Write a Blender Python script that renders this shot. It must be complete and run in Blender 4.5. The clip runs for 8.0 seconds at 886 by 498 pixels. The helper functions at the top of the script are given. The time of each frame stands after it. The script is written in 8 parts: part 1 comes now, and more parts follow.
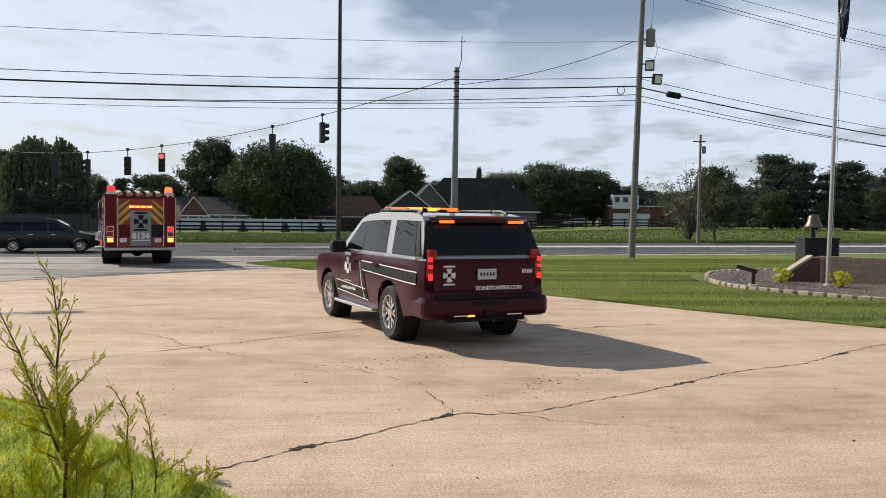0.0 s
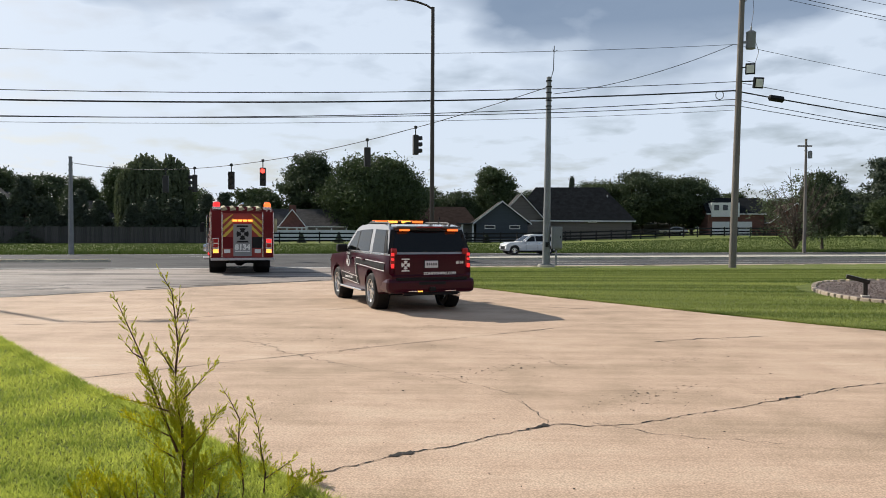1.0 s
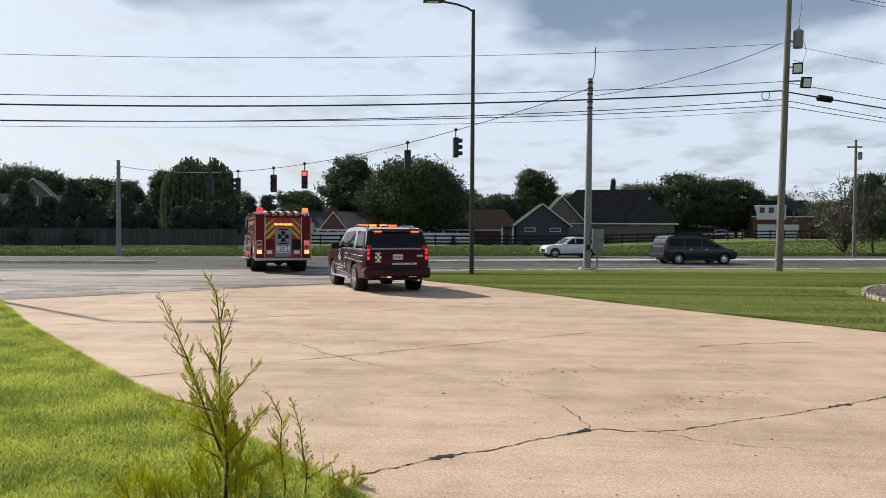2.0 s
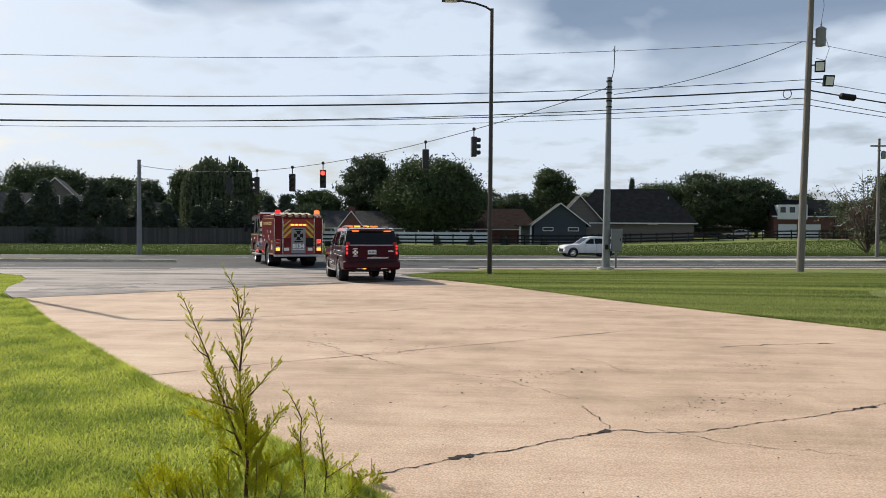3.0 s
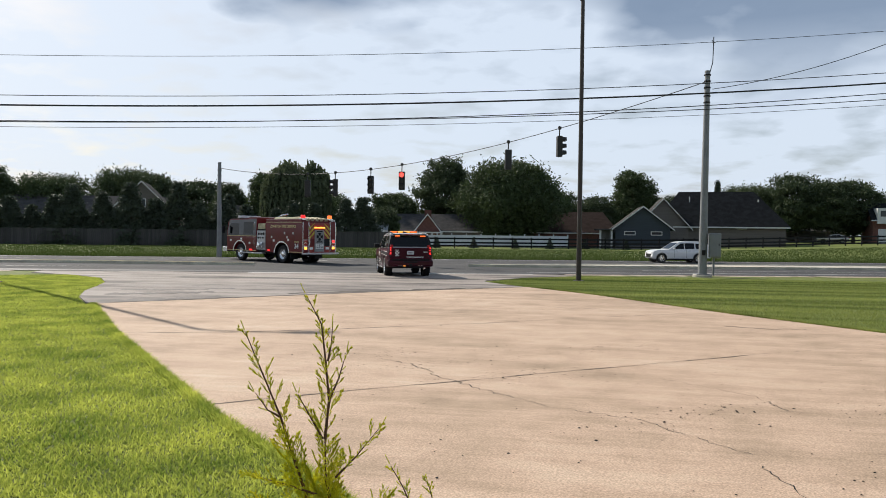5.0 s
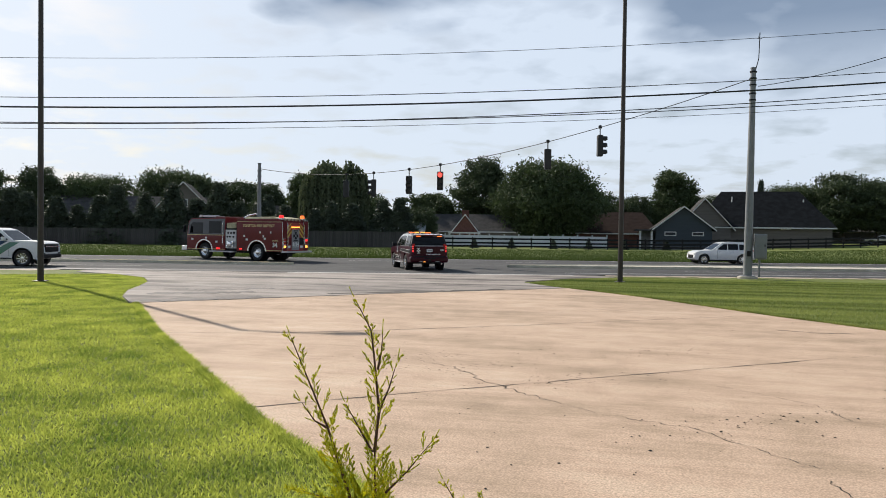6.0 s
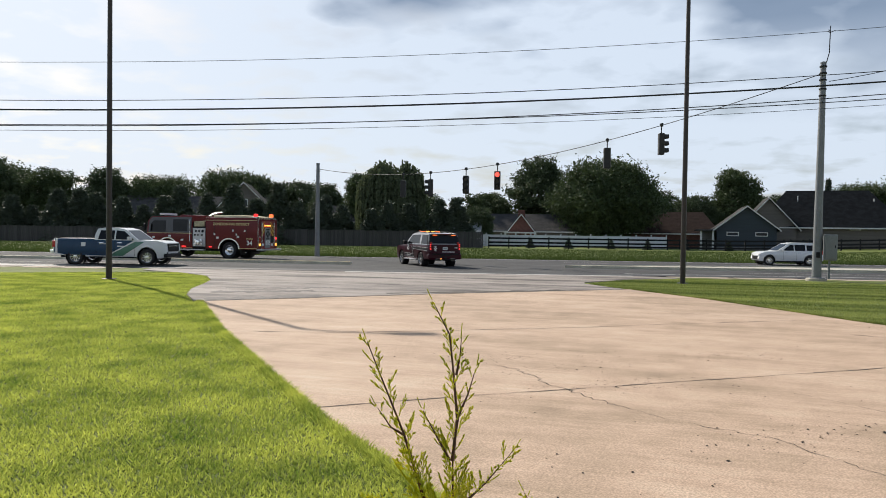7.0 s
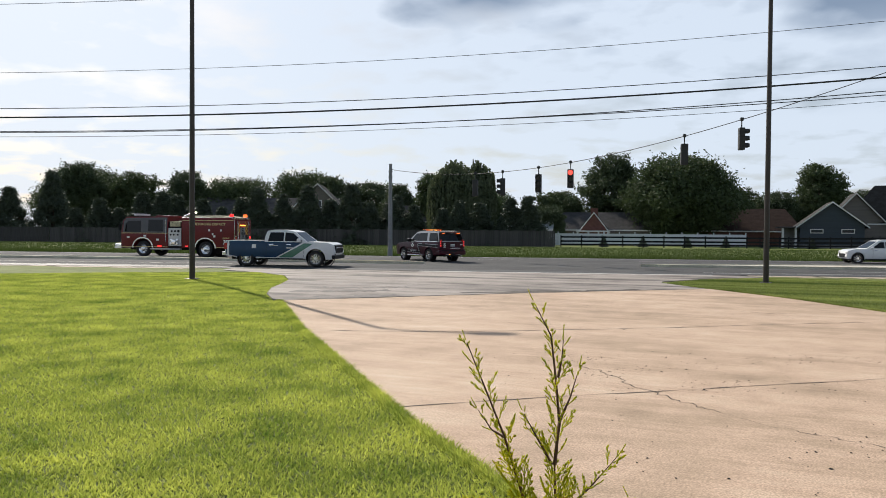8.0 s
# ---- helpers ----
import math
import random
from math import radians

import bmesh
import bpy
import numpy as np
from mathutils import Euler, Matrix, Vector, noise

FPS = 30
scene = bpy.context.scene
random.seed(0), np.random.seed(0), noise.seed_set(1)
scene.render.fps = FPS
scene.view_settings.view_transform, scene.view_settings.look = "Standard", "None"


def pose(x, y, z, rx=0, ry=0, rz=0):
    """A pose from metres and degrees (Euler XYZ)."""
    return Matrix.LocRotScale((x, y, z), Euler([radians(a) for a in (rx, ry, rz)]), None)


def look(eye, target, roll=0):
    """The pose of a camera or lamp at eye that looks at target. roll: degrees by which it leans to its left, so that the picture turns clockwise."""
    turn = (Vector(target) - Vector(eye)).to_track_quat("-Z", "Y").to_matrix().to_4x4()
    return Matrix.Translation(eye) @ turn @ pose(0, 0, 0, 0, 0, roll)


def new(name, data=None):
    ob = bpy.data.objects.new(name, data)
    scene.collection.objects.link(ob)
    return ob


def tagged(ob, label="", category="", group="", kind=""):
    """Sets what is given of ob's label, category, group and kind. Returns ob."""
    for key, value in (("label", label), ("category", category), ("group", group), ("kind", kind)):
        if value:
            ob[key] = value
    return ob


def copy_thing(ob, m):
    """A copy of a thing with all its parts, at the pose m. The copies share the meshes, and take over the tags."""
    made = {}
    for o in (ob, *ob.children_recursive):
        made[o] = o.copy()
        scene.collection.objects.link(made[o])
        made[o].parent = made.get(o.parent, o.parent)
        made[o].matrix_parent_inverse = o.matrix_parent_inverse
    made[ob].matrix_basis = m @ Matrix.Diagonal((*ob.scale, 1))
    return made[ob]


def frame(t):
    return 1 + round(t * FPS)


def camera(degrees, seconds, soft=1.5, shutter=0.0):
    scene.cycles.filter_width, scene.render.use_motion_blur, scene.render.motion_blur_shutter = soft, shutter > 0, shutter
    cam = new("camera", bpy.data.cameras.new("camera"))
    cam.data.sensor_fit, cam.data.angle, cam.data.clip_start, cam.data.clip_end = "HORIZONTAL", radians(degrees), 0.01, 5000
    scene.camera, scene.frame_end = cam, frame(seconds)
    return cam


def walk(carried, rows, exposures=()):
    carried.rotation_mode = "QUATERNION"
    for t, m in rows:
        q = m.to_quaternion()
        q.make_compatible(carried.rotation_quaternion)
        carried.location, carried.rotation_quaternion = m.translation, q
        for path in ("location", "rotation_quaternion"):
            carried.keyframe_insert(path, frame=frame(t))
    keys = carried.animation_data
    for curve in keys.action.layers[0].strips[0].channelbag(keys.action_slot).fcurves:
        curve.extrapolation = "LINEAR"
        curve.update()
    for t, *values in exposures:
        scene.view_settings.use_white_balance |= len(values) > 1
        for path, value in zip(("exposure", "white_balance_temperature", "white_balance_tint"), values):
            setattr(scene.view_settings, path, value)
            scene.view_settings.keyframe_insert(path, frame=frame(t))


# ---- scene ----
# camera: hand-held by the shrub, a pan to the left with a short step ahead
cam = camera(59.2, 8.0, soft=0.9, shutter=0.0)
PATH = (
    (0.0, 0.159, -0.224, 1.835, -5.705, -2.275, 0.751),
    (0.5, 0.137, -0.326, 1.850, -1.682, -1.859, 0.394),
    (1.0, 0.127, -0.321, 1.848, 1.044, -1.588, 0.293),
    (1.5, 0.124, -0.313, 1.847, 2.878, -1.422, 0.331),
    (3.0, 0.097, -0.286, 1.845, 5.252, -1.475, 0.457),
    (3.5, 0.096, -0.283, 1.843, 6.267, -1.504, 0.518),
    (4.0, -0.041, 0.107, 1.843, 7.755, -1.463, 0.534),
    (4.5, -0.346, 0.965, 1.843, 9.302, -1.337, 0.629),
    (6.0, -0.670, 1.560, 1.843, 13.393, -1.285, 0.732),
    (6.5, -0.739, 1.667, 1.843, 15.111, -1.307, 0.837),
    (7.0, -0.809, 1.667, 1.843, 17.438, -1.356, 0.823),
    (7.5, -0.869, 1.667, 1.843, 20.020, -1.420, 0.611),
    (8.0, -0.939, 1.667, 1.843, 22.598, -1.460, 0.429),
)
walk(cam, [(t, pose(x, y, z, 90 + p, -r, w)) for t, x, y, z, w, p, r in PATH], exposures=((0.0, 0.0), (8.0, 0.0)))

# ---- light: low sun ahead to the left, half-clouded sky ----
SUN_AZ, SUN_EL = math.atan2(10.2, -13.0), radians(34.5)
sun_dir = Vector((math.cos(SUN_AZ) * math.cos(SUN_EL), math.sin(SUN_AZ) * math.cos(SUN_EL), math.sin(SUN_EL)))
sun = new("sun", bpy.data.lights.new("sun", "SUN"))
sun.data.energy, sun.data.angle, sun.data.color = 5.7, radians(0.6), (1.0, 0.93, 0.83)
sun.matrix_world = look((0, 0, 60), Vector((0, 0, 60)) - sun_dir)


def cloudy_world():
    w = bpy.data.worlds.new("sky")
    scene.world = w
    w.use_nodes = True
    nt = w.node_tree
    nt.nodes.clear()
    N, L = nt.nodes.new, nt.links.new

    def math_node(op, a, b=None):
        n = N("ShaderNodeMath")
        n.operation = op
        for i, v in enumerate((a, b)):
            if v is None:
                continue
            if isinstance(v, (int, float)):
                n.inputs[i].default_value = v
            else:
                L(v, n.inputs[i])
        return n.outputs[0]

    out, bg = N("ShaderNodeOutputWorld"), N("ShaderNodeBackground")
    sky = N("ShaderNodeTexSky")
    sky.sky_type, sky.sun_disc = "NISHITA", False
    sky.sun_elevation, sky.sun_rotation = SUN_EL, math.pi / 2 - SUN_AZ
    sky.dust_density = 2.0
    co = N("ShaderNodeTexCoord")
    sep = N("ShaderNodeSeparateXYZ")
    L(co.outputs["Generated"], sep.inputs[0])
    up = math_node("MAXIMUM", sep.outputs[2], 0.0)
    den = math_node("ADD", up, 0.20)
    cx, cy = math_node("DIVIDE", sep.outputs[0], den), math_node("DIVIDE", sep.outputs[1], den)
    comb = N("ShaderNodeCombineXYZ")
    L(cx, comb.inputs[0]), L(cy, comb.inputs[1])
    big, fine = N("ShaderNodeTexNoise"), N("ShaderNodeTexNoise")
    mp = N("ShaderNodeMapping")
    mp.inputs["Location"].default_value = (CLOUD_X, CLOUD_Y, 0.0)
    mp.inputs["Scale"].default_value = (1.75, 1.75, 1)
    L(comb.outputs[0], mp.inputs[0])
    for n, sc, det in ((big, 0.85, 3.0), (fine, 2.2, 5.0)):
        n.inputs["Scale"].default_value, n.inputs["Detail"].default_value = sc, det
        n.inputs["Roughness"].default_value, n.inputs["Distortion"].default_value = 0.5, 0.12
        L(mp.outputs[0], n.inputs["Vector"])
    cover = N("ShaderNodeValToRGB")          # where the thick cloud bases are
    cover.color_ramp.elements[0].position, cover.color_ramp.elements[1].position = 0.455, 0.565
    both = math_node("ADD", math_node("MULTIPLY", big.outputs[0], 0.76), math_node("MULTIPLY", fine.outputs[0], 0.24))
    # thicker overhead, thinner towards the sun
    sunward = math_node("ADD", math_node("MULTIPLY", sep.outputs[0], math.cos(SUN_AZ)), math_node("MULTIPLY", sep.outputs[1], math.sin(SUN_AZ)))
    thick = math_node("MULTIPLY", math_node("SUBTRACT", math_node("MINIMUM", sep.outputs[2], 0.5), 0.20), 0.75)
    thin = math_node("MULTIPLY", math_node("MAXIMUM", math_node("SUBTRACT", sunward, 0.55), 0.0), -0.45)
    # a broad dark bank high over the road ahead
    bank_h, bank_v = N("ShaderNodeMapRange"), N("ShaderNodeMapRange")
    aside = math_node("ABSOLUTE", math_node("SUBTRACT", math_node("DIVIDE", sep.outputs[0], math_node("MAXIMUM", sep.outputs[1], 0.2)), 0.04))
    for n, v, a, b, c, d in ((bank_h, aside, 0.16, 0.52, 1.0, 0.0), (bank_v, sep.outputs[2], 0.17, 0.25, 0.0, 1.0)):
        for k, value in enumerate((a, b, c, d)):
            n.inputs[k + 1].default_value = value
        n.interpolation_type = "SMOOTHSTEP"
        L(v, n.inputs[0])
    bank = math_node("SUBTRACT", math_node("MULTIPLY", math_node("MULTIPLY", bank_h.outputs[0], bank_v.outputs[0]), 0.13), 0.045)
    L(math_node("ADD", math_node("ADD", math_node("ADD", both, thick), thin), bank), cover.inputs[0])
    veil = N("ShaderNodeValToRGB")           # thin bright veil with some blue between
    veil.color_ramp.elements[0].position, veil.color_ramp.elements[1].position = 0.30, 0.50
    L(fine.outputs[0], veil.inputs[0])
    skyc = N("ShaderNodeMix")
    skyc.data_type = "RGBA"
    scaled = N("ShaderNodeMix")
    scaled.data_type, scaled.blend_type = "RGBA", "MULTIPLY"
    scaled.inputs[0].default_value = 1.0
    L(sky.outputs[0], scaled.inputs[6])
    scaled.inputs[7].default_value = (SKY_K, SKY_K, SKY_K, 1)
    L(scaled.outputs[2], skyc.inputs[6])
    skyc.inputs[7].default_value = (0.76, 0.86, 1.0, 1)
    L(math_node("ADD", math_node("MULTIPLY", veil.outputs[0], 0.45), 0.40), skyc.inputs[0])
    # bases are darker high up, and fade out towards the horizon
    fade = N("ShaderNodeMapRange")
    fade.inputs[1].default_value, fade.inputs[2].default_value = 0.13, 0.25
    L(sep.outputs[2], fade.inputs[0])
    dark = math_node("MULTIPLY", cover.outputs[0], fade.outputs[0])
    cl = N("ShaderNodeMix")
    cl.data_type = "RGBA"
    L(math_node("MULTIPLY", dark, 0.92), cl.inputs[0])
    L(skyc.outputs[2], cl.inputs[6])
    cl.inputs[7].default_value = (0.215, 0.295, 0.425, 1)
    L(cl.outputs[2], bg.inputs[0])
    bg.inputs[1].default_value = 1.0
    L(bg.outputs[0], out.inputs[0])


CLOUD_X, CLOUD_Y, SKY_K = 3.1, 0.4, 0.075
cloudy_world()

# ---- materials ----


def material(name, colour, rough=0.6, metal=0.0, vary=0.15, scale=4.0, fine=40.0, bump=0.0, second=None, emit=None,
             strength=0.0, obvary=0.0, coat=0.0, stretch=None, alpha=1.0, spec=0.5, space="Object"):
    m = bpy.data.materials.new(name)
    m.use_nodes = True
    nt = m.node_tree
    N, L = nt.nodes.new, nt.links.new
    b = nt.nodes["Principled BSDF"]
    b.inputs["Roughness"].default_value, b.inputs["Metallic"].default_value = rough, metal
    b.inputs["Coat Weight"].default_value, b.inputs["Coat Roughness"].default_value = coat, 0.06
    b.inputs["Specular IOR Level"].default_value = spec
    co, mp = N("ShaderNodeTexCoord"), N("ShaderNodeMapping")
    L(co.outputs[space], mp.inputs[0])
    if stretch:
        mp.inputs["Scale"].default_value = stretch
    n1, n2 = N("ShaderNodeTexNoise"), N("ShaderNodeTexNoise")
    n1.inputs["Scale"].default_value, n2.inputs["Scale"].default_value = scale, fine
    n1.inputs["Detail"].default_value, n2.inputs["Detail"].default_value = 4, 3
    L(mp.outputs[0], n1.inputs[0]), L(mp.outputs[0], n2.inputs[0])
    c2 = second or tuple(c * (1 - vary) for c in colour)
    mix = N("ShaderNodeMix")
    mix.data_type = "RGBA"
    mix.inputs[6].default_value, mix.inputs[7].default_value = (*colour, 1), (*c2, 1)
    rmp = N("ShaderNodeMapRange")
    rmp.inputs[1].default_value, rmp.inputs[2].default_value = 0.35, 0.65
    L(n1.outputs[0], rmp.inputs[0])
    L(rmp.outputs[0], mix.inputs[0])
    mul = N("ShaderNodeMix")
    mul.data_type, mul.blend_type = "RGBA", "MULTIPLY"
    mul.inputs[0].default_value = 1.0
    r2 = N("ShaderNodeMapRange")
    r2.inputs[1].default_value, r2.inputs[2].default_value = 0.3, 0.7
    r2.inputs[3].default_value, r2.inputs[4].default_value = 1 - vary, 1 + vary * 0.5
    L(n2.outputs[0], r2.inputs[0])
    L(mix.outputs[2], mul.inputs[6]), L(r2.outputs[0], mul.inputs[7])
    last = mul.outputs[2]
    if obvary:
        info, hs, r3 = N("ShaderNodeObjectInfo"), N("ShaderNodeHueSaturation"), N("ShaderNodeMapRange")
        r3.inputs[3].default_value, r3.inputs[4].default_value = 1 - obvary, 1 + obvary
        L(info.outputs["Random"], r3.inputs[0]), L(r3.outputs[0], hs.inputs["Value"]), L(last, hs.inputs["Color"])
        last = hs.outputs[0]
    L(last, b.inputs["Base Color"])
    if bump:
        bp = N("ShaderNodeBump")
        bp.inputs["Strength"].default_value, bp.inputs["Distance"].default_value = bump, 0.02
        L(n2.outputs[0], bp.inputs["Height"]), L(bp.outputs[0], b.inputs["Normal"])
    if emit:
        b.inputs["Emission Color"].default_value, b.inputs["Emission Strength"].default_value = (*emit, 1), strength
    return m


def leaf_material(name, a, c, through_light=0.35, scale=0.5, stretch=None, spread=0.45, patches=1.0):
    """Leaves: two greens, varied leaf by leaf, that let some light through."""
    m = bpy.data.materials.new(name)
    m.use_nodes = True
    nt = m.node_tree
    N, L = nt.nodes.new, nt.links.new
    b, out = nt.nodes["Principled BSDF"], nt.nodes["Material Output"]
    geo, ramp, tr, mx = N("ShaderNodeNewGeometry"), N("ShaderNodeValToRGB"), N("ShaderNodeBsdfTranslucent"), N("ShaderNodeMixShader")
    ramp.color_ramp.elements[0].color, ramp.color_ramp.elements[1].color = (*a, 1), (*c, 1)
    co, n1, add = N("ShaderNodeTexCoord"), N("ShaderNodeTexNoise"), N("ShaderNodeMath")
    n1.inputs["Scale"].default_value = scale
    if stretch:
        mp = N("ShaderNodeMapping")
        mp.inputs["Rotation"].default_value, mp.inputs["Scale"].default_value = (0, 0, stretch[0]), (stretch[1], stretch[2], 1)
        L(co.outputs["Object"], mp.inputs[0]), L(mp.outputs[0], n1.inputs[0])
    else:
        L(co.outputs["Object"], n1.inputs[0])
    add.operation = "MULTIPLY_ADD"
    L(geo.outputs["Random Per Island"], add.inputs[0])
    add.inputs[1].default_value = spread
    even = N("ShaderNodeMapRange")           # patches: how strongly the colour wanders over the ground
    even.inputs[3].default_value, even.inputs[4].default_value = 0.5 - patches / 2, 0.5 + patches / 2
    even.clamp = False
    L(n1.outputs[0], even.inputs[0]), L(even.outputs[0], add.inputs[2])
    sub = N("ShaderNodeMath")
    sub.operation = "SUBTRACT"
    L(add.outputs[0], sub.inputs[0])
    sub.inputs[1].default_value = 0.2
    L(sub.outputs[0], ramp.inputs[0])
    L(ramp.outputs[0], b.inputs["Base Color"]), L(ramp.outputs[0], tr.inputs[0])
    b.inputs["Roughness"].default_value, b.inputs["Specular IOR Level"].default_value = 0.65, 0.25
    mx.inputs[0].default_value = through_light
    L(b.outputs[0], mx.inputs[1]), L(tr.outputs[0], mx.inputs[2]), L(mx.outputs[0], out.inputs[0])
    return m


def ground_material(name, stops, big, mid, fine, bump, rough=0.9, streak=None, streak_amount=0.0, grain=(0.82, 1.1), scuff=None):
    """A ramp of colours over two noises, with grain, relief and optional streaks along one way."""
    m = bpy.data.materials.new(name)
    m.use_nodes = True
    nt = m.node_tree
    N, L = nt.nodes.new, nt.links.new
    b = nt.nodes["Principled BSDF"]
    b.inputs["Roughness"].default_value, b.inputs["Specular IOR Level"].default_value = rough, 0.25
    co = N("ShaderNodeTexCoord")
    ns = []
    for sc in (big, mid, fine):
        n = N("ShaderNodeTexNoise")
        n.inputs["Scale"].default_value, n.inputs["Detail"].default_value = sc, 5
        L(co.outputs["Object"], n.inputs[0])
        ns.append(n)
    mixn = N("ShaderNodeMath")
    mixn.operation = "MULTIPLY_ADD"
    L(ns[0].outputs[0], mixn.inputs[0])
    mixn.inputs[1].default_value = 0.6
    half = N("ShaderNodeMath")
    half.operation = "MULTIPLY"
    L(ns[1].outputs[0], half.inputs[0])
    half.inputs[1].default_value = 0.4
    L(half.outputs[0], mixn.inputs[2])
    value = mixn.outputs[0]
    if streak:
        mp, ws, ad = N("ShaderNodeMapping"), N("ShaderNodeTexNoise"), N("ShaderNodeMath")
        mp.inputs["Rotation"].default_value = (0, 0, streak[0])
        mp.inputs["Scale"].default_value = (streak[1], streak[2], 1)
        L(co.outputs["Object"], mp.inputs[0]), L(mp.outputs[0], ws.inputs[0])
        ws.inputs["Scale"].default_value, ws.inputs["Detail"].default_value = 1.0, 4
        ad.operation = "MULTIPLY_ADD"
        cen = N("ShaderNodeMath")
        cen.operation = "SUBTRACT"
        L(ws.outputs[0], cen.inputs[0])
        cen.inputs[1].default_value = 0.5
        L(cen.outputs[0], ad.inputs[0])
        ad.inputs[1].default_value = streak_amount
        L(value, ad.inputs[2])
        value = ad.outputs[0]
    if scuff:
        mp, ws, ad = N("ShaderNodeMapping"), N("ShaderNodeTexNoise"), N("ShaderNodeMath")
        mp.inputs["Rotation"].default_value, mp.inputs["Scale"].default_value = (0, 0, scuff[0]), (scuff[1], scuff[2], 1)
        L(co.outputs["Object"], mp.inputs[0]), L(mp.outputs[0], ws.inputs[0])
        ws.inputs["Scale"].default_value, ws.inputs["Detail"].default_value, ws.inputs["Roughness"].default_value = 1.0, 6, 0.65
        ad.operation = "MULTIPLY_ADD"
        L(ws.outputs[0], ad.inputs[0]), L(value, ad.inputs[2])
        ad.inputs[1].default_value = scuff[3]
        low = N("ShaderNodeMath")
        low.operation = "SUBTRACT"
        L(ad.outputs[0], low.inputs[0])
        low.inputs[1].default_value = scuff[3] * 0.5
        value = low.outputs[0]
    ramp = N("ShaderNodeValToRGB")
    els = ramp.color_ramp.elements
    while len(els) < len(stops):
        els.new(0.5)
    for e, (p, c) in zip(els, stops):
        e.position, e.color = p, (*c, 1)
    L(value, ramp.inputs[0])
    mul, r2 = N("ShaderNodeMix"), N("ShaderNodeMapRange")
    mul.data_type, mul.blend_type = "RGBA", "MULTIPLY"
    mul.inputs[0].default_value = 1.0
    r2.inputs[1].default_value, r2.inputs[2].default_value, r2.inputs[3].default_value, r2.inputs[4].default_value = 0.3, 0.7, *grain
    L(ns[2].outputs[0], r2.inputs[0])
    L(ramp.outputs[0], mul.inputs[6]), L(r2.outputs[0], mul.inputs[7])
    L(mul.outputs[2], b.inputs["Base Color"])
    bp = N("ShaderNodeBump")
    bp.inputs["Strength"].default_value, bp.inputs["Distance"].default_value = bump, 0.02
    L(ns[2].outputs[0], bp.inputs["Height"]), L(bp.outputs[0], b.inputs["Normal"])
    return m


def glass_material(name, tint, rough=0.03):
    m = bpy.data.materials.new(name)
    m.use_nodes = True
    b = m.node_tree.nodes["Principled BSDF"]
    b.inputs["Base Color"].default_value, b.inputs["Roughness"].default_value = (*tint, 1), rough
    b.inputs["Specular IOR Level"].default_value = 0.26
    return m


M_LAWN = ground_material("lawn", ((0.28, (0.085, 0.105, 0.022)), (0.5, (0.135, 0.165, 0.032)), (0.72, (0.20, 0.215, 0.06))), 0.25, 1.6, 45, 0.8,
                         streak=(radians(-15), 0.12, 1.1), streak_amount=0.6)
M_CONCRETE = ground_material("concrete", ((0.24, (0.27, 0.19, 0.13)), (0.38, (0.43, 0.31, 0.212)), (0.52, (0.545, 0.388, 0.275)), (0.64, (0.605, 0.45, 0.325)), (0.80, (0.68, 0.56, 0.42))), 0.24, 1.7, 60, 0.15, 0.85,
                             streak=(radians(-40), 0.16, 1.4), streak_amount=0.42, grain=(0.62, 1.2), scuff=(radians(-36), 0.7, 9.0, 0.34))
M_APRON = ground_material("old_asphalt", ((0.26, (0.085, 0.072, 0.063)), (0.46, (0.255, 0.218, 0.190)), (0.68, (0.36, 0.31, 0.272))), 0.22, 0.9, 70, 0.2, 0.8,
                          streak=(radians(-35), 0.12, 0.9), streak_amount=1.3, grain=(0.7, 1.15), scuff=(radians(-60), 0.4, 4.0, 0.7))
M_ROAD = ground_material("asphalt", ((0.30, (0.042, 0.041, 0.042)), (0.55, (0.070, 0.068, 0.067)), (0.8, (0.11, 0.106, 0.102))), 0.2, 1.0, 80, 0.35, 0.92,
                         streak=(radians(-15), 0.06, 1.6), streak_amount=0.5)
M_DARK_EDGE = material("black_edge_strip", (0.028, 0.027, 0.028), 0.7, vary=0.3, scale=1.0, fine=20)
M_CRACK = material("crack_filling", (0.016, 0.013, 0.010), 0.95, vary=0.4, fine=60)
M_JOINT = material("joint_filling", (0.085, 0.065, 0.048), 0.9, vary=0.4, fine=30)
M_MARK = material("road_paint", (0.62, 0.60, 0.55), 0.7, vary=0.35, scale=3, fine=25)
M_YELLOW = material("yellow_road_paint", (0.55, 0.36, 0.06), 0.7, vary=0.3, scale=3, fine=25)
M_KERB = material("kerb_concrete", (0.55, 0.50, 0.42), 0.85, vary=0.25, scale=1.5, fine=30, bump=0.2)
# island kerbs: a paler colour than the other kerb concrete
M_KERB_PALE = material("pale_kerb", (0.72, 0.66, 0.50), 0.8, vary=0.3, scale=1.2, fine=20)
M_GRASS = leaf_material("grass_blade", (0.10, 0.18, 0.024), (0.60, 0.63, 0.12), 0.55, 1.1, spread=0.5, patches=1.7)
# right lawn: drier striped grass, its weaker backlight put into the darker colour
M_GRASS_DRY_DIM = leaf_material("dry_dim_grass_blade", (0.085, 0.125, 0.024), (0.36, 0.40, 0.11), 0.45, 1.0, (radians(-15), 0.06, 0.75), 0.35, 2.6)
M_VERGE = leaf_material("verge_blade", (0.050, 0.082, 0.014), (0.082, 0.115, 0.024), 0.25, 0.12)
M_LEAF = leaf_material("tree_leaf", (0.034, 0.052, 0.026), (0.085, 0.112, 0.050), 0.18, 0.9)
M_LEAF_WARM = leaf_material("oak_leaf", (0.034, 0.054, 0.024), (0.090, 0.120, 0.046), 0.18, 0.9)
M_WILLOW = leaf_material("willow_leaf", (0.055, 0.075, 0.038), (0.13, 0.15, 0.078), 0.22)
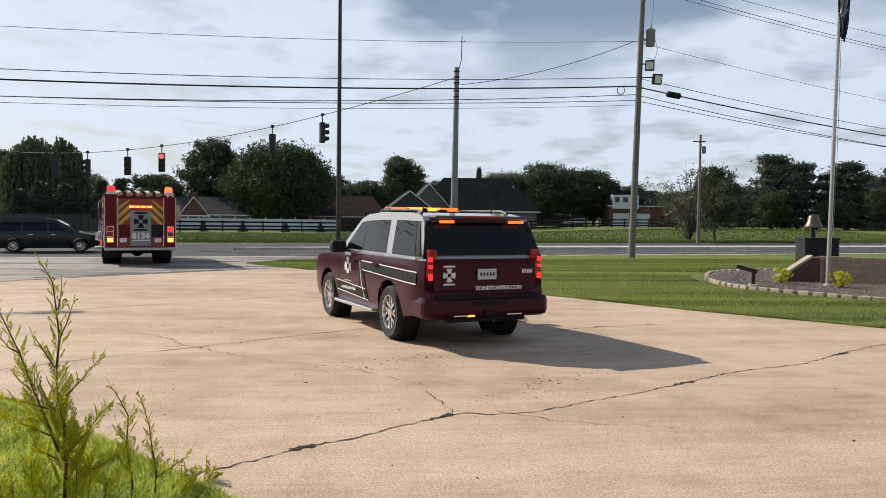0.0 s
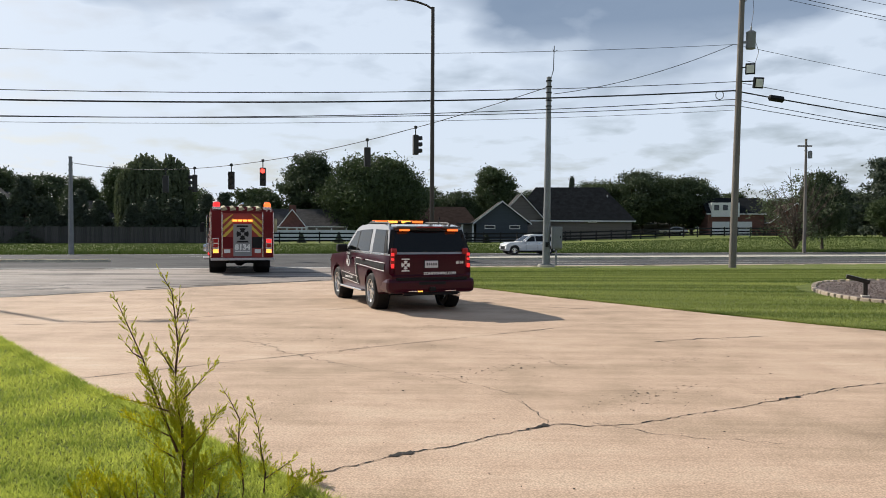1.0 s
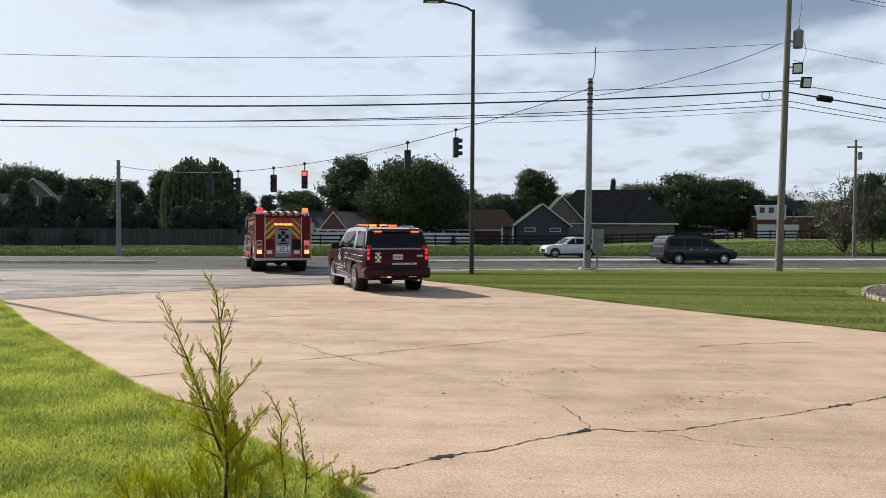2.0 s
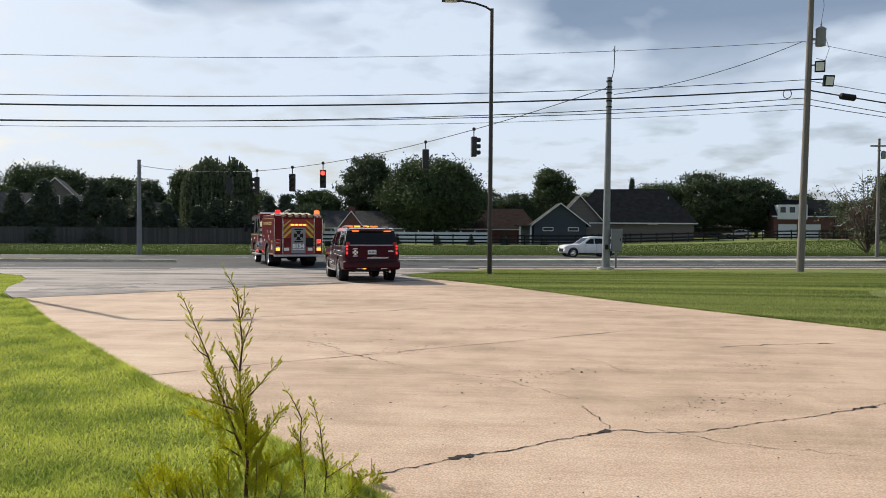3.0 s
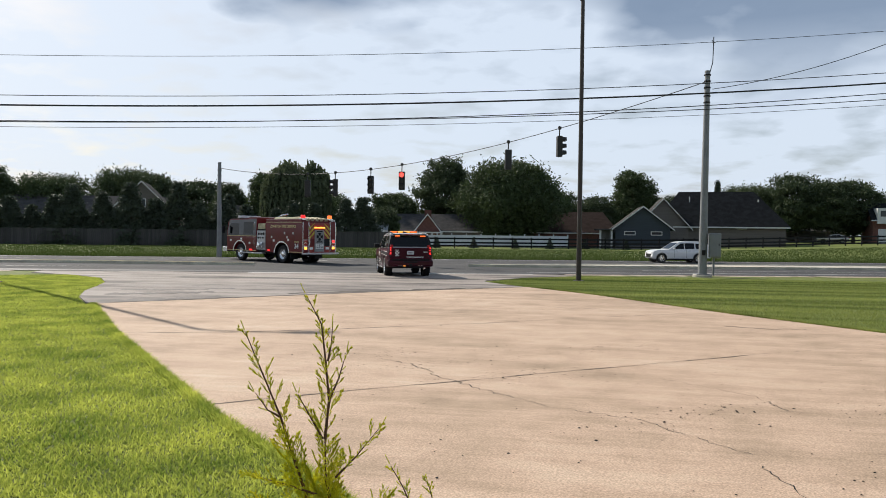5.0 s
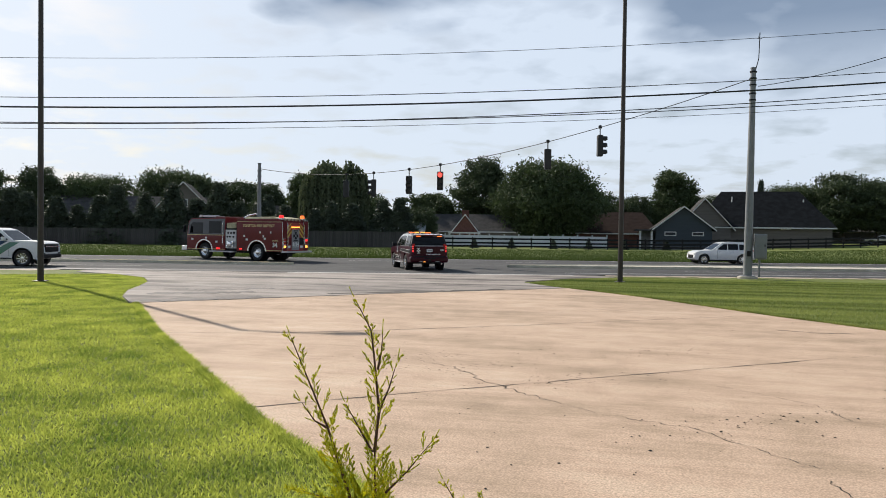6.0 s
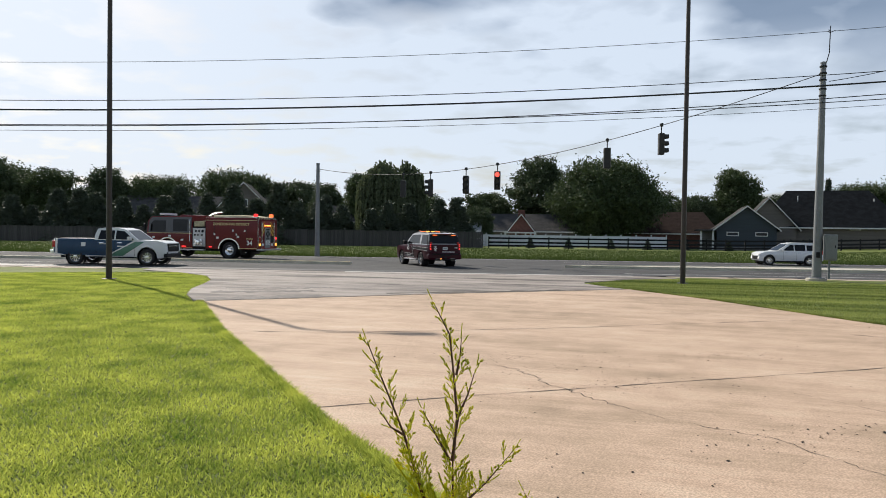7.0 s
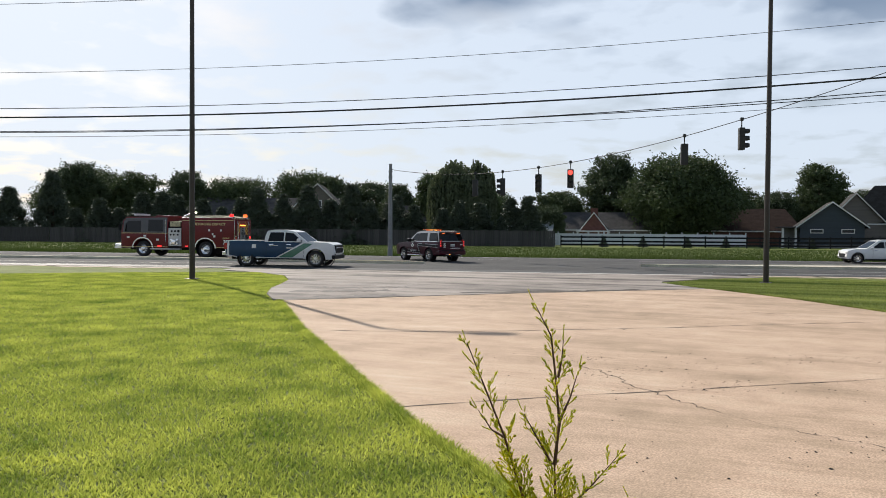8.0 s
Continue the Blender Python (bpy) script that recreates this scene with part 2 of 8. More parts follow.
M_CONIFER = leaf_material("conifer_leaf", (0.040, 0.055, 0.038), (0.085, 0.105, 0.068), 0.15)
M_SHOOT = leaf_material("shrub_leaf", (0.40, 0.46, 0.04), (0.92, 0.86, 0.10), 0.68, 5.0)
M_GOLD_SHRUB = leaf_material("golden_leaf", (0.38, 0.38, 0.02), (0.68, 0.62, 0.05), 0.35, 3.0)
M_BARK = material("bark", (0.10, 0.075, 0.055), 0.9, vary=0.4, scale=5, fine=30, bump=0.5)
M_TWIG = material("twig_bark", (0.16, 0.085, 0.05), 0.8, vary=0.3, scale=20, fine=80)
M_POLE_WOOD = material("weathered_pole_wood", (0.215, 0.19, 0.165), 0.85, vary=0.3, scale=2, fine=25, bump=0.4, stretch=(6, 6, 0.5))
M_GALV = material("galvanised_steel", (0.23, 0.24, 0.245), 0.55, 0.3, vary=0.15, scale=2, fine=20)
M_BRONZE = material("dark_bronze_paint", (0.045, 0.035, 0.028), 0.45, 0.2, vary=0.2, scale=2)
M_WIRE = material("wire_rubber", (0.012, 0.012, 0.013), 0.6, vary=0.2)
M_BLACK = material("black_plastic", (0.012, 0.012, 0.013), 0.5, vary=0.25, scale=5, spec=0.22)
M_RUBBER = material("tyre_rubber", (0.022, 0.021, 0.021), 0.85, vary=0.3, scale=10, fine=60)
M_CHROME = material("polished_alloy", (0.82, 0.82, 0.82), 0.22, 0.95, vary=0.12, scale=8)
M_DIAMOND = material("tread_plate", (0.55, 0.55, 0.56), 0.35, 0.85, vary=0.2, scale=20, fine=90, bump=0.3)
M_MAROON = material("maroon_paint", (0.043, 0.001, 0.0095), 0.28, 0.0, vary=0.10, scale=1.5, fine=8, coat=0.18, spec=0.2)
M_RED = material("fire_red_paint", (0.135, 0.005, 0.009), 0.35, 0.0, vary=0.10, scale=1.5, fine=8, coat=0.35, spec=0.2)
M_CAB = material("grey_cab_paint", (0.065, 0.065, 0.07), 0.35, 0.1, vary=0.1, scale=2, coat=0.2)
M_SILVER = material("silver_white_paint", (0.42, 0.40, 0.39), 0.25, 0.25, vary=0.06, scale=1.5, coat=0.8)
M_WHITE = material("white_paint", (0.72, 0.72, 0.71), 0.35, vary=0.06, scale=2, coat=0.4)
M_NAVY = material("dark_teal_paint", (0.010, 0.017, 0.021), 0.3, 0.1, vary=0.1, scale=2, coat=0.5, spec=0.3)
M_BLUEWRAP = material("blue_vinyl_wrap", (0.012, 0.046, 0.10), 0.3, 0.0, vary=0.15, scale=1.2, coat=0.12, spec=0.25)
M_TEAL = material("green_vinyl_stripe", (0.07, 0.20, 0.13), 0.35, vary=0.1, coat=0.3)
M_GLASS = glass_material("tinted_window", (0.004, 0.005, 0.006))
M_PANE = glass_material("house_window_pane", (0.05, 0.055, 0.06), 0.06)
M_CHEV_Y = material("chevron_yellow", (0.62, 0.42, 0.05), 0.45, vary=0.1)
M_CHEV_R = material("chevron_red", (0.30, 0.03, 0.02), 0.45, vary=0.1)
M_GOLD = material("gold_leaf_trim", (0.62, 0.47, 0.22), 0.4, 0.3, vary=0.1)
M_SHUTTER = material("roller_shutter", (0.30, 0.30, 0.30), 0.45, 0.4, vary=0.12, scale=3, stretch=(1, 1, 30))
M_LETTER = material("white_lettering", (0.78, 0.77, 0.74), 0.5, vary=0.05)
M_HOSE = material("canvas_hose", (0.55, 0.49, 0.30), 0.8, vary=0.3, scale=6, fine=30)
M_LAMP_RED = material("red_lamp", (0.22, 0.004, 0.008), 0.3, emit=(1.0, 0.03, 0.03), strength=1.3)
M_LAMP_TAIL = material("tail_lamp", (0.22, 0.006, 0.008), 0.25, emit=(1.0, 0.03, 0.03), strength=0.05, coat=0.5)
M_LAMP_AMBER = material("amber_lamp", (0.7, 0.25, 0.02), 0.3, emit=(1.0, 0.36, 0.06), strength=2.2)
M_LAMP_ORANGE = material("orange_lamp", (0.7, 0.12, 0.02), 0.3, emit=(1.0, 0.16, 0.03), strength=1.7)
M_LAMP_CLEAR = material("clear_lamp", (0.75, 0.75, 0.72), 0.15, vary=0.05, coat=0.5)
M_SIGNAL = material("signal_housing", (0.018, 0.018, 0.017), 0.55, vary=0.2)
M_SIGNAL_RED = material("lit_red_lens", (0.6, 0.03, 0.02), 0.3, emit=(1.0, 0.07, 0.05), strength=2.5)
M_SIGNAL_OFF = material("unlit_lens", (0.05, 0.045, 0.03), 0.3)
M_FENCE_BLACK = material("black_fence_paint", (0.008, 0.008, 0.009), 0.9, vary=0.3, scale=2, obvary=0.2)
M_FENCE_GREY = material("weathered_fence_board", (0.085, 0.078, 0.074), 0.9, vary=0.35, scale=2, fine=20, stretch=(6, 6, 0.6), obvary=0.25)
M_VINYL = material("white_vinyl", (0.62, 0.64, 0.66), 0.5, vary=0.06, scale=1)
M_SHINGLE = material("dark_shingle", (0.020, 0.022, 0.024), 0.95, vary=0.35, scale=1.5, fine=14, bump=0.4, spec=0.03)
M_SHINGLE_GREY = material("grey_shingle", (0.085, 0.082, 0.08), 0.95, vary=0.3, scale=1.5, fine=14, bump=0.4, spec=0.03)
M_SHINGLE_BROWN = material("brown_shingle", (0.05, 0.034, 0.028), 0.95, vary=0.3, scale=1.5, fine=14, bump=0.4, spec=0.03)
M_SIDING_BLUE = material("slate_blue_siding", (0.035, 0.047, 0.060), 0.7, vary=0.15, scale=1, fine=8, stretch=(0.2, 0.2, 6))
M_SIDING_TAN = material("tan_siding", (0.16, 0.14, 0.12), 0.75, vary=0.15, scale=1, fine=8, stretch=(0.2, 0.2, 6))
M_SIDING_GREY = material("grey_siding", (0.22, 0.22, 0.21), 0.75, vary=0.15, scale=1, fine=8, stretch=(0.2, 0.2, 6))
M_BRICK_FAR = material("red_brick_wall", (0.17, 0.075, 0.055), 0.9, vary=0.3, scale=4, fine=18)
M_STONE = material("grey_foundation_stone", (0.24, 0.23, 0.22), 0.9, vary=0.35, scale=3, fine=12)
M_TRIM = material("white_trim", (0.66, 0.66, 0.64), 0.55, vary=0.08)
M_METAL_ROOF = material("pale_metal_roof", (0.50, 0.53, 0.55), 0.4, 0.4, vary=0.15, scale=1, stretch=(8, 0.3, 1))
M_BRICK = material("tan_brick", (0.52, 0.37, 0.25), 0.9, vary=0.25, scale=6, fine=50, bump=0.3, obvary=0.16)
M_MORTAR = material("mortar", (0.36, 0.33, 0.29), 0.95, vary=0.2, fine=60)
M_BLACK_BRICK = material("black_painted_block", (0.013, 0.016, 0.017), 0.7, vary=0.3, scale=6, fine=40, obvary=0.15)
M_EDGING = material("edging_stone", (0.46, 0.37, 0.28), 0.9, vary=0.25, scale=6, fine=40, bump=0.3, obvary=0.15)
M_MULCH = material("river_gravel", (0.115, 0.078, 0.062), 0.9, vary=0.5, scale=14, fine=50, bump=0.8, second=(0.20, 0.155, 0.135))
M_BELL = material("aged_bell_bronze", (0.20, 0.135, 0.10), 0.35, 0.8, vary=0.25, scale=6)
M_FLAG = material("dark_blue_flag_cloth", (0.022, 0.035, 0.065), 0.85, vary=0.35, scale=3, fine=12)
M_FLAG_LIGHT = material("pale_flag_cloth", (0.34, 0.36, 0.38), 0.85, vary=0.3, scale=3)

# ---- building helpers ----


def part(name, bm, mat, parent=None, label="", smooth=None):
    """Links a bmesh as one mesh object, under parent if one is given."""
    me = bpy.data.meshes.new(name)
    bm.normal_update()
    bm.to_mesh(me)
    bm.free()
    for m in (mat if isinstance(mat, (list, tuple)) else (mat,)):
        me.materials.append(m)
    if smooth is not None:
        me.polygons.foreach_set("use_smooth", [True] * len(me.polygons))
        me.set_sharp_from_angle(angle=radians(smooth))
    ob = new(name, me)
    if parent is not None:
        ob.parent = parent
    if label:
        tagged(ob, label)
    return ob


def share(name, mesh, m, parent=None):
    ob = new(name, mesh)
    if parent is not None:
        ob.parent = parent
    ob.matrix_basis = m
    return ob


def raw(name, verts, faces, mat, parent=None, label=""):
    me = bpy.data.meshes.new(name)
    me.from_pydata(verts, [], faces)
    me.materials.append(mat)
    me.update()
    ob = new(name, me)
    if parent is not None:
        ob.parent = parent
    if label:
        tagged(ob, label)
    return ob


def box(bm, lo, hi, m=None, bevel=0.0):
    r = bmesh.ops.create_cube(bm, size=1.0)
    vs = r["verts"]
    for v in vs:
        v.co = Vector([lo[i] + (v.co[i] + 0.5) * (hi[i] - lo[i]) for i in range(3)])
    if bevel:
        es = list({e for v in vs for e in v.link_edges})
        got = bmesh.ops.bevel(bm, geom=es, offset=bevel, segments=2, affect="EDGES", profile=0.5)
        vs = list({v for f in got["faces"] for v in f.verts} | {v for v in vs if v.is_valid})
    if m is not None:
        bmesh.ops.transform(bm, matrix=m, verts=vs)
    return vs


def boxed(lo, hi, bevel=0.0, m=None):
    bm = bmesh.new()
    box(bm, lo, hi, m, bevel)
    return bm


def rod(bm, a, b, r0, r1=None, seg=10):
    a, b = Vector(a), Vector(b)
    r1 = r0 if r1 is None else r1
    m = Matrix.Translation((a + b) / 2) @ (b - a).to_track_quat("Z", "Y").to_matrix().to_4x4()
    bmesh.ops.create_cone(bm, cap_ends=True, segments=seg, radius1=r0, radius2=r1, depth=(b - a).length, matrix=m)


def rodded(a, b, r0, r1=None, seg=10):
    bm = bmesh.new()
    rod(bm, a, b, r0, r1, seg)
    return bm


def lathe(profile, seg=20, m=None):
    """A turned solid round z from (radius, height) pairs."""
    bm = bmesh.new()
    rings = []
    for r, z in profile:
        rings.append([bm.verts.new((max(r, 1e-4) * math.cos(2 * math.pi * i / seg), max(r, 1e-4) * math.sin(2 * math.pi * i / seg), z)) for i in range(seg)])
    for a, b in zip(rings, rings[1:]):
        for i in range(seg):
            j = (i + 1) % seg
            bm.faces.new((a[i], a[j], b[j], b[i]))
    if m is not None:
        bmesh.ops.transform(bm, matrix=m, verts=bm.verts)
    return bm


def tube(points, radius, seg=6):
    """A tube along points."""
    bm = bmesh.new()
    pts = [Vector(p) for p in points]
    rings = []
    for i, p in enumerate(pts):
        d = (pts[min(i + 1, len(pts) - 1)] - pts[max(i - 1, 0)]).normalized()
        q = d.to_track_quat("Z", "Y")
        rad = radius[i] if isinstance(radius, (list, tuple)) else radius
        rings.append([bm.verts.new(p + q @ Vector((rad * math.cos(2 * math.pi * k / seg), rad * math.sin(2 * math.pi * k / seg), 0))) for k in range(seg)])
    for a, b in zip(rings, rings[1:]):
        for i in range(seg):
            j = (i + 1) % seg
            bm.faces.new((a[i], a[j], b[j], b[i]))
    bm.faces.new(rings[0][::-1])
    bm.faces.new(rings[-1])
    return bm


def lettering(words, size, m, mat, parent, name="lettering", label="", shear=0.0, bold=0.0):
    """Raised letters lying in the xy plane of m, centred."""
    c = bpy.data.curves.new(name, "FONT")
    c.body, c.size, c.align_x, c.align_y, c.extrude, c.shear = words, size, "CENTER", "CENTER", 0.003, shear
    c.offset = bold
    c.resolution_u = 3
    tmp = bpy.data.objects.new(name, c)
    scene.collection.objects.link(tmp)
    dg = bpy.context.evaluated_depsgraph_get()
    me = bpy.data.meshes.new_from_object(tmp.evaluated_get(dg))
    bpy.data.objects.remove(tmp)
    me.materials.clear()
    me.materials.append(mat)
    ob = new(name, me)
    ob.parent = parent
    ob.matrix_basis = m
    if label:
        tagged(ob, label)
    return ob


# ---- ground: the road runs along U, N points across it, away from the station ----
UX, UY = math.cos(radians(15)), math.sin(radians(15))


def un(u, n):
    return u * UX - n * UY, u * UY + n * UX


def to_un(x, y):
    return x * UX + y * UY, -x * UY + y * UX


def step(a, b, v):
    t = min(1.0, max(0.0, (v - a) / (b - a)))
    return t * t * (3 - 2 * t)


def ground_z(x, y):
    """The drive falls gently to the road; beyond it the field rises to the right."""
    u, n = to_un(x, y)
    z = -0.2 * min(1.0, max(0.0, (n - 24) / 15))
    return z + 0.95 * step(30, 75, u) * step(60, 85, n)


def sheet(name, outline, height, mat, label, cell=1.5, thick=0.12, kind="structure"):
    """A paved sheet: the outline cut into cells that follow the ground, with a skirt."""
    bm = bmesh.new()
    vs = [bm.verts.new((x, y, 0)) for x, y in outline]
    bm.faces.new(vs)
    xs, ys = [p[0] for p in outline], [p[1] for p in outline]
    for axis, lo, hi in ((0, min(xs), max(xs)), (1, min(ys), max(ys))):
        k = lo + cell
        while k < hi:
            no = Vector((1, 0, 0)) if axis == 0 else Vector((0, 1, 0))
            bmesh.ops.bisect_plane(bm, geom=bm.verts[:] + bm.edges[:] + bm.faces[:], plane_co=no * k, plane_no=no)
            k += cell
    bmesh.ops.recalc_face_normals(bm, faces=bm.faces)
    if bm.faces[:][0].normal.z < 0:
        bmesh.ops.reverse_faces(bm, faces=bm.faces)
    for v in bm.verts:
        v.co.z = ground_z(v.co.x, v.co.y) + height
    rim = [e for e in bm.edges if len(e.link_faces) == 1]
    got = bmesh.ops.extrude_edge_only(bm, edges=rim)
    for v in got["geom"]:
        if isinstance(v, bmesh.types.BMVert):
            v.co.z -= thick
    ob = part(name, bm, mat)
    return tagged(ob, label, name.replace("_", " "), kind=kind)


def field():
    us = [-900, -500, -300, -200, -140, -100] + list(range(-80, 121, 5)) + [140, 170, 220, 300, 500, 900]
    ns = [-600, -300, -150, -80, -40, -20] + list(range(-10, 25, 5)) + list(range(22, 42, 3)) + list(range(45, 101, 5)) + [120, 150, 200, 300, 500, 900, 1500]
    ns = sorted(set(ns))
    verts, faces = [], []
    for n in ns:
        for u in us:
            x, y = un(u, n)
            verts.append((x, y, ground_z(x, y)))
    w = len(us)
    for j in range(len(ns) - 1):
        for i in range(w - 1):
            faces.append((j * w + i, j * w + i + 1, (j + 1) * w + i + 1, (j + 1) * w + i))
    return tagged(raw("ground", verts, faces, M_LAWN), "mown green lawn with paler stripes, reaching the horizon", "ground", kind="structure")


field()
DRIVE_LEFT = [(-12.2, 18.1), (-8.8, 13.8), (-6.2, 10.8), (-4.1, 8.4), (-2.9, 7.2), (-1.7, 5.9), (-0.2, 4.2), (3.0, 0.4), (8.0, -6.0)]
DRIVE_RIGHT = [(24.0, -6.0), (14.0, 6.9), (9.2, 12.3), (6.9, 14.8), (4.9, 17.4), (2.7, 20.2), (0.6, 23.4), (-0.9, 25.7), (-2.6, 28.2)]
sheet("driveway", DRIVE_LEFT + DRIVE_RIGHT, 0.03, M_CONCRETE, "tan concrete driveway with cracks, stains and worn joints")
APRON_LEFT = [(-12.35, 18.1), (-13.7, 19.7), (-14.9, 21.6), (-15.9, 23.6), (-17.2, 26.0), (-19.0, 28.4), (-21.5, 30.2), (-24.6, 31.6)]
apron = APRON_LEFT + [un(-16.0, 38.9), un(8.2, 38.9), (-1.0, 38.0), (-3.4, 35.0), (-4.6, 32.2), (-4.5, 31.2), (-2.75, 28.3)]
sheet("apron", apron, 0.026, M_APRON, "worn grey asphalt apron with tyre marks, joining the drive to the road")
sheet("road", [un(-140, 38.98), un(140, 38.98), un(140, 58.5), un(-140, 58.5)], 0.03, M_ROAD, "grey asphalt highway of several lanes with a turning lane", cell=20)


def ribbon(name, points, width, mat, parent, height=0.034, jitter=0.0, seed=0, dense=0.25):
    """A thin uneven strip lying on the paving."""
    rnd = random.Random(seed)
    pts = []
    for a, b in zip(points, points[1:]):
        a, b = Vector(a), Vector(b)
        k = max(1, int((b - a).length / dense))
        pts += [a.lerp(b, i / k) for i in range(k)]
    pts.append(Vector(points[-1]))
    verts, faces = [], []
    for i, p in enumerate(pts):
        d = (pts[min(i + 1, len(pts) - 1)] - pts[max(i - 1, 0)]).normalized()
        s = Vector((-d.y, d.x)) * width * (0.5 if not jitter else rnd.uniform(0.12, 0.8))
        o = Vector((-d.y, d.x)) * rnd.uniform(-jitter, jitter)
        z = ground_z(p.x, p.y) + height
        verts += [(*(p + o + s), z), (*(p + o - s), z)]
        if i:
            faces.append((2 * i - 2, 2 * i - 1, 2 * i + 1, 2 * i))
    return raw(name, verts, faces, mat, parent)


drive = bpy.data.objects["driveway"]
CRACK = [(-1.1, 5.2), (-0.6, 5.6), (-0.3, 5.9), (0.1, 6.1), (0.4, 6.4), (0.8, 6.7), (1.1, 6.9), (1.3, 6.8), (1.8, 6.9), (2.4, 7.3), (3.0, 7.6), (3.7, 8.1),
         (4.6, 8.7), (5.8, 9.2), (6.7, 9.9), (7.6, 10.5), (8.6, 11.0)]
ribbon("crack", CRACK, 0.015, M_CRACK, drive, jitter=0.022, seed=1, dense=0.06)
for k, (a, b) in enumerate((((0.75, 6.66), (0.98, 6.84)), ((3.55, 8.0), (3.85, 8.17)), ((6.55, 9.75), (6.85, 9.98)), ((-0.4, 5.8), (-0.22, 5.93)))):
    ribbon("crack_gap", (a, b), 0.05, M_CRACK, drive, jitter=0.03, seed=30 + k, height=0.037, dense=0.05)
ribbon("crack", [(0.8, 7.8), (0.9, 7.4), (1.0, 6.9)], 0.008, M_CRACK, drive, jitter=0.025, seed=2, dense=0.06)
ribbon("crack", [(-3.5, 12.1), (-2.9, 11.7), (-2.3, 10.8), (-1.5, 10.0)], 0.011, M_CRACK, drive, jitter=0.05, seed=3, dense=0.08)
ribbon("joint", [(-8.6, 13.5), (-6.9, 14.0), (-5.3, 14.9), (-2.5, 16.8), (-1.4, 17.7), (1.6, 19.9)], 0.024, M_JOINT, drive, jitter=0.012, seed=4)
ribbon("joint", [(-4.4, 8.75), (-3.2, 9.8), (-1.4, 11.2), (0.5, 12.7), (2.4, 14.2)], 0.018, M_JOINT, drive, jitter=0.012, seed=5)
ribbon("joint", [(-12.2, 18.1), (-10.5, 19.8), (-8.3, 22.1), (-5.5, 25.2), (-2.7, 28.2)], 0.09, M_JOINT, drive, jitter=0.03, seed=6)
for k, pts in enumerate(([(-1.6, 10.1), (-0.9, 9.5), (-0.1, 9.2), (0.8, 8.1)], [(1.4, 6.95), (2.0, 6.5), (2.9, 6.3)], [(0.4, 11.4), (1.3, 10.6), (1.5, 9.9)], [(-6.2, 16.4), (-5.2, 16.0), (-4.4, 16.3)],
                         [(5.9, 10.9), (6.6, 11.2), (7.5, 11.3)], [(2.6, 14.3), (3.6, 15.1), (4.4, 15.6)])):
    ribbon("crack", pts, 0.007, M_CRACK, drive, jitter=0.04, seed=60 + k, dense=0.07)
ribbon("crack", [(-1.5, 20.6), (-0.9, 20.3), (-0.3, 20.5)], 0.03, M_CRACK, drive, jitter=0.04, seed=9, dense=0.1)
ribbon("crack", [(2.1, 17.6), (2.9, 17.3), (3.6, 17.5)], 0.03, M_CRACK, drive, jitter=0.04, seed=10, dense=0.1)
ribbon("crack", [(3.3, 12.2), (4.2, 12.6), (5.3, 12.9)], 0.025, M_CRACK, drive, jitter=0.04, seed=11, dense=0.1)


def chips():
    """Small pits and pebbles strewn on the concrete."""
    rnd = random.Random(12)
    verts, faces = [], []
    spots = [(-2.6, 11.9), (-1.4, 11.2), (-3.3, 12.6), (0.4, 9.4), (2.4, 8.2), (3.2, 10.4), (-0.4, 13.8)]
    for i in range(1100):
        y = rnd.uniform(5, 22)
        lo, hi = -0.3 - (y - 5) * 0.78, 9.0 - (y - 12) * 0.72
        x, r = rnd.uniform(max(lo, -9), hi - 0.5), rnd.uniform(0.004, 0.012) * (1.5 if rnd.random() < 0.08 else 1.0)
        if i > 480:                               # spalled patches
            cx, cy = spots[i % len(spots)]
            along, across = rnd.gauss(0, 0.7), rnd.gauss(0, 0.22)
            x, y = cx + 0.78 * along - 0.62 * across, cy + 0.62 * along + 0.78 * across
        k = len(verts)
        n = rnd.randint(4, 6)
        for i in range(n):
            a = 2 * math.pi * i / n
            verts.append((x + r * rnd.uniform(0.6, 1.5) * math.cos(a), y + r * rnd.uniform(0.6, 1.5) * math.sin(a), ground_z(x, y) + 0.034))
        verts.append((x, y, ground_z(x, y) + 0.034 + r * 0.5))
        faces += [(k + i, k + (i + 1) % n, k + n) for i in range(n)]
    return tagged(raw("pebbles", verts, faces, M_CRACK), "small dark pebbles and pits strewn over concrete", "pebbles", kind="stuff")


chips()
road = bpy.data.objects["road"]
# near-black strip along the near edge of the road
ribbon("tar_seam", [un(-140, 39.75), un(140, 39.75)], 1.3, M_DARK_EDGE, road, height=0.034, dense=5)
for name, a, b, w, mat in (("edge_line", (-80, 40.7), (-19, 40.7), 0.2, M_MARK), ("edge_line", (7, 40.7), (120, 40.7), 0.2, M_MARK),
                           ("stop_line", (-6.5, 38.45), (7.0, 38.6), 0.45, M_MARK), ("edge_line", (-120, 57.6), (120, 57.6), 0.13, M_MARK),
                           ("lane_line", (-120, 43.4), (-15, 43.4), 0.12, M_MARK), ("lane_line", (14, 43.4), (120, 43.4), 0.12, M_MARK)):
    k = int(abs(b[0] - a[0]) / 6) + 1
    pts = [un(a[0] + (b[0] - a[0]) * i / k, a[1] + (b[1] - a[1]) * i / k) for i in range(k + 1)]
    ribbon(name, pts, w, mat, road, dense=4)
for k in range(22):
    u = -110 + k * 10.5
    ribbon("lane_dash", [un(u, 53.7), un(u + 3, 53.7)], 0.12, M_MARK, road, dense=3)
M_STAIN = material("dark_oil_stain", (0.155, 0.13, 0.115), 0.8, vary=0.35, scale=1.5, fine=20)
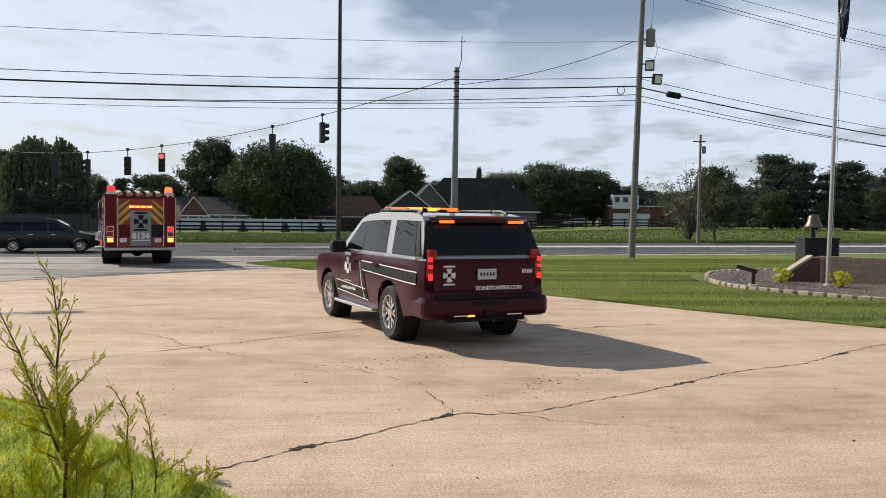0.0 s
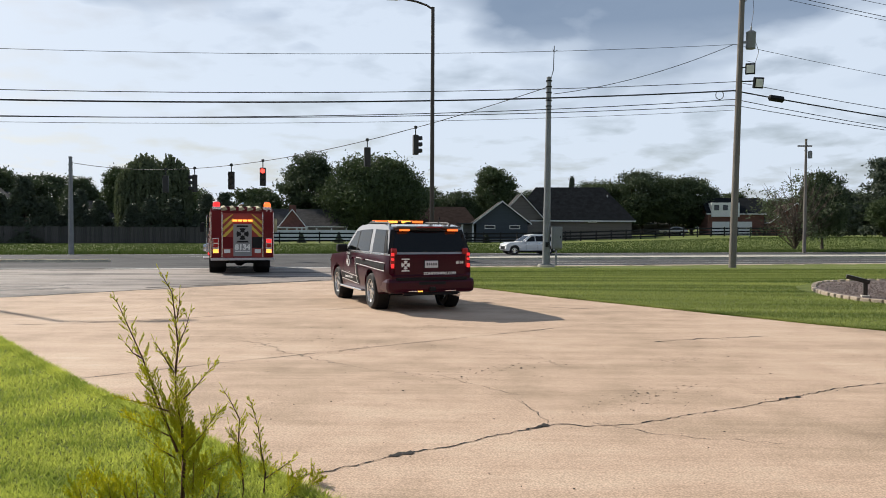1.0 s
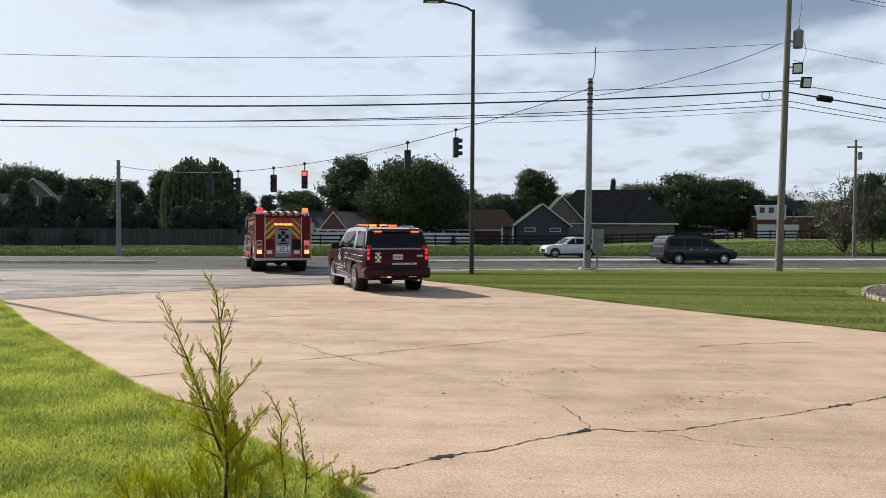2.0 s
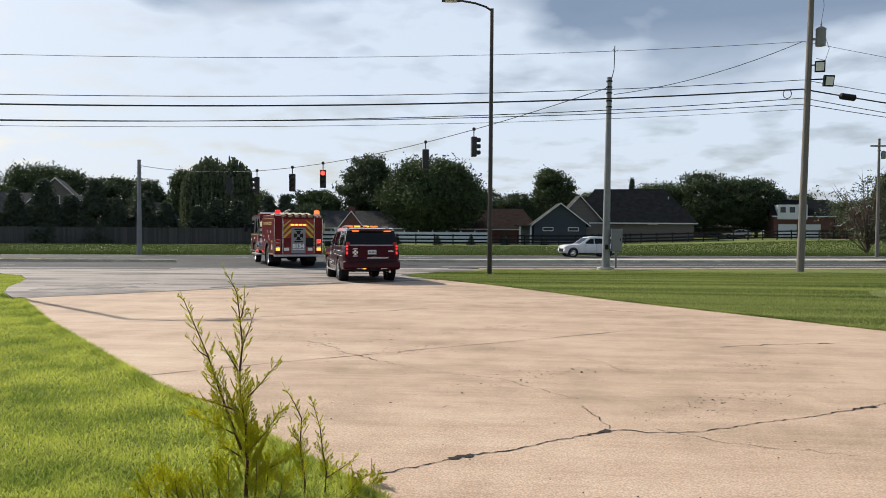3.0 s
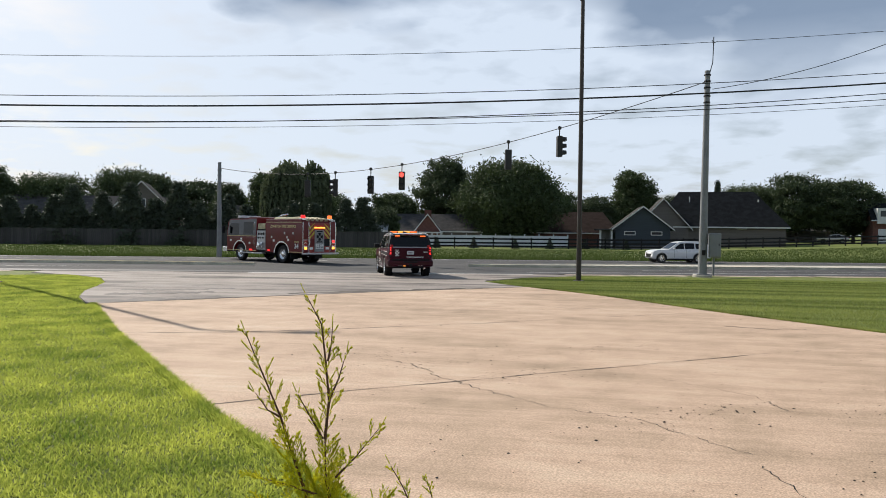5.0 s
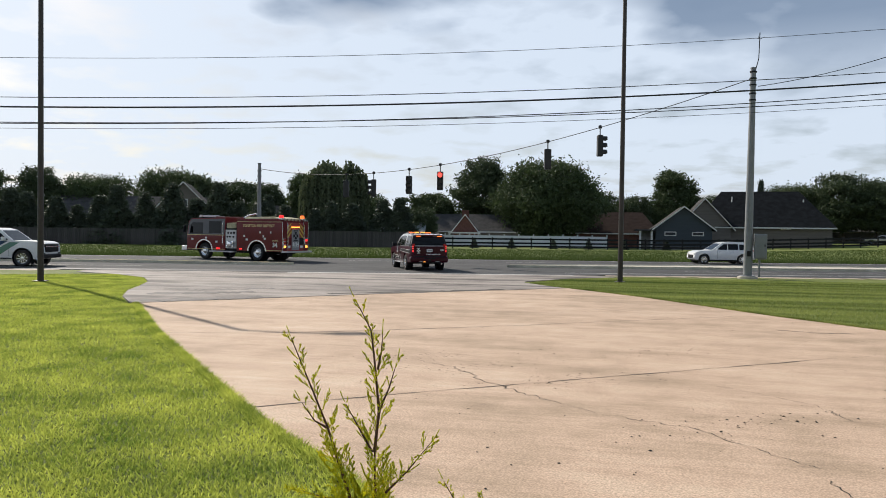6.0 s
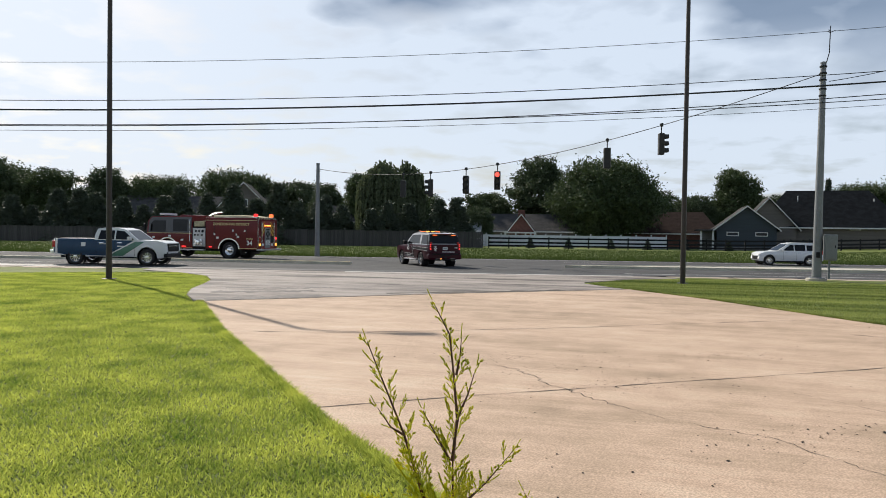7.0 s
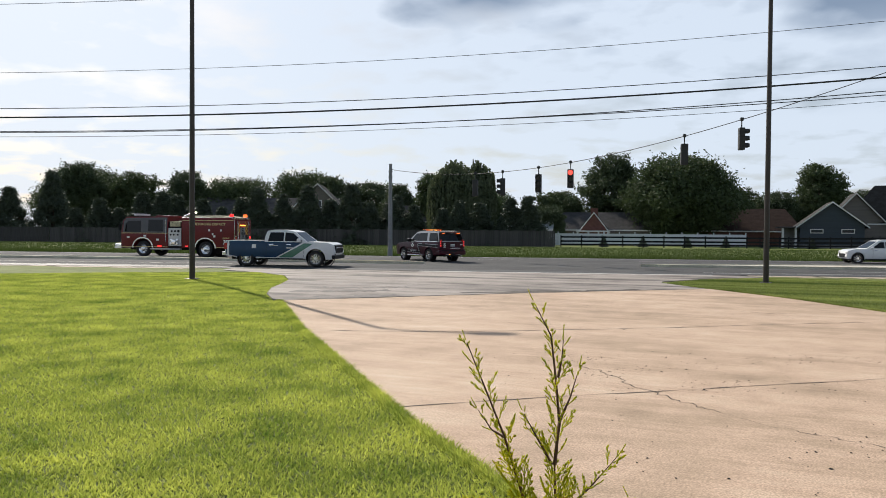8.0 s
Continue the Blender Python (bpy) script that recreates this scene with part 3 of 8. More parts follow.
for k, (pts, w) in enumerate((([(-12.5, 18.7), (-11.4, 19.6), (-10.2, 20.8)], 0.55), ([(-13.6, 20.6), (-12.4, 21.3), (-11.2, 22.3)], 0.5), ([(-14.2, 22.3), (-12.6, 22.9), (-11.4, 24.0)], 0.4))):
    ribbon("oil_stain", pts, w, M_STAIN, bpy.data.objects["apron"], height=0.031, jitter=0.12, seed=90 + k, dense=0.12)
for k, (a, b) in enumerate(((8.6, 120), (-110, -17.2))):
    ribbon("gravel_edge", [un(a, 38.62), un(b, 38.62)], 1.0, M_EDGING, road, height=0.022, jitter=0.12, seed=80 + k, dense=0.5)
ribbon("tyre_mark", [(-9.0, 22.4), (-6.5, 24.6), (-4.6, 26.6)], 0.35, M_JOINT, bpy.data.objects["apron"], jitter=0.05, height=0.031, seed=16)


def island(outline, label):
    """A raised kerbed strip with a grassy middle."""
    root = tagged(new("traffic_island"), label, "traffic island", "kerbed islands in the road")
    cx, cy = sum(p[0] for p in outline) / len(outline), sum(p[1] for p in outline) / len(outline)
    z0 = ground_z(cx, cy) + 0.03
    bm = bmesh.new()
    n = len(outline)
    ring = []
    turn = 1 if sum(a[0] * b[1] - a[1] * b[0] for a, b in zip(outline, outline[1:] + outline[:1])) > 0 else -1
    for i, (x, y) in enumerate(outline):
        p, before, after = Vector((x, y)), Vector(outline[i - 1]), Vector(outline[(i + 1) % n])
        way = (p - before).normalized() + (after - p).normalized()
        d = Vector((-way.y, way.x)).normalized() * turn
        ring.append([bm.verts.new((*(p), z0)), bm.verts.new((*(p + d * 0.02), z0 + 0.15)), bm.verts.new((*(p + d * 0.16), z0 + 0.16)), bm.verts.new((*(p + d * 0.18), z0 + 0.1))])
    for i in range(n):
        a, b = ring[i], ring[(i + 1) % n]
        for k in range(3):
            bm.faces.new((a[k], b[k], b[k + 1], a[k + 1]))
    part("kerb", bm, M_KERB_PALE, root, "pale kerb along the island")
    bm = bmesh.new()
    bm.faces.new([bm.verts.new((r[0], r[1], z0 + 0.11)) for r in outline])
    part("island_fill", bm, M_KERB, root)
    return root


island([un(4.7, 46.3), un(6.5, 46.0), un(16, 45.9), un(60, 45.8), un(110, 45.8), un(110, 49.6), un(60, 49.6), un(18, 49.4), un(9, 47.9), un(5.4, 46.7)],
       "kerbed concrete island with weeds in the middle of the road")
island([un(-110, 47.4), un(-60, 47.3), un(-24, 47.1), un(-16, 46.8), un(-8.6, 45.9), un(-7.4, 46.0), un(-7.6, 46.4), un(-14, 47.6), un(-24, 48.3), un(-60, 48.6), un(-110, 48.8)],
       "kerbed concrete island with a yellow-painted nose in the road")
ribbon("kerb_paint", [un(-20, 47.1), un(-16, 46.95), un(-8.6, 46.05), un(-7.5, 46.12)], 0.14, M_YELLOW, bpy.data.objects["road"], height=0.196, dense=2)

# ---- poles and wires ----


def street_lamp(x, y, turn, label):
    root = tagged(new("street_lamp"), label, "street lamp", "street lamps by the drive")
    root.matrix_basis = pose(x, y, ground_z(x, y), 0, 0, turn)
    part("base_plate", boxed((-0.2, -0.2, 0), (0.2, 0.2, 0.05), 0.01), M_BRONZE, root)
    part("pole", rodded((0, 0, 0.04), (0, 0, 11.4), 0.105, 0.075, 12), M_BRONZE, root, smooth=40)
    part("arm", tube([(0, 0, 11.3), (-0.25, 0, 11.47), (-0.7, 0, 11.62), (-1.3, 0, 11.72)], 0.045, 8), M_BRONZE, root, smooth=40)
    bm = bmesh.new()
    prof = [(-1.2, 0.05, 0.07), (-1.45, 0.16, 0.10), (-1.9, 0.19, 0.10), (-2.15, 0.14, 0.06)]
    rings = []
    for px, w, h in prof:
        rings.append([bm.verts.new((px, -w, 11.70)), bm.verts.new((px, w, 11.70)), bm.verts.new((px, w * 0.7, 11.70 + h)), bm.verts.new((px, -w * 0.7, 11.70 + h))])
    for a, b in zip(rings, rings[1:]):
        for i in range(4):
            bm.faces.new((a[i], a[(i + 1) % 4], b[(i + 1) % 4], b[i]))
    bm.faces.new(rings[0][::-1]), bm.faces.new(rings[-1])
    head = part("lamp_head", bm, M_BRONZE, root)
    part("lens", boxed((-2.0, -0.13, 11.675), (-1.5, 0.13, 11.698), 0.005), M_LAMP_CLEAR, head)
    return root


street_lamp(-0.97, 33.4, 6, "tall dark bronze street lamp with one arm beside the drive")
street_lamp(-20.3, 24.4, 198, "tall dark bronze street lamp casting a long shadow over the drive")

UTIL = (14.35, 40.2)
SIG = (4.75, 40.2)
LPOLE = (-26.6, 53.2)


def utility_pole():
    x, y = UTIL
    root = tagged(new("utility_pole"), "weathered wooden utility pole with transformer and floodlights", "utility pole")
    root.matrix_basis = pose(x, y, ground_z(x, y), 0, 1.2, 0)
    part("pole", rodded((0, 0, -0.3), (0, 0, 15.4), 0.19, 0.13, 14), M_POLE_WOOD, root, smooth=40)
    for z, side in ((14.3, -0.16), (14.15, 0.16)):
        part("crossarm", boxed((-0.06, -1.25, -0.06), (0.06, 1.25, 0.06), 0.01, pose(side, 0.0, z, 0, 0, 72)), M_POLE_WOOD, root)
    for s in (-1.1, -0.45, 0.45, 1.1):
        p = pose(-0.16, 0, 14.3, 0, 0, 72) @ Vector((0, s, 0))
        part("insulator", lathe([(0.0, 0.06), (0.05, 0.06), (0.055, 0.12), (0.03, 0.14), (0.05, 0.18), (0.0, 0.24)], 10, Matrix.Translation(p)), M_GALV, root)
    part("brace", rodded((-0.2, 0.2, 14.2), (0, 0.05, 13.5), 0.025), M_GALV, root)
    part("brace", rodded((0.5, -0.5, 14.2), (0.05, -0.05, 13.5), 0.025), M_GALV, root)
    can = part("transformer", lathe([(0.0, 0), (0.22, 0.02), (0.24, 0.08), (0.24, 0.78), (0.25, 0.8), (0.25, 0.86), (0.12, 0.95), (0.0, 0.96)], 18, pose(0.5, -0.05, 11.2)), M_GALV, root, smooth=40)
    part("bushing", lathe([(0.03, 0), (0.05, 0.05), (0.03, 0.1), (0.05, 0.15), (0.02, 0.26), (0.0, 0.27)], 10, pose(0.5, -0.05, 12.14)), M_GALV, can)
    part("bracket", boxed((0.1, -0.08, 11.5), (0.3, 0.0, 11.6)), M_GALV, root)
    for dx, dz, t in ((0.42, 10.15, -20), (0.85, 9.45, 5)):
        lamp = part("floodlight", boxed((-0.24, -0.12, -0.28), (0.24, 0.12, 0.28), 0.03, pose(dx, -0.35, dz, 12, 0, t)), M_BLACK, root)
        part("lens", boxed((-0.18, -0.135, -0.2), (0.18, -0.118, 0.2), 0.004, pose(dx, -0.35, dz, 12, 0, t)), M_LAMP_CLEAR, lamp)
        part("bracket", rodded((0.1, -0.1, dz + 0.1), (dx, -0.3, dz + 0.1), 0.035), M_BLACK, root)
    part("drop_wire", tube([(0.55, 0, 13.9), (0.62, 0, 13.2), (0.5, -0.05, 12.4)], 0.012, 5), M_WIRE, root)
    part("drop_wire", tube([(0.7, 0, 11.8), (0.95, 0, 11.1), (0.75, -0.1, 10.5), (0.3, -0.1, 10.6)], 0.014, 5), M_WIRE, root)
    part("wire_coil", tube([(-0.95 + 0.2 * math.cos(a), 0.05, 8.85 + 0.22 * math.sin(a)) for a in [i * math.pi / 8 for i in range(17)]], 0.02, 5), M_WIRE, root)
    part("splice_case", tube([(1.55, 0.1, 8.80), (1.63, 0.1, 8.79), (2.3, 0.1, 8.70), (2.38, 0.1, 8.69)], [0.05, 0.16, 0.16, 0.05], 10), M_BLACK, root)
    return root


utility_pole()


def signal_pole():
    x, y = SIG
    root = tagged(new("signal_pole"), "tapered galvanised steel signal pole with a control cabinet", "signal pole")
    root.matrix_basis = pose(x, y, ground_z(x, y), 0, 0.4, 0)
    part("footing", lathe([(0.45, -0.2), (0.45, 0.1), (0.42, 0.12), (0.0, 0.12)], 18), M_KERB, root)
    part("base_plate", boxed((-0.3, -0.3, 0.11), (0.3, 0.3, 0.16), 0.01), M_GALV, root)
    part("pole", rodded((0, 0, 0.12), (0, 0, 9.75), 0.205, 0.12, 14), M_GALV, root, smooth=40)
    part("cap", lathe([(0.13, 9.74), (0.13, 9.8), (0.0, 9.84)], 14), M_GALV, root)
    for z in (9.6, 9.3, 9.0, 8.6, 8.3):
        part("clamp", lathe([(0.125, z - 0.03), (0.16, z - 0.03), (0.16, z + 0.03), (0.125, z + 0.03)], 14), M_BLACK, root)
    part("antenna", tube([(0.1, 0, 9.7), (0.22, 0, 10.2), (0.24, 0, 11.4)], 0.022, 6), M_BLACK, root)
    for a in (0, 1, 2):
        part("antenna_arm", rodded((0.24, 0, 11.1), (0.24 + 0.2 * math.cos(a * 2.1), 0.2 * math.sin(a * 2.1), 11.2), 0.012), M_BLACK, root)
    cab = part("cabinet", boxed((0.26, -0.28, 0.95), (0.78, 0.2, 2.1), 0.03), M_GALV, root, "grey metal control cabinet")
    part("door", boxed((0.3, -0.3, 1.02), (0.74, -0.283, 2.03), 0.006), M_GALV, cab)
    part("handle", boxed((0.66, -0.325, 1.5), (0.7, -0.3, 1.62), 0.005), M_BLACK, cab)
    part("meter_box", boxed((0.5, 0.22, 0.9), (0.8, 0.4, 1.6), 0.02), M_GALV, root)
    part("conduit", rodded((0.5, 0.0, 0.1), (0.5, 0.0, 0.96), 0.05), M_GALV, root)
    part("pushbutton_box", boxed((-0.08, -0.29, 1.05), (0.08, -0.2, 1.3), 0.01), M_BLACK, root)
    return root


signal_pole()


def plain_pole(x, y, h, r, mat, label, name="strain_pole"):
    root = tagged(new(name), label, name.replace("_", " "))
    root.matrix_basis = pose(x, y, ground_z(x, y))
    part("pole", rodded((0, 0, -0.2), (0, 0, h), r, r * 0.62, 14), mat, root, smooth=40)
    part("cap", lathe([(r * 0.7, h - 0.02), (r * 0.7, h + 0.05), (0, h + 0.07)], 12), mat, root)
    for z in (h - 0.5, h - 0.9):
        part("clamp", lathe([(r * 0.63, z - 0.04), (r * 0.85, z - 0.04), (r * 0.85, z + 0.04), (r * 0.63, z + 0.04)], 12), M_GALV, root)
    return root


plain_pole(*LPOLE, 6.75, 0.19, M_GALV, "slim grey steel strain pole beyond the road")
far_pole = plain_pole(29.5, 66.2, 9.6, 0.15, M_POLE_WOOD, "wooden utility pole beside a leafy shrub across the road", "utility_pole")
part("transformer", lathe([(0.0, 0), (0.18, 0.02), (0.18, 0.6), (0.0, 0.68)], 12, pose(0.3, -0.1, 8.0)), M_GALV, far_pole, smooth=40)
part("crossarm", boxed((-0.7, -0.06, 9.0), (0.5, 0.06, 9.12), 0.01), M_POLE_WOOD, far_pole)


def cable(a, b, sag, r, label, n=26, name="power_line"):
    a, b = Vector(a), Vector(b)
    pts = []
    for i in range(n + 1):
        t = i / n
        p = a.lerp(b, t)
        p.z -= 4 * sag * t * (1 - t)
        pts.append(p)
    return tagged(part(name, tube(pts, r, 5), M_WIRE), label, name.replace("_", " "), "overhead wires" if name == "power_line" else "")


UU, UN = to_un(*UTIL)
for z, r, sag, dn in ((14.55, 0.013, 2.1, -0.9), (14.6, 0.013, 2.3, 1.0), (11.3, 0.011, 2.45, 0.0), (9.4, 0.017, 2.2, 0.0), (8.95, 0.036, 2.15, 0.05), (8.5, 0.019, 2.4, 0.0), (8.2, 0.018, 2.05, 0.02),
                      (7.95, 0.010, 2.05, 0.02)):
    cable((*un(UU, UN + dn), z), (*un(UU - 92, UN + dn), z + 0.1), sag, r, "black overhead cable strung along the road", 40)
    if z > 8.0:
        cable((*un(UU, UN + dn), z), (*un(UU + 92, UN + dn), z - 0.1), sag * 1.25, r, "black overhead cable strung along the road", 40)
cable((UTIL[0], UTIL[1], 14.4), (*un(UU + 92, UN + 0.2), 14.3), 2.9, 0.016, "thin black overhead wire strung along the road", 40)
cable((UTIL[0] - 0.1, UTIL[1], 11.3), (SIG[0] + 0.3, SIG[1], 8.75), 0.35, 0.016, "thin guy wire between two poles")

A, B = Vector((SIG[0], SIG[1], 9.1)), Vector((LPOLE[0], LPOLE[1], 6.2))


def span(t):
    p = A.lerp(B, t)
    p.z -= 4 * 1.75 * t * (1 - t) * (1.0 + 0.35 * (t - 0.5))
    return p


tagged(part("span_wire", tube([span(i / 30) for i in range(31)], 0.02, 5), M_WIRE), "black span wire that carries the traffic signals", "span wire")


def traffic_signal(t, turn, lit):
    p = span(t)
    root = tagged(new("traffic_signal"), "black three-lamp traffic signal with a lit red lamp" if lit else "black three-lamp traffic signal hung from a wire", "traffic signal",
                  "signals on the span wire")
    root.matrix_basis = pose(p.x, p.y, p.z - 1.5, 0, 0, turn)
    part("hanger", rodded((0, 0, 1.1), (0, 0, 1.62), 0.03), M_SIGNAL, root)
    part("clamp", boxed((-0.08, -0.08, 1.45), (0.08, 0.08, 1.6), 0.01), M_SIGNAL, root)
    part("housing", boxed((-0.18, -0.14, 0.0), (0.18, 0.14, 1.1), 0.03), M_SIGNAL, root)
    for i, z in enumerate((0.9, 0.55, 0.2)):
        part("lens", lathe([(0.14, 0), (0.13, 0.02), (0.08, 0.04), (0, 0.045)], 16, pose(0, -0.14, z, 90)), M_SIGNAL_RED if lit and i == 0 else M_SIGNAL_OFF, root)
        bm = bmesh.new()
        for k in range(10):
            a0, a1 = math.pi * (-0.15 + 1.3 * k / 10), math.pi * (-0.15 + 1.3 * (k + 1) / 10)
            c = [bm.verts.new((0.155 * math.cos(a), y, z + 0.155 * math.sin(a))) for a, y in ((a0, -0.13), (a1, -0.13), (a1, -0.36), (a0, -0.36))]
            bm.faces.new(c)
        part("visor", bm, M_SIGNAL, root)
    return root


for t, turn, lit in ((0.222, 105, False), (0.312, 195, False), (0.525, 8, True), (0.595, 5, False), (0.68, -60, False), (0.75, 190, False)):
    traffic_signal(t, turn, lit)

# ---- fences across the road ----


def board_fence():
    root = tagged(new("privacy_fence"), "weathered dark wooden privacy fence of upright boards", "fence")
    a, b = Vector(un(-95, 97)), Vector(un(0.5, 97))
    d = (b - a).normalized()
    ang = math.degrees(math.atan2(d.y, d.x))
    bm = boxed((-0.105, -0.015, 0), (0.105, 0.015, 1.95), 0.0)
    me = part("board", bm, M_FENCE_GREY, root).data
    first = root.children[0]
    rnd = random.Random(5)
    n = 280
    L = 66.0
    for i in range(n):
        p = b - d * (i * L / n + 0.12)
        m = pose(p.x, p.y, ground_z(p.x, p.y) + rnd.uniform(-0.06, 0.03), 0, rnd.uniform(-0.6, 0.6), ang)
        if i == 0:
            first.matrix_basis = m
        else:
            share("board", me, m, root)
    for z in (0.4, 1.6):
        bm = boxed((0, 0.02, z), (L, 0.07, z + 0.1))
        o = part("rail", bm, M_FENCE_GREY, root)
        q = b - d * L
        o.matrix_basis = pose(q.x, q.y, ground_z(q.x, q.y), 0, 0, ang)
    rest = bmesh.new()
    for i in range(120):
        p = b - d * (L + 0.2 + i * 0.235)
        box(rest, (-0.105, -0.015, 0), (0.105, 0.015, 1.95 + rnd.uniform(-0.05, 0.02)), pose(p.x, p.y, ground_z(p.x, p.y), 0, 0, ang))
    tagged(part("far_boarding", rest, M_FENCE_GREY, root), kind="stuff")


def rail_fence():
    root = tagged(new("rail_fence"), "black wooden four-rail horse fence along the field", "fence")
    post = part("post", boxed((-0.07, -0.07, -0.1), (0.07, 0.07, 1.42), 0.01), M_FENCE_BLACK, root)
    us = [1.2 + i * 2.44 for i in range(50)]
    nn = lambda u: 97.0 + 0.10 * max(0, u - 5)
    rail = None
    for i, u in enumerate(us):
        x, y = un(u, nn(u))
        m = pose(x, y, ground_z(x, y), 0, 0, 15)
        if i == 0:
            post.matrix_basis = m
        else:
            share("post", post.data, m, root)
        if i:
            px, py = un(us[i - 1], nn(us[i - 1]))
            a, b = Vector((px, py, ground_z(px, py))), Vector((x, y, ground_z(x, y)))
            q = (b - a).to_track_quat("X", "Z").to_matrix().to_4x4()
            for z in (0.32, 0.72, 1.22):
                if rail is None:
                    rail = part("rail", boxed((0, -0.11, -0.10), (2.46, -0.072, 0.10)), M_FENCE_BLACK, root)
                    rail.matrix_basis = Matrix.Translation(a + Vector((0, 0, z))) @ q
                else:
                    share("rail", rail.data, Matrix.Translation(a + Vector((0, 0, z))) @ q, root)


def vinyl_fence():
    root = tagged(new("vinyl_fence"), "white vinyl privacy fence behind the horse fence", "fence")
    us = [-1.0 + i * 2.0 for i in range(14)]
    for i, u in enumerate(us):
        x, y = un(u, 107)
        z = ground_z(x, y)
        o = part("post", boxed((-0.07, -0.07, 0), (0.07, 0.07, 1.75), 0.01), M_VINYL, root)
        o.matrix_basis = pose(x, y, z, 0, 0, 15)
        part("post_cap", lathe([(0.1, 1.75), (0.1, 1.79), (0, 1.86)], 4, pose(0, 0, 0, 0, 0, 45)), M_VINYL, o)
        if i:
            px, py = un(us[i - 1], 107)
            o = part("panel", boxed((0.08, -0.015, 0.1), (1.92, 0.015, 1.5)), M_VINYL, root)
            o.matrix_basis = pose(px, py, z, 0, 0, 15)
            for z0 in (1.5, 0.04):
                part("panel_rail", boxed((0.07, -0.03, z0), (1.93, 0.03, z0 + 0.1), 0.01), M_VINYL, o)
    g = tagged(new("picket_fence"), "dark metal picket fence round a back garden", "fence")
    for i in range(9):
        u = 26.5 + i * 2.4
        x, y = un(u, 106)
        o = part("post", boxed((-0.04, -0.04, 0), (0.04, 0.04, 1.4)), M_FENCE_BLACK, g)
        o.matrix_basis = pose(x, y, ground_z(x, y), 0, 0, 15)
        if i < 8:
            bm = bmesh.new()
            for k in range(16):
                box(bm, (k * 0.15 + 0.1, -0.012, 0.1), (k * 0.15 + 0.13, 0.012, 1.3))
            box(bm, (0.04, -0.02, 0.2), (2.36, 0.02, 0.24)), box(bm, (0.04, -0.02, 1.15), (2.36, 0.02, 1.19))
            o = part("panel", bm, M_FENCE_BLACK, g)
            o.matrix_basis = pose(x, y, ground_z(x, y), 0, 0, 15)


rail_fence()
vinyl_fence()

# ---- houses ----


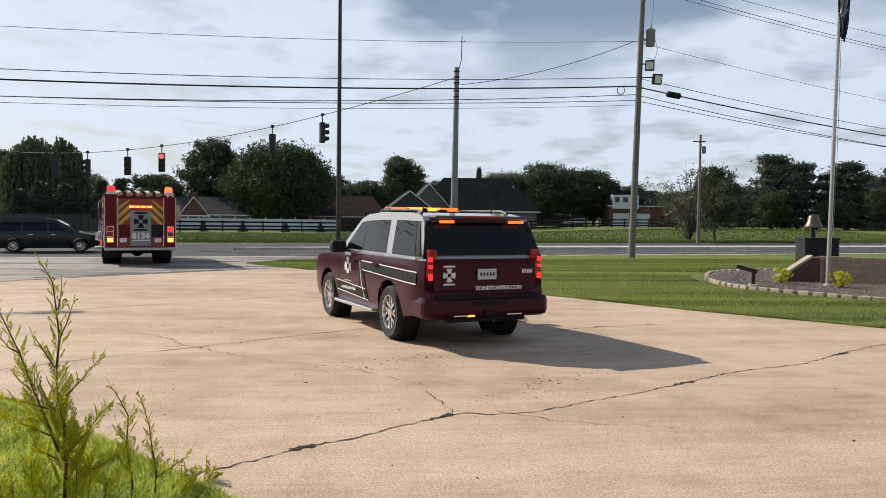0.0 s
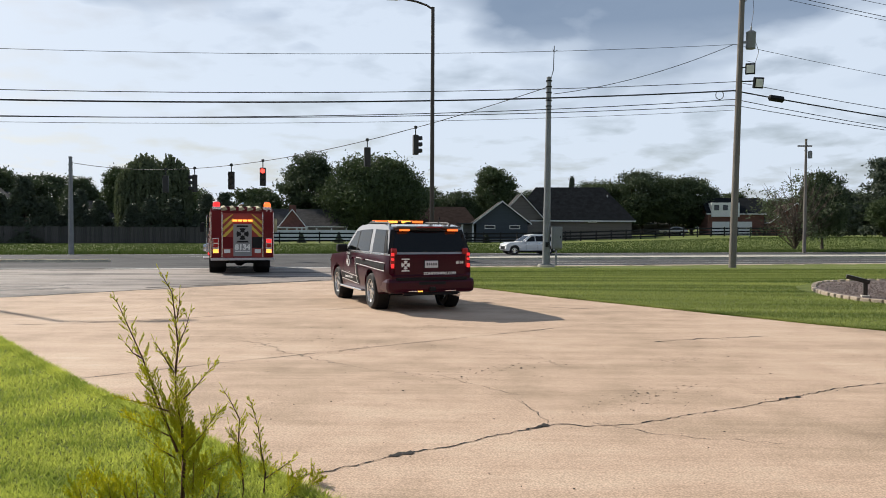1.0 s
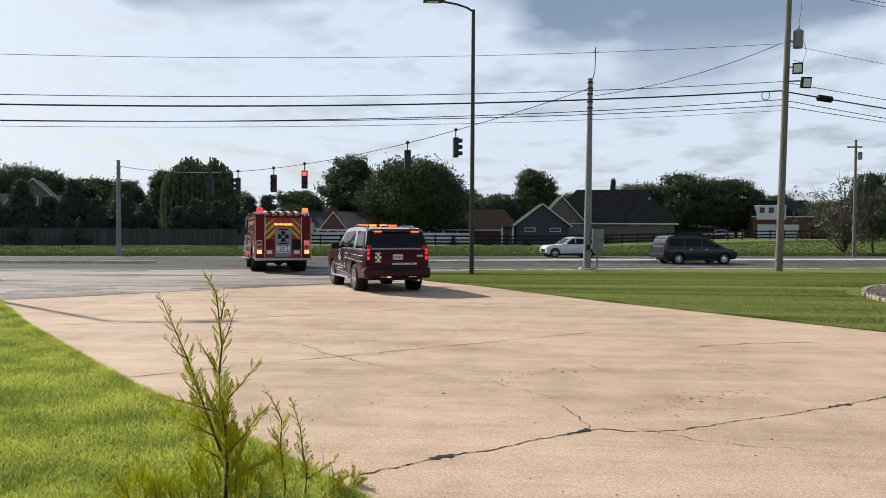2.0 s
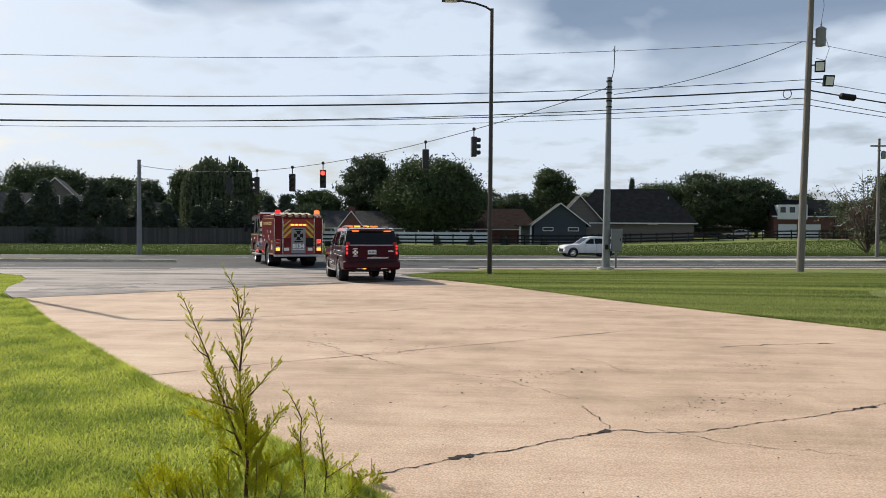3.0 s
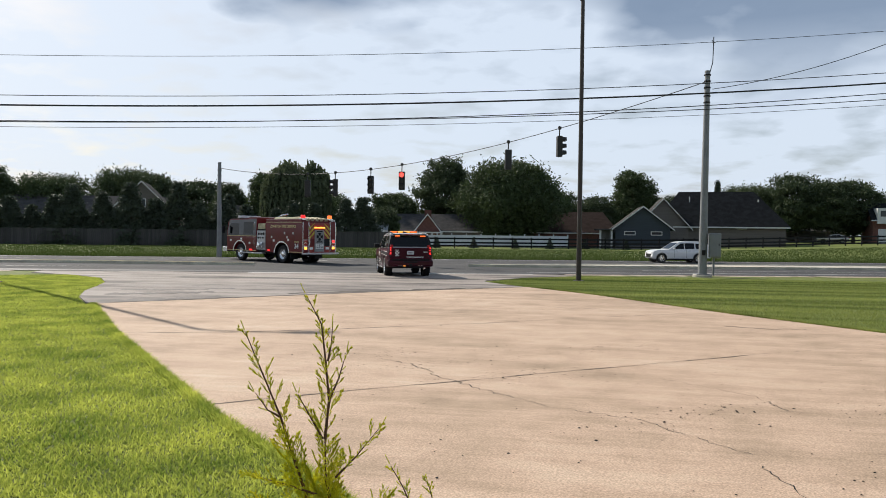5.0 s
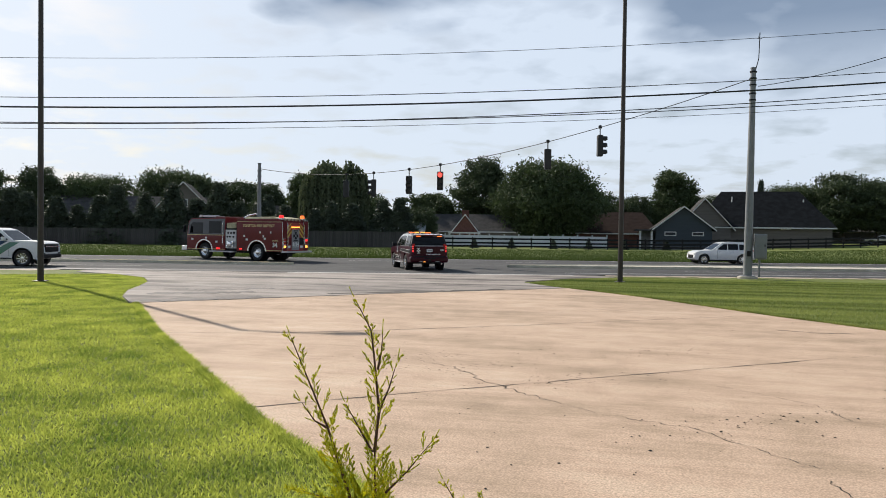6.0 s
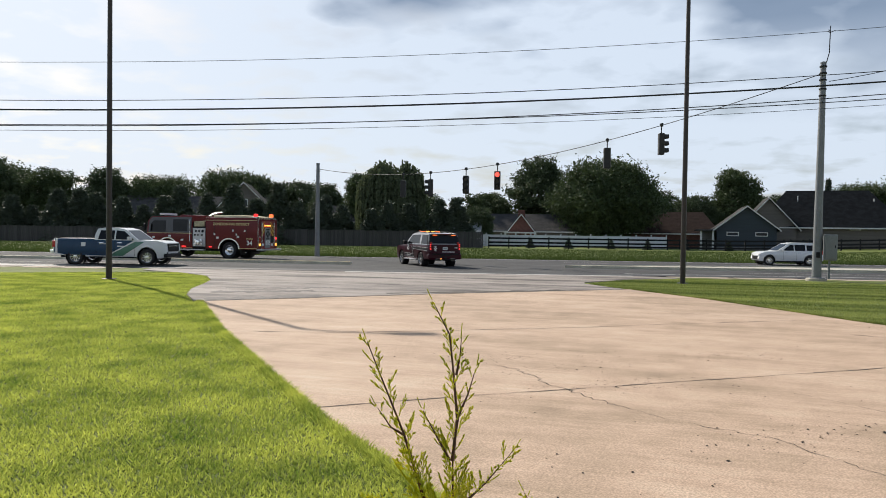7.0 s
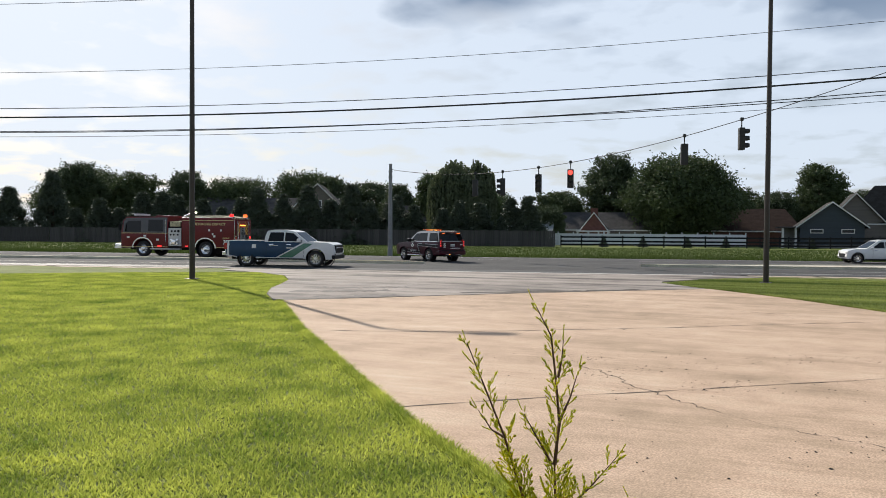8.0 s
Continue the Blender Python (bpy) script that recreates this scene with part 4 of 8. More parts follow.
def gable_house(x, y, turn, w, d, eave, ridge, wall_mat, roof_mat, label, along=True, over=0.4, windows=(), foundation=None, hip=0.0):
    """A house with its front face towards local -y; the ridge runs along x, or along y with the gable in front. hip: how far the ridge ends are drawn in."""
    root = tagged(new("house"), label, "house", "houses across the road")
    root.matrix_basis = pose(x, y, ground_z(x, y) - 0.1, 0, 0, turn)
    hw, hd = w / 2, d / 2
    bm = bmesh.new()
    if along:
        pts = [(-hd, 0), (hd, 0), (hd, eave), (0, ridge - 0.12) if not hip else (0, eave), (-hd, eave)]
        a = [bm.verts.new((-hw, py, pz)) for py, pz in pts]
        b = [bm.verts.new((hw, py, pz)) for py, pz in pts]
    else:
        pts = [(-hw, 0), (hw, 0), (hw, eave), (0, ridge - 0.12), (-hw, eave)]
        a = [bm.verts.new((px, -hd, pz)) for px, pz in pts]
        b = [bm.verts.new((px, hd, pz)) for px, pz in pts]
    bm.faces.new(a), bm.faces.new(b[::-1])
    for i in range(5):
        j = (i + 1) % 5
        bm.faces.new((a[j], a[i], b[i], b[j]))
    bmesh.ops.recalc_face_normals(bm, faces=bm.faces)
    part("wall", bm, wall_mat, root)
    if foundation:
        part("foundation", boxed((-hw - 0.05, -hd - 0.06, 0), (hw + 0.05, -hd + 0.02, foundation)), M_STONE, root)
    run, base = (hd, hw) if along else (hw, hd)
    slope = (ridge - eave) / run
    for s in (-1, 1):
        bm = bmesh.new()
        e, rr = run + over, base + over * 0.8
        ez = eave - over * slope
        rb = rr - hip
        quad = [(-rr, s * e, ez), (rr, s * e, ez), (rb, 0, ridge), (-rb, 0, ridge)]
        vs = []
        for qx, qy, qz in quad:
            vs.append(bm.verts.new((qx, qy, qz) if along else (qy, qx, qz)))
        f = bm.faces.new(vs)
        bm.normal_update()
        if f.normal.z < 0:
            f.normal_flip()
        got = bmesh.ops.extrude_face_region(bm, geom=[f])
        for v in got["geom"]:
            if isinstance(v, bmesh.types.BMVert):
                v.co.z += 0.14
        bmesh.ops.recalc_face_normals(bm, faces=bm.faces)
        part("roof", bm, roof_mat, root)
        fa = [(-rr, s * (e + 0.02), ez - 0.08), (rr, s * (e + 0.05), ez + 0.1)]
        lo, hi = [min(fa[0][i], fa[1][i]) for i in range(3)], [max(fa[0][i], fa[1][i]) for i in range(3)]
        if not along:
            lo, hi = [lo[1], lo[0], lo[2]], [hi[1], hi[0], hi[2]]
        part("gutter", boxed(lo, hi), M_TRIM, root)
    if hip:
        for s in (-1, 1):
            e, rr = run + over, base + over * 0.8
            ez = eave - over * slope
            bm = bmesh.new()
            tri = [(s * rr, -e, ez + 0.14), (s * rr, e, ez + 0.14), (s * (rr - hip), 0, ridge + 0.14)]
            low = [(s * rr, -e, ez), (s * rr, e, ez), (s * (rr - hip), 0, ridge)]
            t = [bm.verts.new(q if along else (q[1], q[0], q[2])) for q in tri]
            l = [bm.verts.new(q if along else (q[1], q[0], q[2])) for q in low]
            bm.faces.new(t), bm.faces.new(l)
            bm.faces.new((t[0], t[1], l[1], l[0]))
            bmesh.ops.recalc_face_normals(bm, faces=bm.faces)
            part("roof", bm, roof_mat, root)
    elif not along:
        for s in (-1, 1):                     # white rake boards on the front gable
            bm = bmesh.new()
            e = run + over
            ez = eave - over * slope
            yy = -base - over * 0.8 - 0.03
            v = [bm.verts.new(q) for q in ((s * e, yy, ez - 0.06), (0, yy, ridge - 0.04), (0, yy, ridge + 0.14), (s * e, yy, ez + 0.14))]
            f = bm.faces.new(v)
            g = bmesh.ops.extrude_face_region(bm, geom=[f])
            for q in g["geom"]:
                if isinstance(q, bmesh.types.BMVert):
                    q.co.y -= 0.03
            part("rake_board", bm, M_TRIM, root)
    for wx, wz, ww, wh in windows:
        fr = part("window", boxed((wx - ww / 2 - 0.1, -hd - 0.06, wz - wh / 2 - 0.1), (wx + ww / 2 + 0.1, -hd - 0.005, wz + wh / 2 + 0.1), 0.01), M_TRIM, root)
        part("pane", boxed((wx - ww / 2, -hd - 0.075, wz - wh / 2), (wx + ww / 2, -hd - 0.062, wz + wh / 2)), M_PANE, fr)
        if ww > 0.7 and wh > 0.7:
            part("mullion", boxed((wx - 0.03, -hd - 0.085, wz - wh / 2), (wx + 0.03, -hd - 0.074, wz + wh / 2)), M_TRIM, fr)
    return root


blue = gable_house(6.3, 113.0, 2, 7.2, 7.0, 3.0, 5.75, M_SIDING_BLUE, M_SHINGLE_GREY, "dark slate-blue garage with a white-edged gable and two small windows", along=False, over=0.5,
                   windows=((-1.7, 2.2, 1.3, 0.35), (1.8, 2.2, 1.3, 0.35)), foundation=0.5)
for px in (-5.6, -4.1):
    part("porch_post", boxed((px - 0.12, -3.6, 0), (px + 0.12, -3.36, 2.6), 0.01), M_TRIM, blue)
part("porch_roof", boxed((-6.2, -3.9, 2.55), (-3.7, 2.5, 2.75), 0.02, None), M_SHINGLE_GREY, blue)
part("porch_wall", boxed((-5.6, -1.0, 0), (-3.75, -0.85, 2.55)), M_SIDING_GREY, blue)
big_house = gable_house(17.6, 122.0, -4, 17.5, 12.0, 3.3, 8.0, M_SIDING_TAN, M_SHINGLE, "large tan house with a tall dark shingle roof", over=0.6, hip=4.0,
                        windows=((3.0, 2.9, 1.1, 0.4), (-5.5, 1.7, 0.9, 1.4)))
for vx, vz in ((-3.8, 6.4), (4.0, 5.6), (5.6, 6.0)):
    part("vent_pipe", rodded((vx, -2.0, vz - 0.8), (vx, -2.0, vz + 0.9), 0.07), M_TRIM, big_house)
gb = gable_house(9.5, 118.5, 2, 7.0, 5.5, 3.2, 7.0, M_SIDING_TAN, M_SHINGLE_GREY, "grey-roofed gabled wing of a tan house", along=False, over=0.5)
gable_house(-6.0, 128.0, 5, 18.0, 11.0, 2.4, 5.4, M_BRICK_FAR, M_SHINGLE_BROWN, "low brick house with a brown shingle roof", over=0.5, hip=2.0)
ch = gable_house(-25.0, 119.0, 10, 15.5, 9.0, 2.4, 4.7, M_SIDING_TAN, M_SHINGLE_GREY, "low grey-roofed house with a white porch", over=0.5, windows=((-6.0, 1.4, 1.4, 1.0),))
bk = gable_house(-24.0, 113.6, 10, 3.9, 2.2, 2.1, 4.6, M_BRICK_FAR, M_SHINGLE_GREY, "red-brick chimney gable with white trim", along=False, over=0.25)
part("chimney", boxed((-0.5, 0.2, 3.2), (0.5, 0.9, 5.3), 0.02), M_BRICK_FAR, bk)
part("porch_roof", boxed((-2.4, -3.0, 1.9), (2.2, -1.1, 2.1), 0.02), M_TRIM, bk)
for px in (-2.2, -0.7, 0.7, 2.0):
    part("porch_post", boxed((px - 0.1, -2.9, 0), (px + 0.1, -2.7, 1.9)), M_TRIM, bk)
shed = gable_house(-31.2, 107.0, 10, 5.4, 4.0, 2.3, 3.3, M_SIDING_GREY, M_METAL_ROOF, "small shed with a ribbed pale metal roof", over=0.35)
for i in range(13):
    part("roof_rib", boxed((-2.9 + i * 0.47, -2.3, 0), (-2.84 + i * 0.47, 0, 0.04), 0, Matrix.Translation((0, 0, 3.47)) @ pose(0, 0, 0, math.degrees(math.atan2(1.0, 2.0)))), M_METAL_ROOF, shed)
left_house = gable_house(-80.0, 118.0, 25, 26.0, 12.0, 4.0, 7.3, M_SIDING_TAN, M_SHINGLE_GREY, "wide low house with a grey roof behind conifers", over=0.5)
gable_house(-66.0, 108.0, 25, 8.5, 10.0, 4.6, 8.8, M_SIDING_TAN, M_SHINGLE_GREY, "beige gabled house end rising behind conifers", along=False, over=0.5, windows=((0, 5.8, 1.0, 1.0),))
gable_house(-50.0, 112.0, 20, 9.0, 8.0, 3.4, 5.6, M_SIDING_GREY, M_SHINGLE_GREY, "small grey-roofed house between trees", over=0.4)
wh = gable_house(47.5, 136.0, -8, 9.0, 9.0, 3.9, 6.4, M_BRICK_FAR, M_SHINGLE, "brick house with a white dormer and white garage doors", over=0.4)
dm = part("dormer", boxed((-4.0, -5.0, 3.2), (0.5, -1.0, 5.6), 0.02), M_TRIM, wh)
for wx in (-3.2, -1.8, -0.4):
    part("pane", boxed((wx - 0.4, -5.03, 4.3), (wx + 0.4, -5.005, 5.2)), M_PANE, dm)
for wx in (-2.4, 1.2):
    gd = part("garage_door", boxed((wx - 1.4, -4.56, 0.1), (wx + 1.4, -4.505, 2.4), 0.01), M_TRIM, wh)
gable_house(56.0, 132.0, -8, 7.5, 8.0, 2.5, 5.4, M_BRICK_FAR, M_SHINGLE_BROWN, "brick garage wing with a brown roof and a pale door", along=False, over=0.4, windows=((0, 1.2, 2.6, 1.8),))
gable_house(36.0, 150.0, -8, 14.0, 8.0, 2.0, 3.2, M_SIDING_GREY, M_SHINGLE_GREY, "low far outbuilding with a grey roof", over=0.4)
gable_house(92.0, 128.0, -25, 12.0, 9.0, 2.6, 4.6, M_SIDING_GREY, M_SHINGLE_GREY, "low pale house among trees", over=0.4)


# ---- trees ----


def crown_mesh(name, seed, h, w, lift, shape, clumps, leaves, size, mat):
    """Leaf cards in clumps over an uneven crown. shape: round, tall, cone, pine or spray."""
    rnd = np.random.RandomState(seed)
    d = rnd.normal(size=(clumps, 3))
    d /= np.linalg.norm(d, axis=1)[:, None]
    rad = rnd.uniform(0.22, 1.0, clumps) ** 0.45
    lob = 1 + 0.09 * np.sin(d[:, 0] * 5.1 + seed) + 0.08 * np.sin(d[:, 1] * 6.3 + 2 * seed) + 0.07 * np.sin(d[:, 2] * 7.7 + seed)
    c = d * (rad * lob)[:, None]
    c /= np.abs(c).max(axis=0)
    ch = (h - lift) / 2
    if shape == "cone":
        t = rnd.uniform(0, 1, clumps) ** 1.4
        a = rnd.uniform(0, 2 * np.pi, clumps)
        r = (1 - t) * (0.75 + 0.35 * rnd.rand(clumps)) * (1 + 0.15 * np.sin(a * 3 + seed))
        c = np.stack([r * np.cos(a), r * np.sin(a), t * 2 - 1], 1)
    elif shape == "pine":
        t = rnd.uniform(0, 1, clumps)
        t = np.floor(t * 7) / 7 + rnd.uniform(0, 0.05, clumps)
        a = rnd.uniform(0, 2 * np.pi, clumps)
        r = (1.05 - t) ** 0.6 * rnd.uniform(0.25, 1.1, clumps) * (1 + 0.3 * np.sin(a * 2 + t * 9 + seed))
        c = np.stack([r * np.cos(a), r * np.sin(a), t * 2 - 1], 1)
    c[:, 2] = np.where(c[:, 2] < -0.55, -0.55 + (c[:, 2] + 0.55) * 0.5, c[:, 2]) if shape in ("round", "tall") else c[:, 2]
    c = c * np.array([w / 2, w / 2, ch]) + np.array([0, 0, lift + ch])
    rc = w * (0.105 if shape in ("cone", "pine") else 0.088)
    c[:, 2] = np.minimum(c[:, 2], h - rc * 0.55)
    p = np.repeat(c, leaves, 0) + rnd.normal(size=(clumps * leaves, 3)) * rc * np.array([1, 1, 0.75]) * 0.46
    n = len(p)
    s = size * rnd.uniform(0.55, 1.3, n)
    q = rnd.normal(size=(n, 3))
    q /= np.linalg.norm(q, axis=1)[:, None]
    k = np.cross(q, rnd.normal(size=(n, 3)))
    k /= np.linalg.norm(k, axis=1)[:, None]
    b = np.cross(q, k) * 0.6
    v = np.stack([p - k * s[:, None], p + b * s[:, None] * 0.7, p + k * s[:, None], p - b * s[:, None] * 0.7], 1).reshape(-1, 3)
    me = bpy.data.meshes.new(name)
    me.from_pydata(v.tolist(), [], np.arange(4 * n).reshape(-1, 4).tolist())
    me.materials.append(mat)
    return me, c


def trunk_bm(rnd, h, r, centres, lean=0.03):
    """A tapered trunk with limbs out to some clumps."""
    top = h * 0.75
    pts = [(rnd.uniform(-lean, lean) * h * t, rnd.uniform(-lean, lean) * h * t, top * t) for t in (0, 0.15, 0.35, 0.6, 0.85, 1.0)]
    bm = tube(pts, [r * 1.35, r, r * 0.85, r * 0.6, r * 0.35, r * 0.15], 8)
    for i in range(9):
        c = Vector(centres[rnd.randrange(len(centres))].tolist())
        z = min(max(0.25 * top, c.z - 0.35 * (Vector((c.x, c.y)).length) - 0.4), top * 0.9)
        a = Vector((0, 0, z))
        mid = a.lerp(c, 0.5) + Vector((0, 0, 0.1 * h * 0.3))
        t2 = tube([a, mid, c], [r * 0.4, r * 0.25, r * 0.08], 5)
        tmp = bpy.data.meshes.new("limb")
        t2.to_mesh(tmp)
        t2.free()
        bm.from_mesh(tmp)
        bpy.data.meshes.remove(tmp)
    return bm


def tree(seed, h, w, lift, shape, clumps, leaves, size, mat, label, category="tree"):
    root = tagged(new("tree"), label, category, "trees beyond the road")
    me, c = crown_mesh("crown", seed, h, w, lift, shape, clumps, leaves, size, mat)
    o = new("crown", me)
    o.parent = root
    part("trunk", trunk_bm(random.Random(seed), h, h * 0.022 + 0.04, c), M_BARK, root, smooth=50)
    return root


def plant_tree(proto, x, y, s=1.0, sz=None, turn=0.0, label=""):
    o = copy_thing(proto, pose(x, y, ground_z(x, y) - 0.1, 0, 0, turn))
    o.scale = (s, s, sz or s)
    if label:
        tagged(o, label)
    return o


def put(o, x, y, turn=0.0):
    o.matrix_basis = pose(x, y, ground_z(x, y) - 0.1, 0, 0, turn)
    return o


t_tall = put(tree(1, 14.3, 10.4, 1.8, "tall", 640, 52, 0.23, M_LEAF, "tall dark green broadleaf tree with a dense crown"), -23.7, 126)
t_wide = put(tree(2, 12.9, 17.8, 0.6, "round", 980, 56, 0.25, M_LEAF_WARM, "very wide dark green tree with a rounded crown"), -12.4, 119)
t_mid = put(tree(3, 13.6, 9.4, 2.0, "round", 560, 48, 0.23, M_LEAF_WARM, "round green broadleaf tree behind the houses"), 7.0, 146)
t_loose = put(tree(4, 11.5, 11.2, 1.0, "round", 520, 44, 0.25, M_LEAF, "loose-crowned dark green tree"), 33.5, 141)
t_cone = put(tree(5, 6.6, 4.3, 0.1, "cone", 420, 44, 0.15, M_CONIFER, "dark dense conifer behind the board fence"), -47.0, 96.4)
t_pine = put(tree(6, 12.3, 10.0, 0.8, "pine", 460, 34, 0.26, M_CONIFER, "dark green pine with layered boughs"), 64.5, 118)


def willow():
    root = tagged(new("willow_tree"), "tall willow with hanging feathery branches", "tree", "trees beyond the road")
    rnd = np.random.RandomState(8)
    V, c = [], []
    for _ in range(1150):
        a, r = rnd.uniform(0, 2 * np.pi), rnd.uniform(0.1, 1) ** 0.5
        x, y = 4.7 * r * np.cos(a), 4.2 * r * np.sin(a)
        top = 11.4 - 3.0 * r * r + 0.9 * np.sin(a * 3 + 1) * r + rnd.uniform(-0.9, 0.5)
        c.append((x, y, top))
        length = rnd.uniform(2.5, 7.0)
        k = int(length / 0.22)
        z = top - np.arange(k) * 0.22
        n = len(z)
        dx, dy = np.cumsum(rnd.normal(0, 0.03, n)) + 0.05 * np.arange(n) * np.cos(a) * 0.2, np.cumsum(rnd.normal(0, 0.03, n))
        t = rnd.uniform(0, np.pi, n)
        w = 0.16
        ox, oy = w * np.cos(t), w * np.sin(t)
        for i in range(n):
            px, py = x + dx[i], y + dy[i]
            V += [(px - ox[i], py - oy[i], z[i]), (px, py, z[i] + 0.12), (px + ox[i], py + oy[i], z[i] - 0.05), (px, py, z[i] - 0.26)]
    me = bpy.data.meshes.new("crown")
    me.from_pydata([tuple(map(float, v)) for v in V], [], np.arange(len(V)).reshape(-1, 4).tolist())
    me.materials.append(M_WILLOW)
    o = new("crown", me)
    o.parent = root
    part("trunk", trunk_bm(random.Random(8), 11.5, 0.4, np.array(c)), M_BARK, root, smooth=50)
    put(root, -40.2, 102.5)


willow()
plant_tree(t_wide, -40.5, 106.5, 0.62, 0.66, 50)
rnd = random.Random(21)
# the row of conifers behind the board fence
for i in range(22):
    u = -2.5 - i * 2.9 + rnd.uniform(-0.6, 0.6)
    x, y = un(u, 99.6 + rnd.uniform(-0.5, 1.2))
    s = rnd.uniform(0.78, 1.12)
    plant_tree(t_cone, x, y, s * 1.25, s * rnd.uniform(0.82, 1.08), rnd.uniform(0, 360))
for i in range(9):
    u = -70 - i * 4.2
    x, y = un(u, 99 + rnd.uniform(-2, 6))
    plant_tree(t_cone, x, y, 1.5, 1.2 + rnd.uniform(-0.2, 0.3), rnd.uniform(0, 360))
T, W, M, L, C, P = t_tall, t_wide, t_mid, t_loose, t_cone, t_pine
for proto, x, y, s, sz in ((M, -31.5, 122, 0.95, 0.62), (L, -29, 108, 0.42, 0.48), (M, -6, 136, 0.75, 0.7), (L, 0, 140, 0.7, 0.75), (M, 3.0, 142, 0.6, 0.5), (T, 14, 152, 0.8, 0.62), (C, 21.5, 146, 0.75, 1.65),
                           (W, 27, 146, 0.75, 0.78), (L, 42, 140, 0.95, 0.9), (T, 37.5, 138, 0.9, 0.72), (M, 56, 160, 0.9, 0.65), (W, 69, 170, 0.9, 0.6),
                           (L, 36.0, 77.0, 0.40, 0.68), (P, 77.0, 118, 1.25, 0.92), (P, 88, 121, 1.2, 0.9), (P, 70.5, 121, 1.1, 0.92), (P, 58.5, 120, 0.6, 0.62), (M, 62, 113, 0.62, 0.45), (L, 71, 112, 0.55, 0.42),
                           (M, 79, 112, 0.6, 0.5), (W, 95, 120, 0.8, 0.75), (L, 105, 122, 1.1, 1.0), (W, 110, 160, 1.2, 0.9), (W, 48, 178, 1.2, 0.65),
                           (M, -48.5, 112, 0.75, 0.80), (T, -55.8, 115, 0.62, 0.66), (L, -76, 128, 1.0, 1.02), (W, -90, 118, 0.8, 0.85), (T, -96, 112, 0.9, 0.85), (W, -84, 132, 0.9, 1.0), (M, -100, 104, 1.0, 0.85),
                           (L, -70, 134, 1.1, 0.95), (T, -106, 98, 1.0, 0.9), (W, -118, 110, 1.1, 1.0), (W, -18, 165, 1.2, 0.7), (W, 5, 172, 1.4, 0.65), (L, 20, 165, 1.1, 0.8), (W, 85, 175, 1.4, 0.75),
                           (M, -38, 150, 1.0, 0.7), (W, -55, 150, 1.0, 0.75), (L, -10, 152, 1.0, 0.8), (M, -45, 120, 0.8, 0.7)):
    plant_tree(proto, x, y, s, sz, rnd.uniform(0, 360))


def bare_shrub(x, y):
    root = tagged(new("tree"), "half-bare shrubby tree with thin grey branches", "tree", "trees beyond the road")
    r = random.Random(4)
    bm = bmesh.new()
    for i in range(70):
        a, sp, h = r.uniform(0, 6.28), r.uniform(0.4, 3.3), r.uniform(3.5, 7.4)
        e = Vector((sp * math.cos(a), sp * math.sin(a), h - sp * 0.6))
        t2 = tube([(0, 0, r.uniform(0.2, 2.0)), e * 0.55 + Vector((0, 0, 0.5)), e], [0.05, 0.03, 0.008], 4)
        for k in range(4):
            q = e * r.uniform(0.5, 0.95)
            rod(t2, q, q + Vector((r.uniform(-0.7, 0.7), r.uniform(-0.7, 0.7), r.uniform(0.3, 1.0))), 0.02, 0.005, 4)
        tmp = bpy.data.meshes.new("limb")
        t2.to_mesh(tmp)
        t2.free()
        bm.from_mesh(tmp)
        bpy.data.meshes.remove(tmp)
    part("branchwork", bm, M_BARK, root)
    me, _ = crown_mesh("crown", 31, 6.4, 6.5, 0.5, "round", 70, 22, 0.12, M_WILLOW)
    o = new("crown", me)
    o.parent = root
    put(root, x, y)
    root.scale = (1.25, 1.25, 1.15)


bare_shrub(31.2, 72.0)
def saplings():
    for i, u in enumerate((6.5, 11.2, 16.5, 21.0, 25.6, 31.0)):
        x, y = un(u, 100)
        s = plant_tree(t_cone, x, y, 0.26, 0.21, i * 50, "small dark young conifer by the horse fence")


saplings()

# ---- planted bed with flagpole, bell and brick wall ----


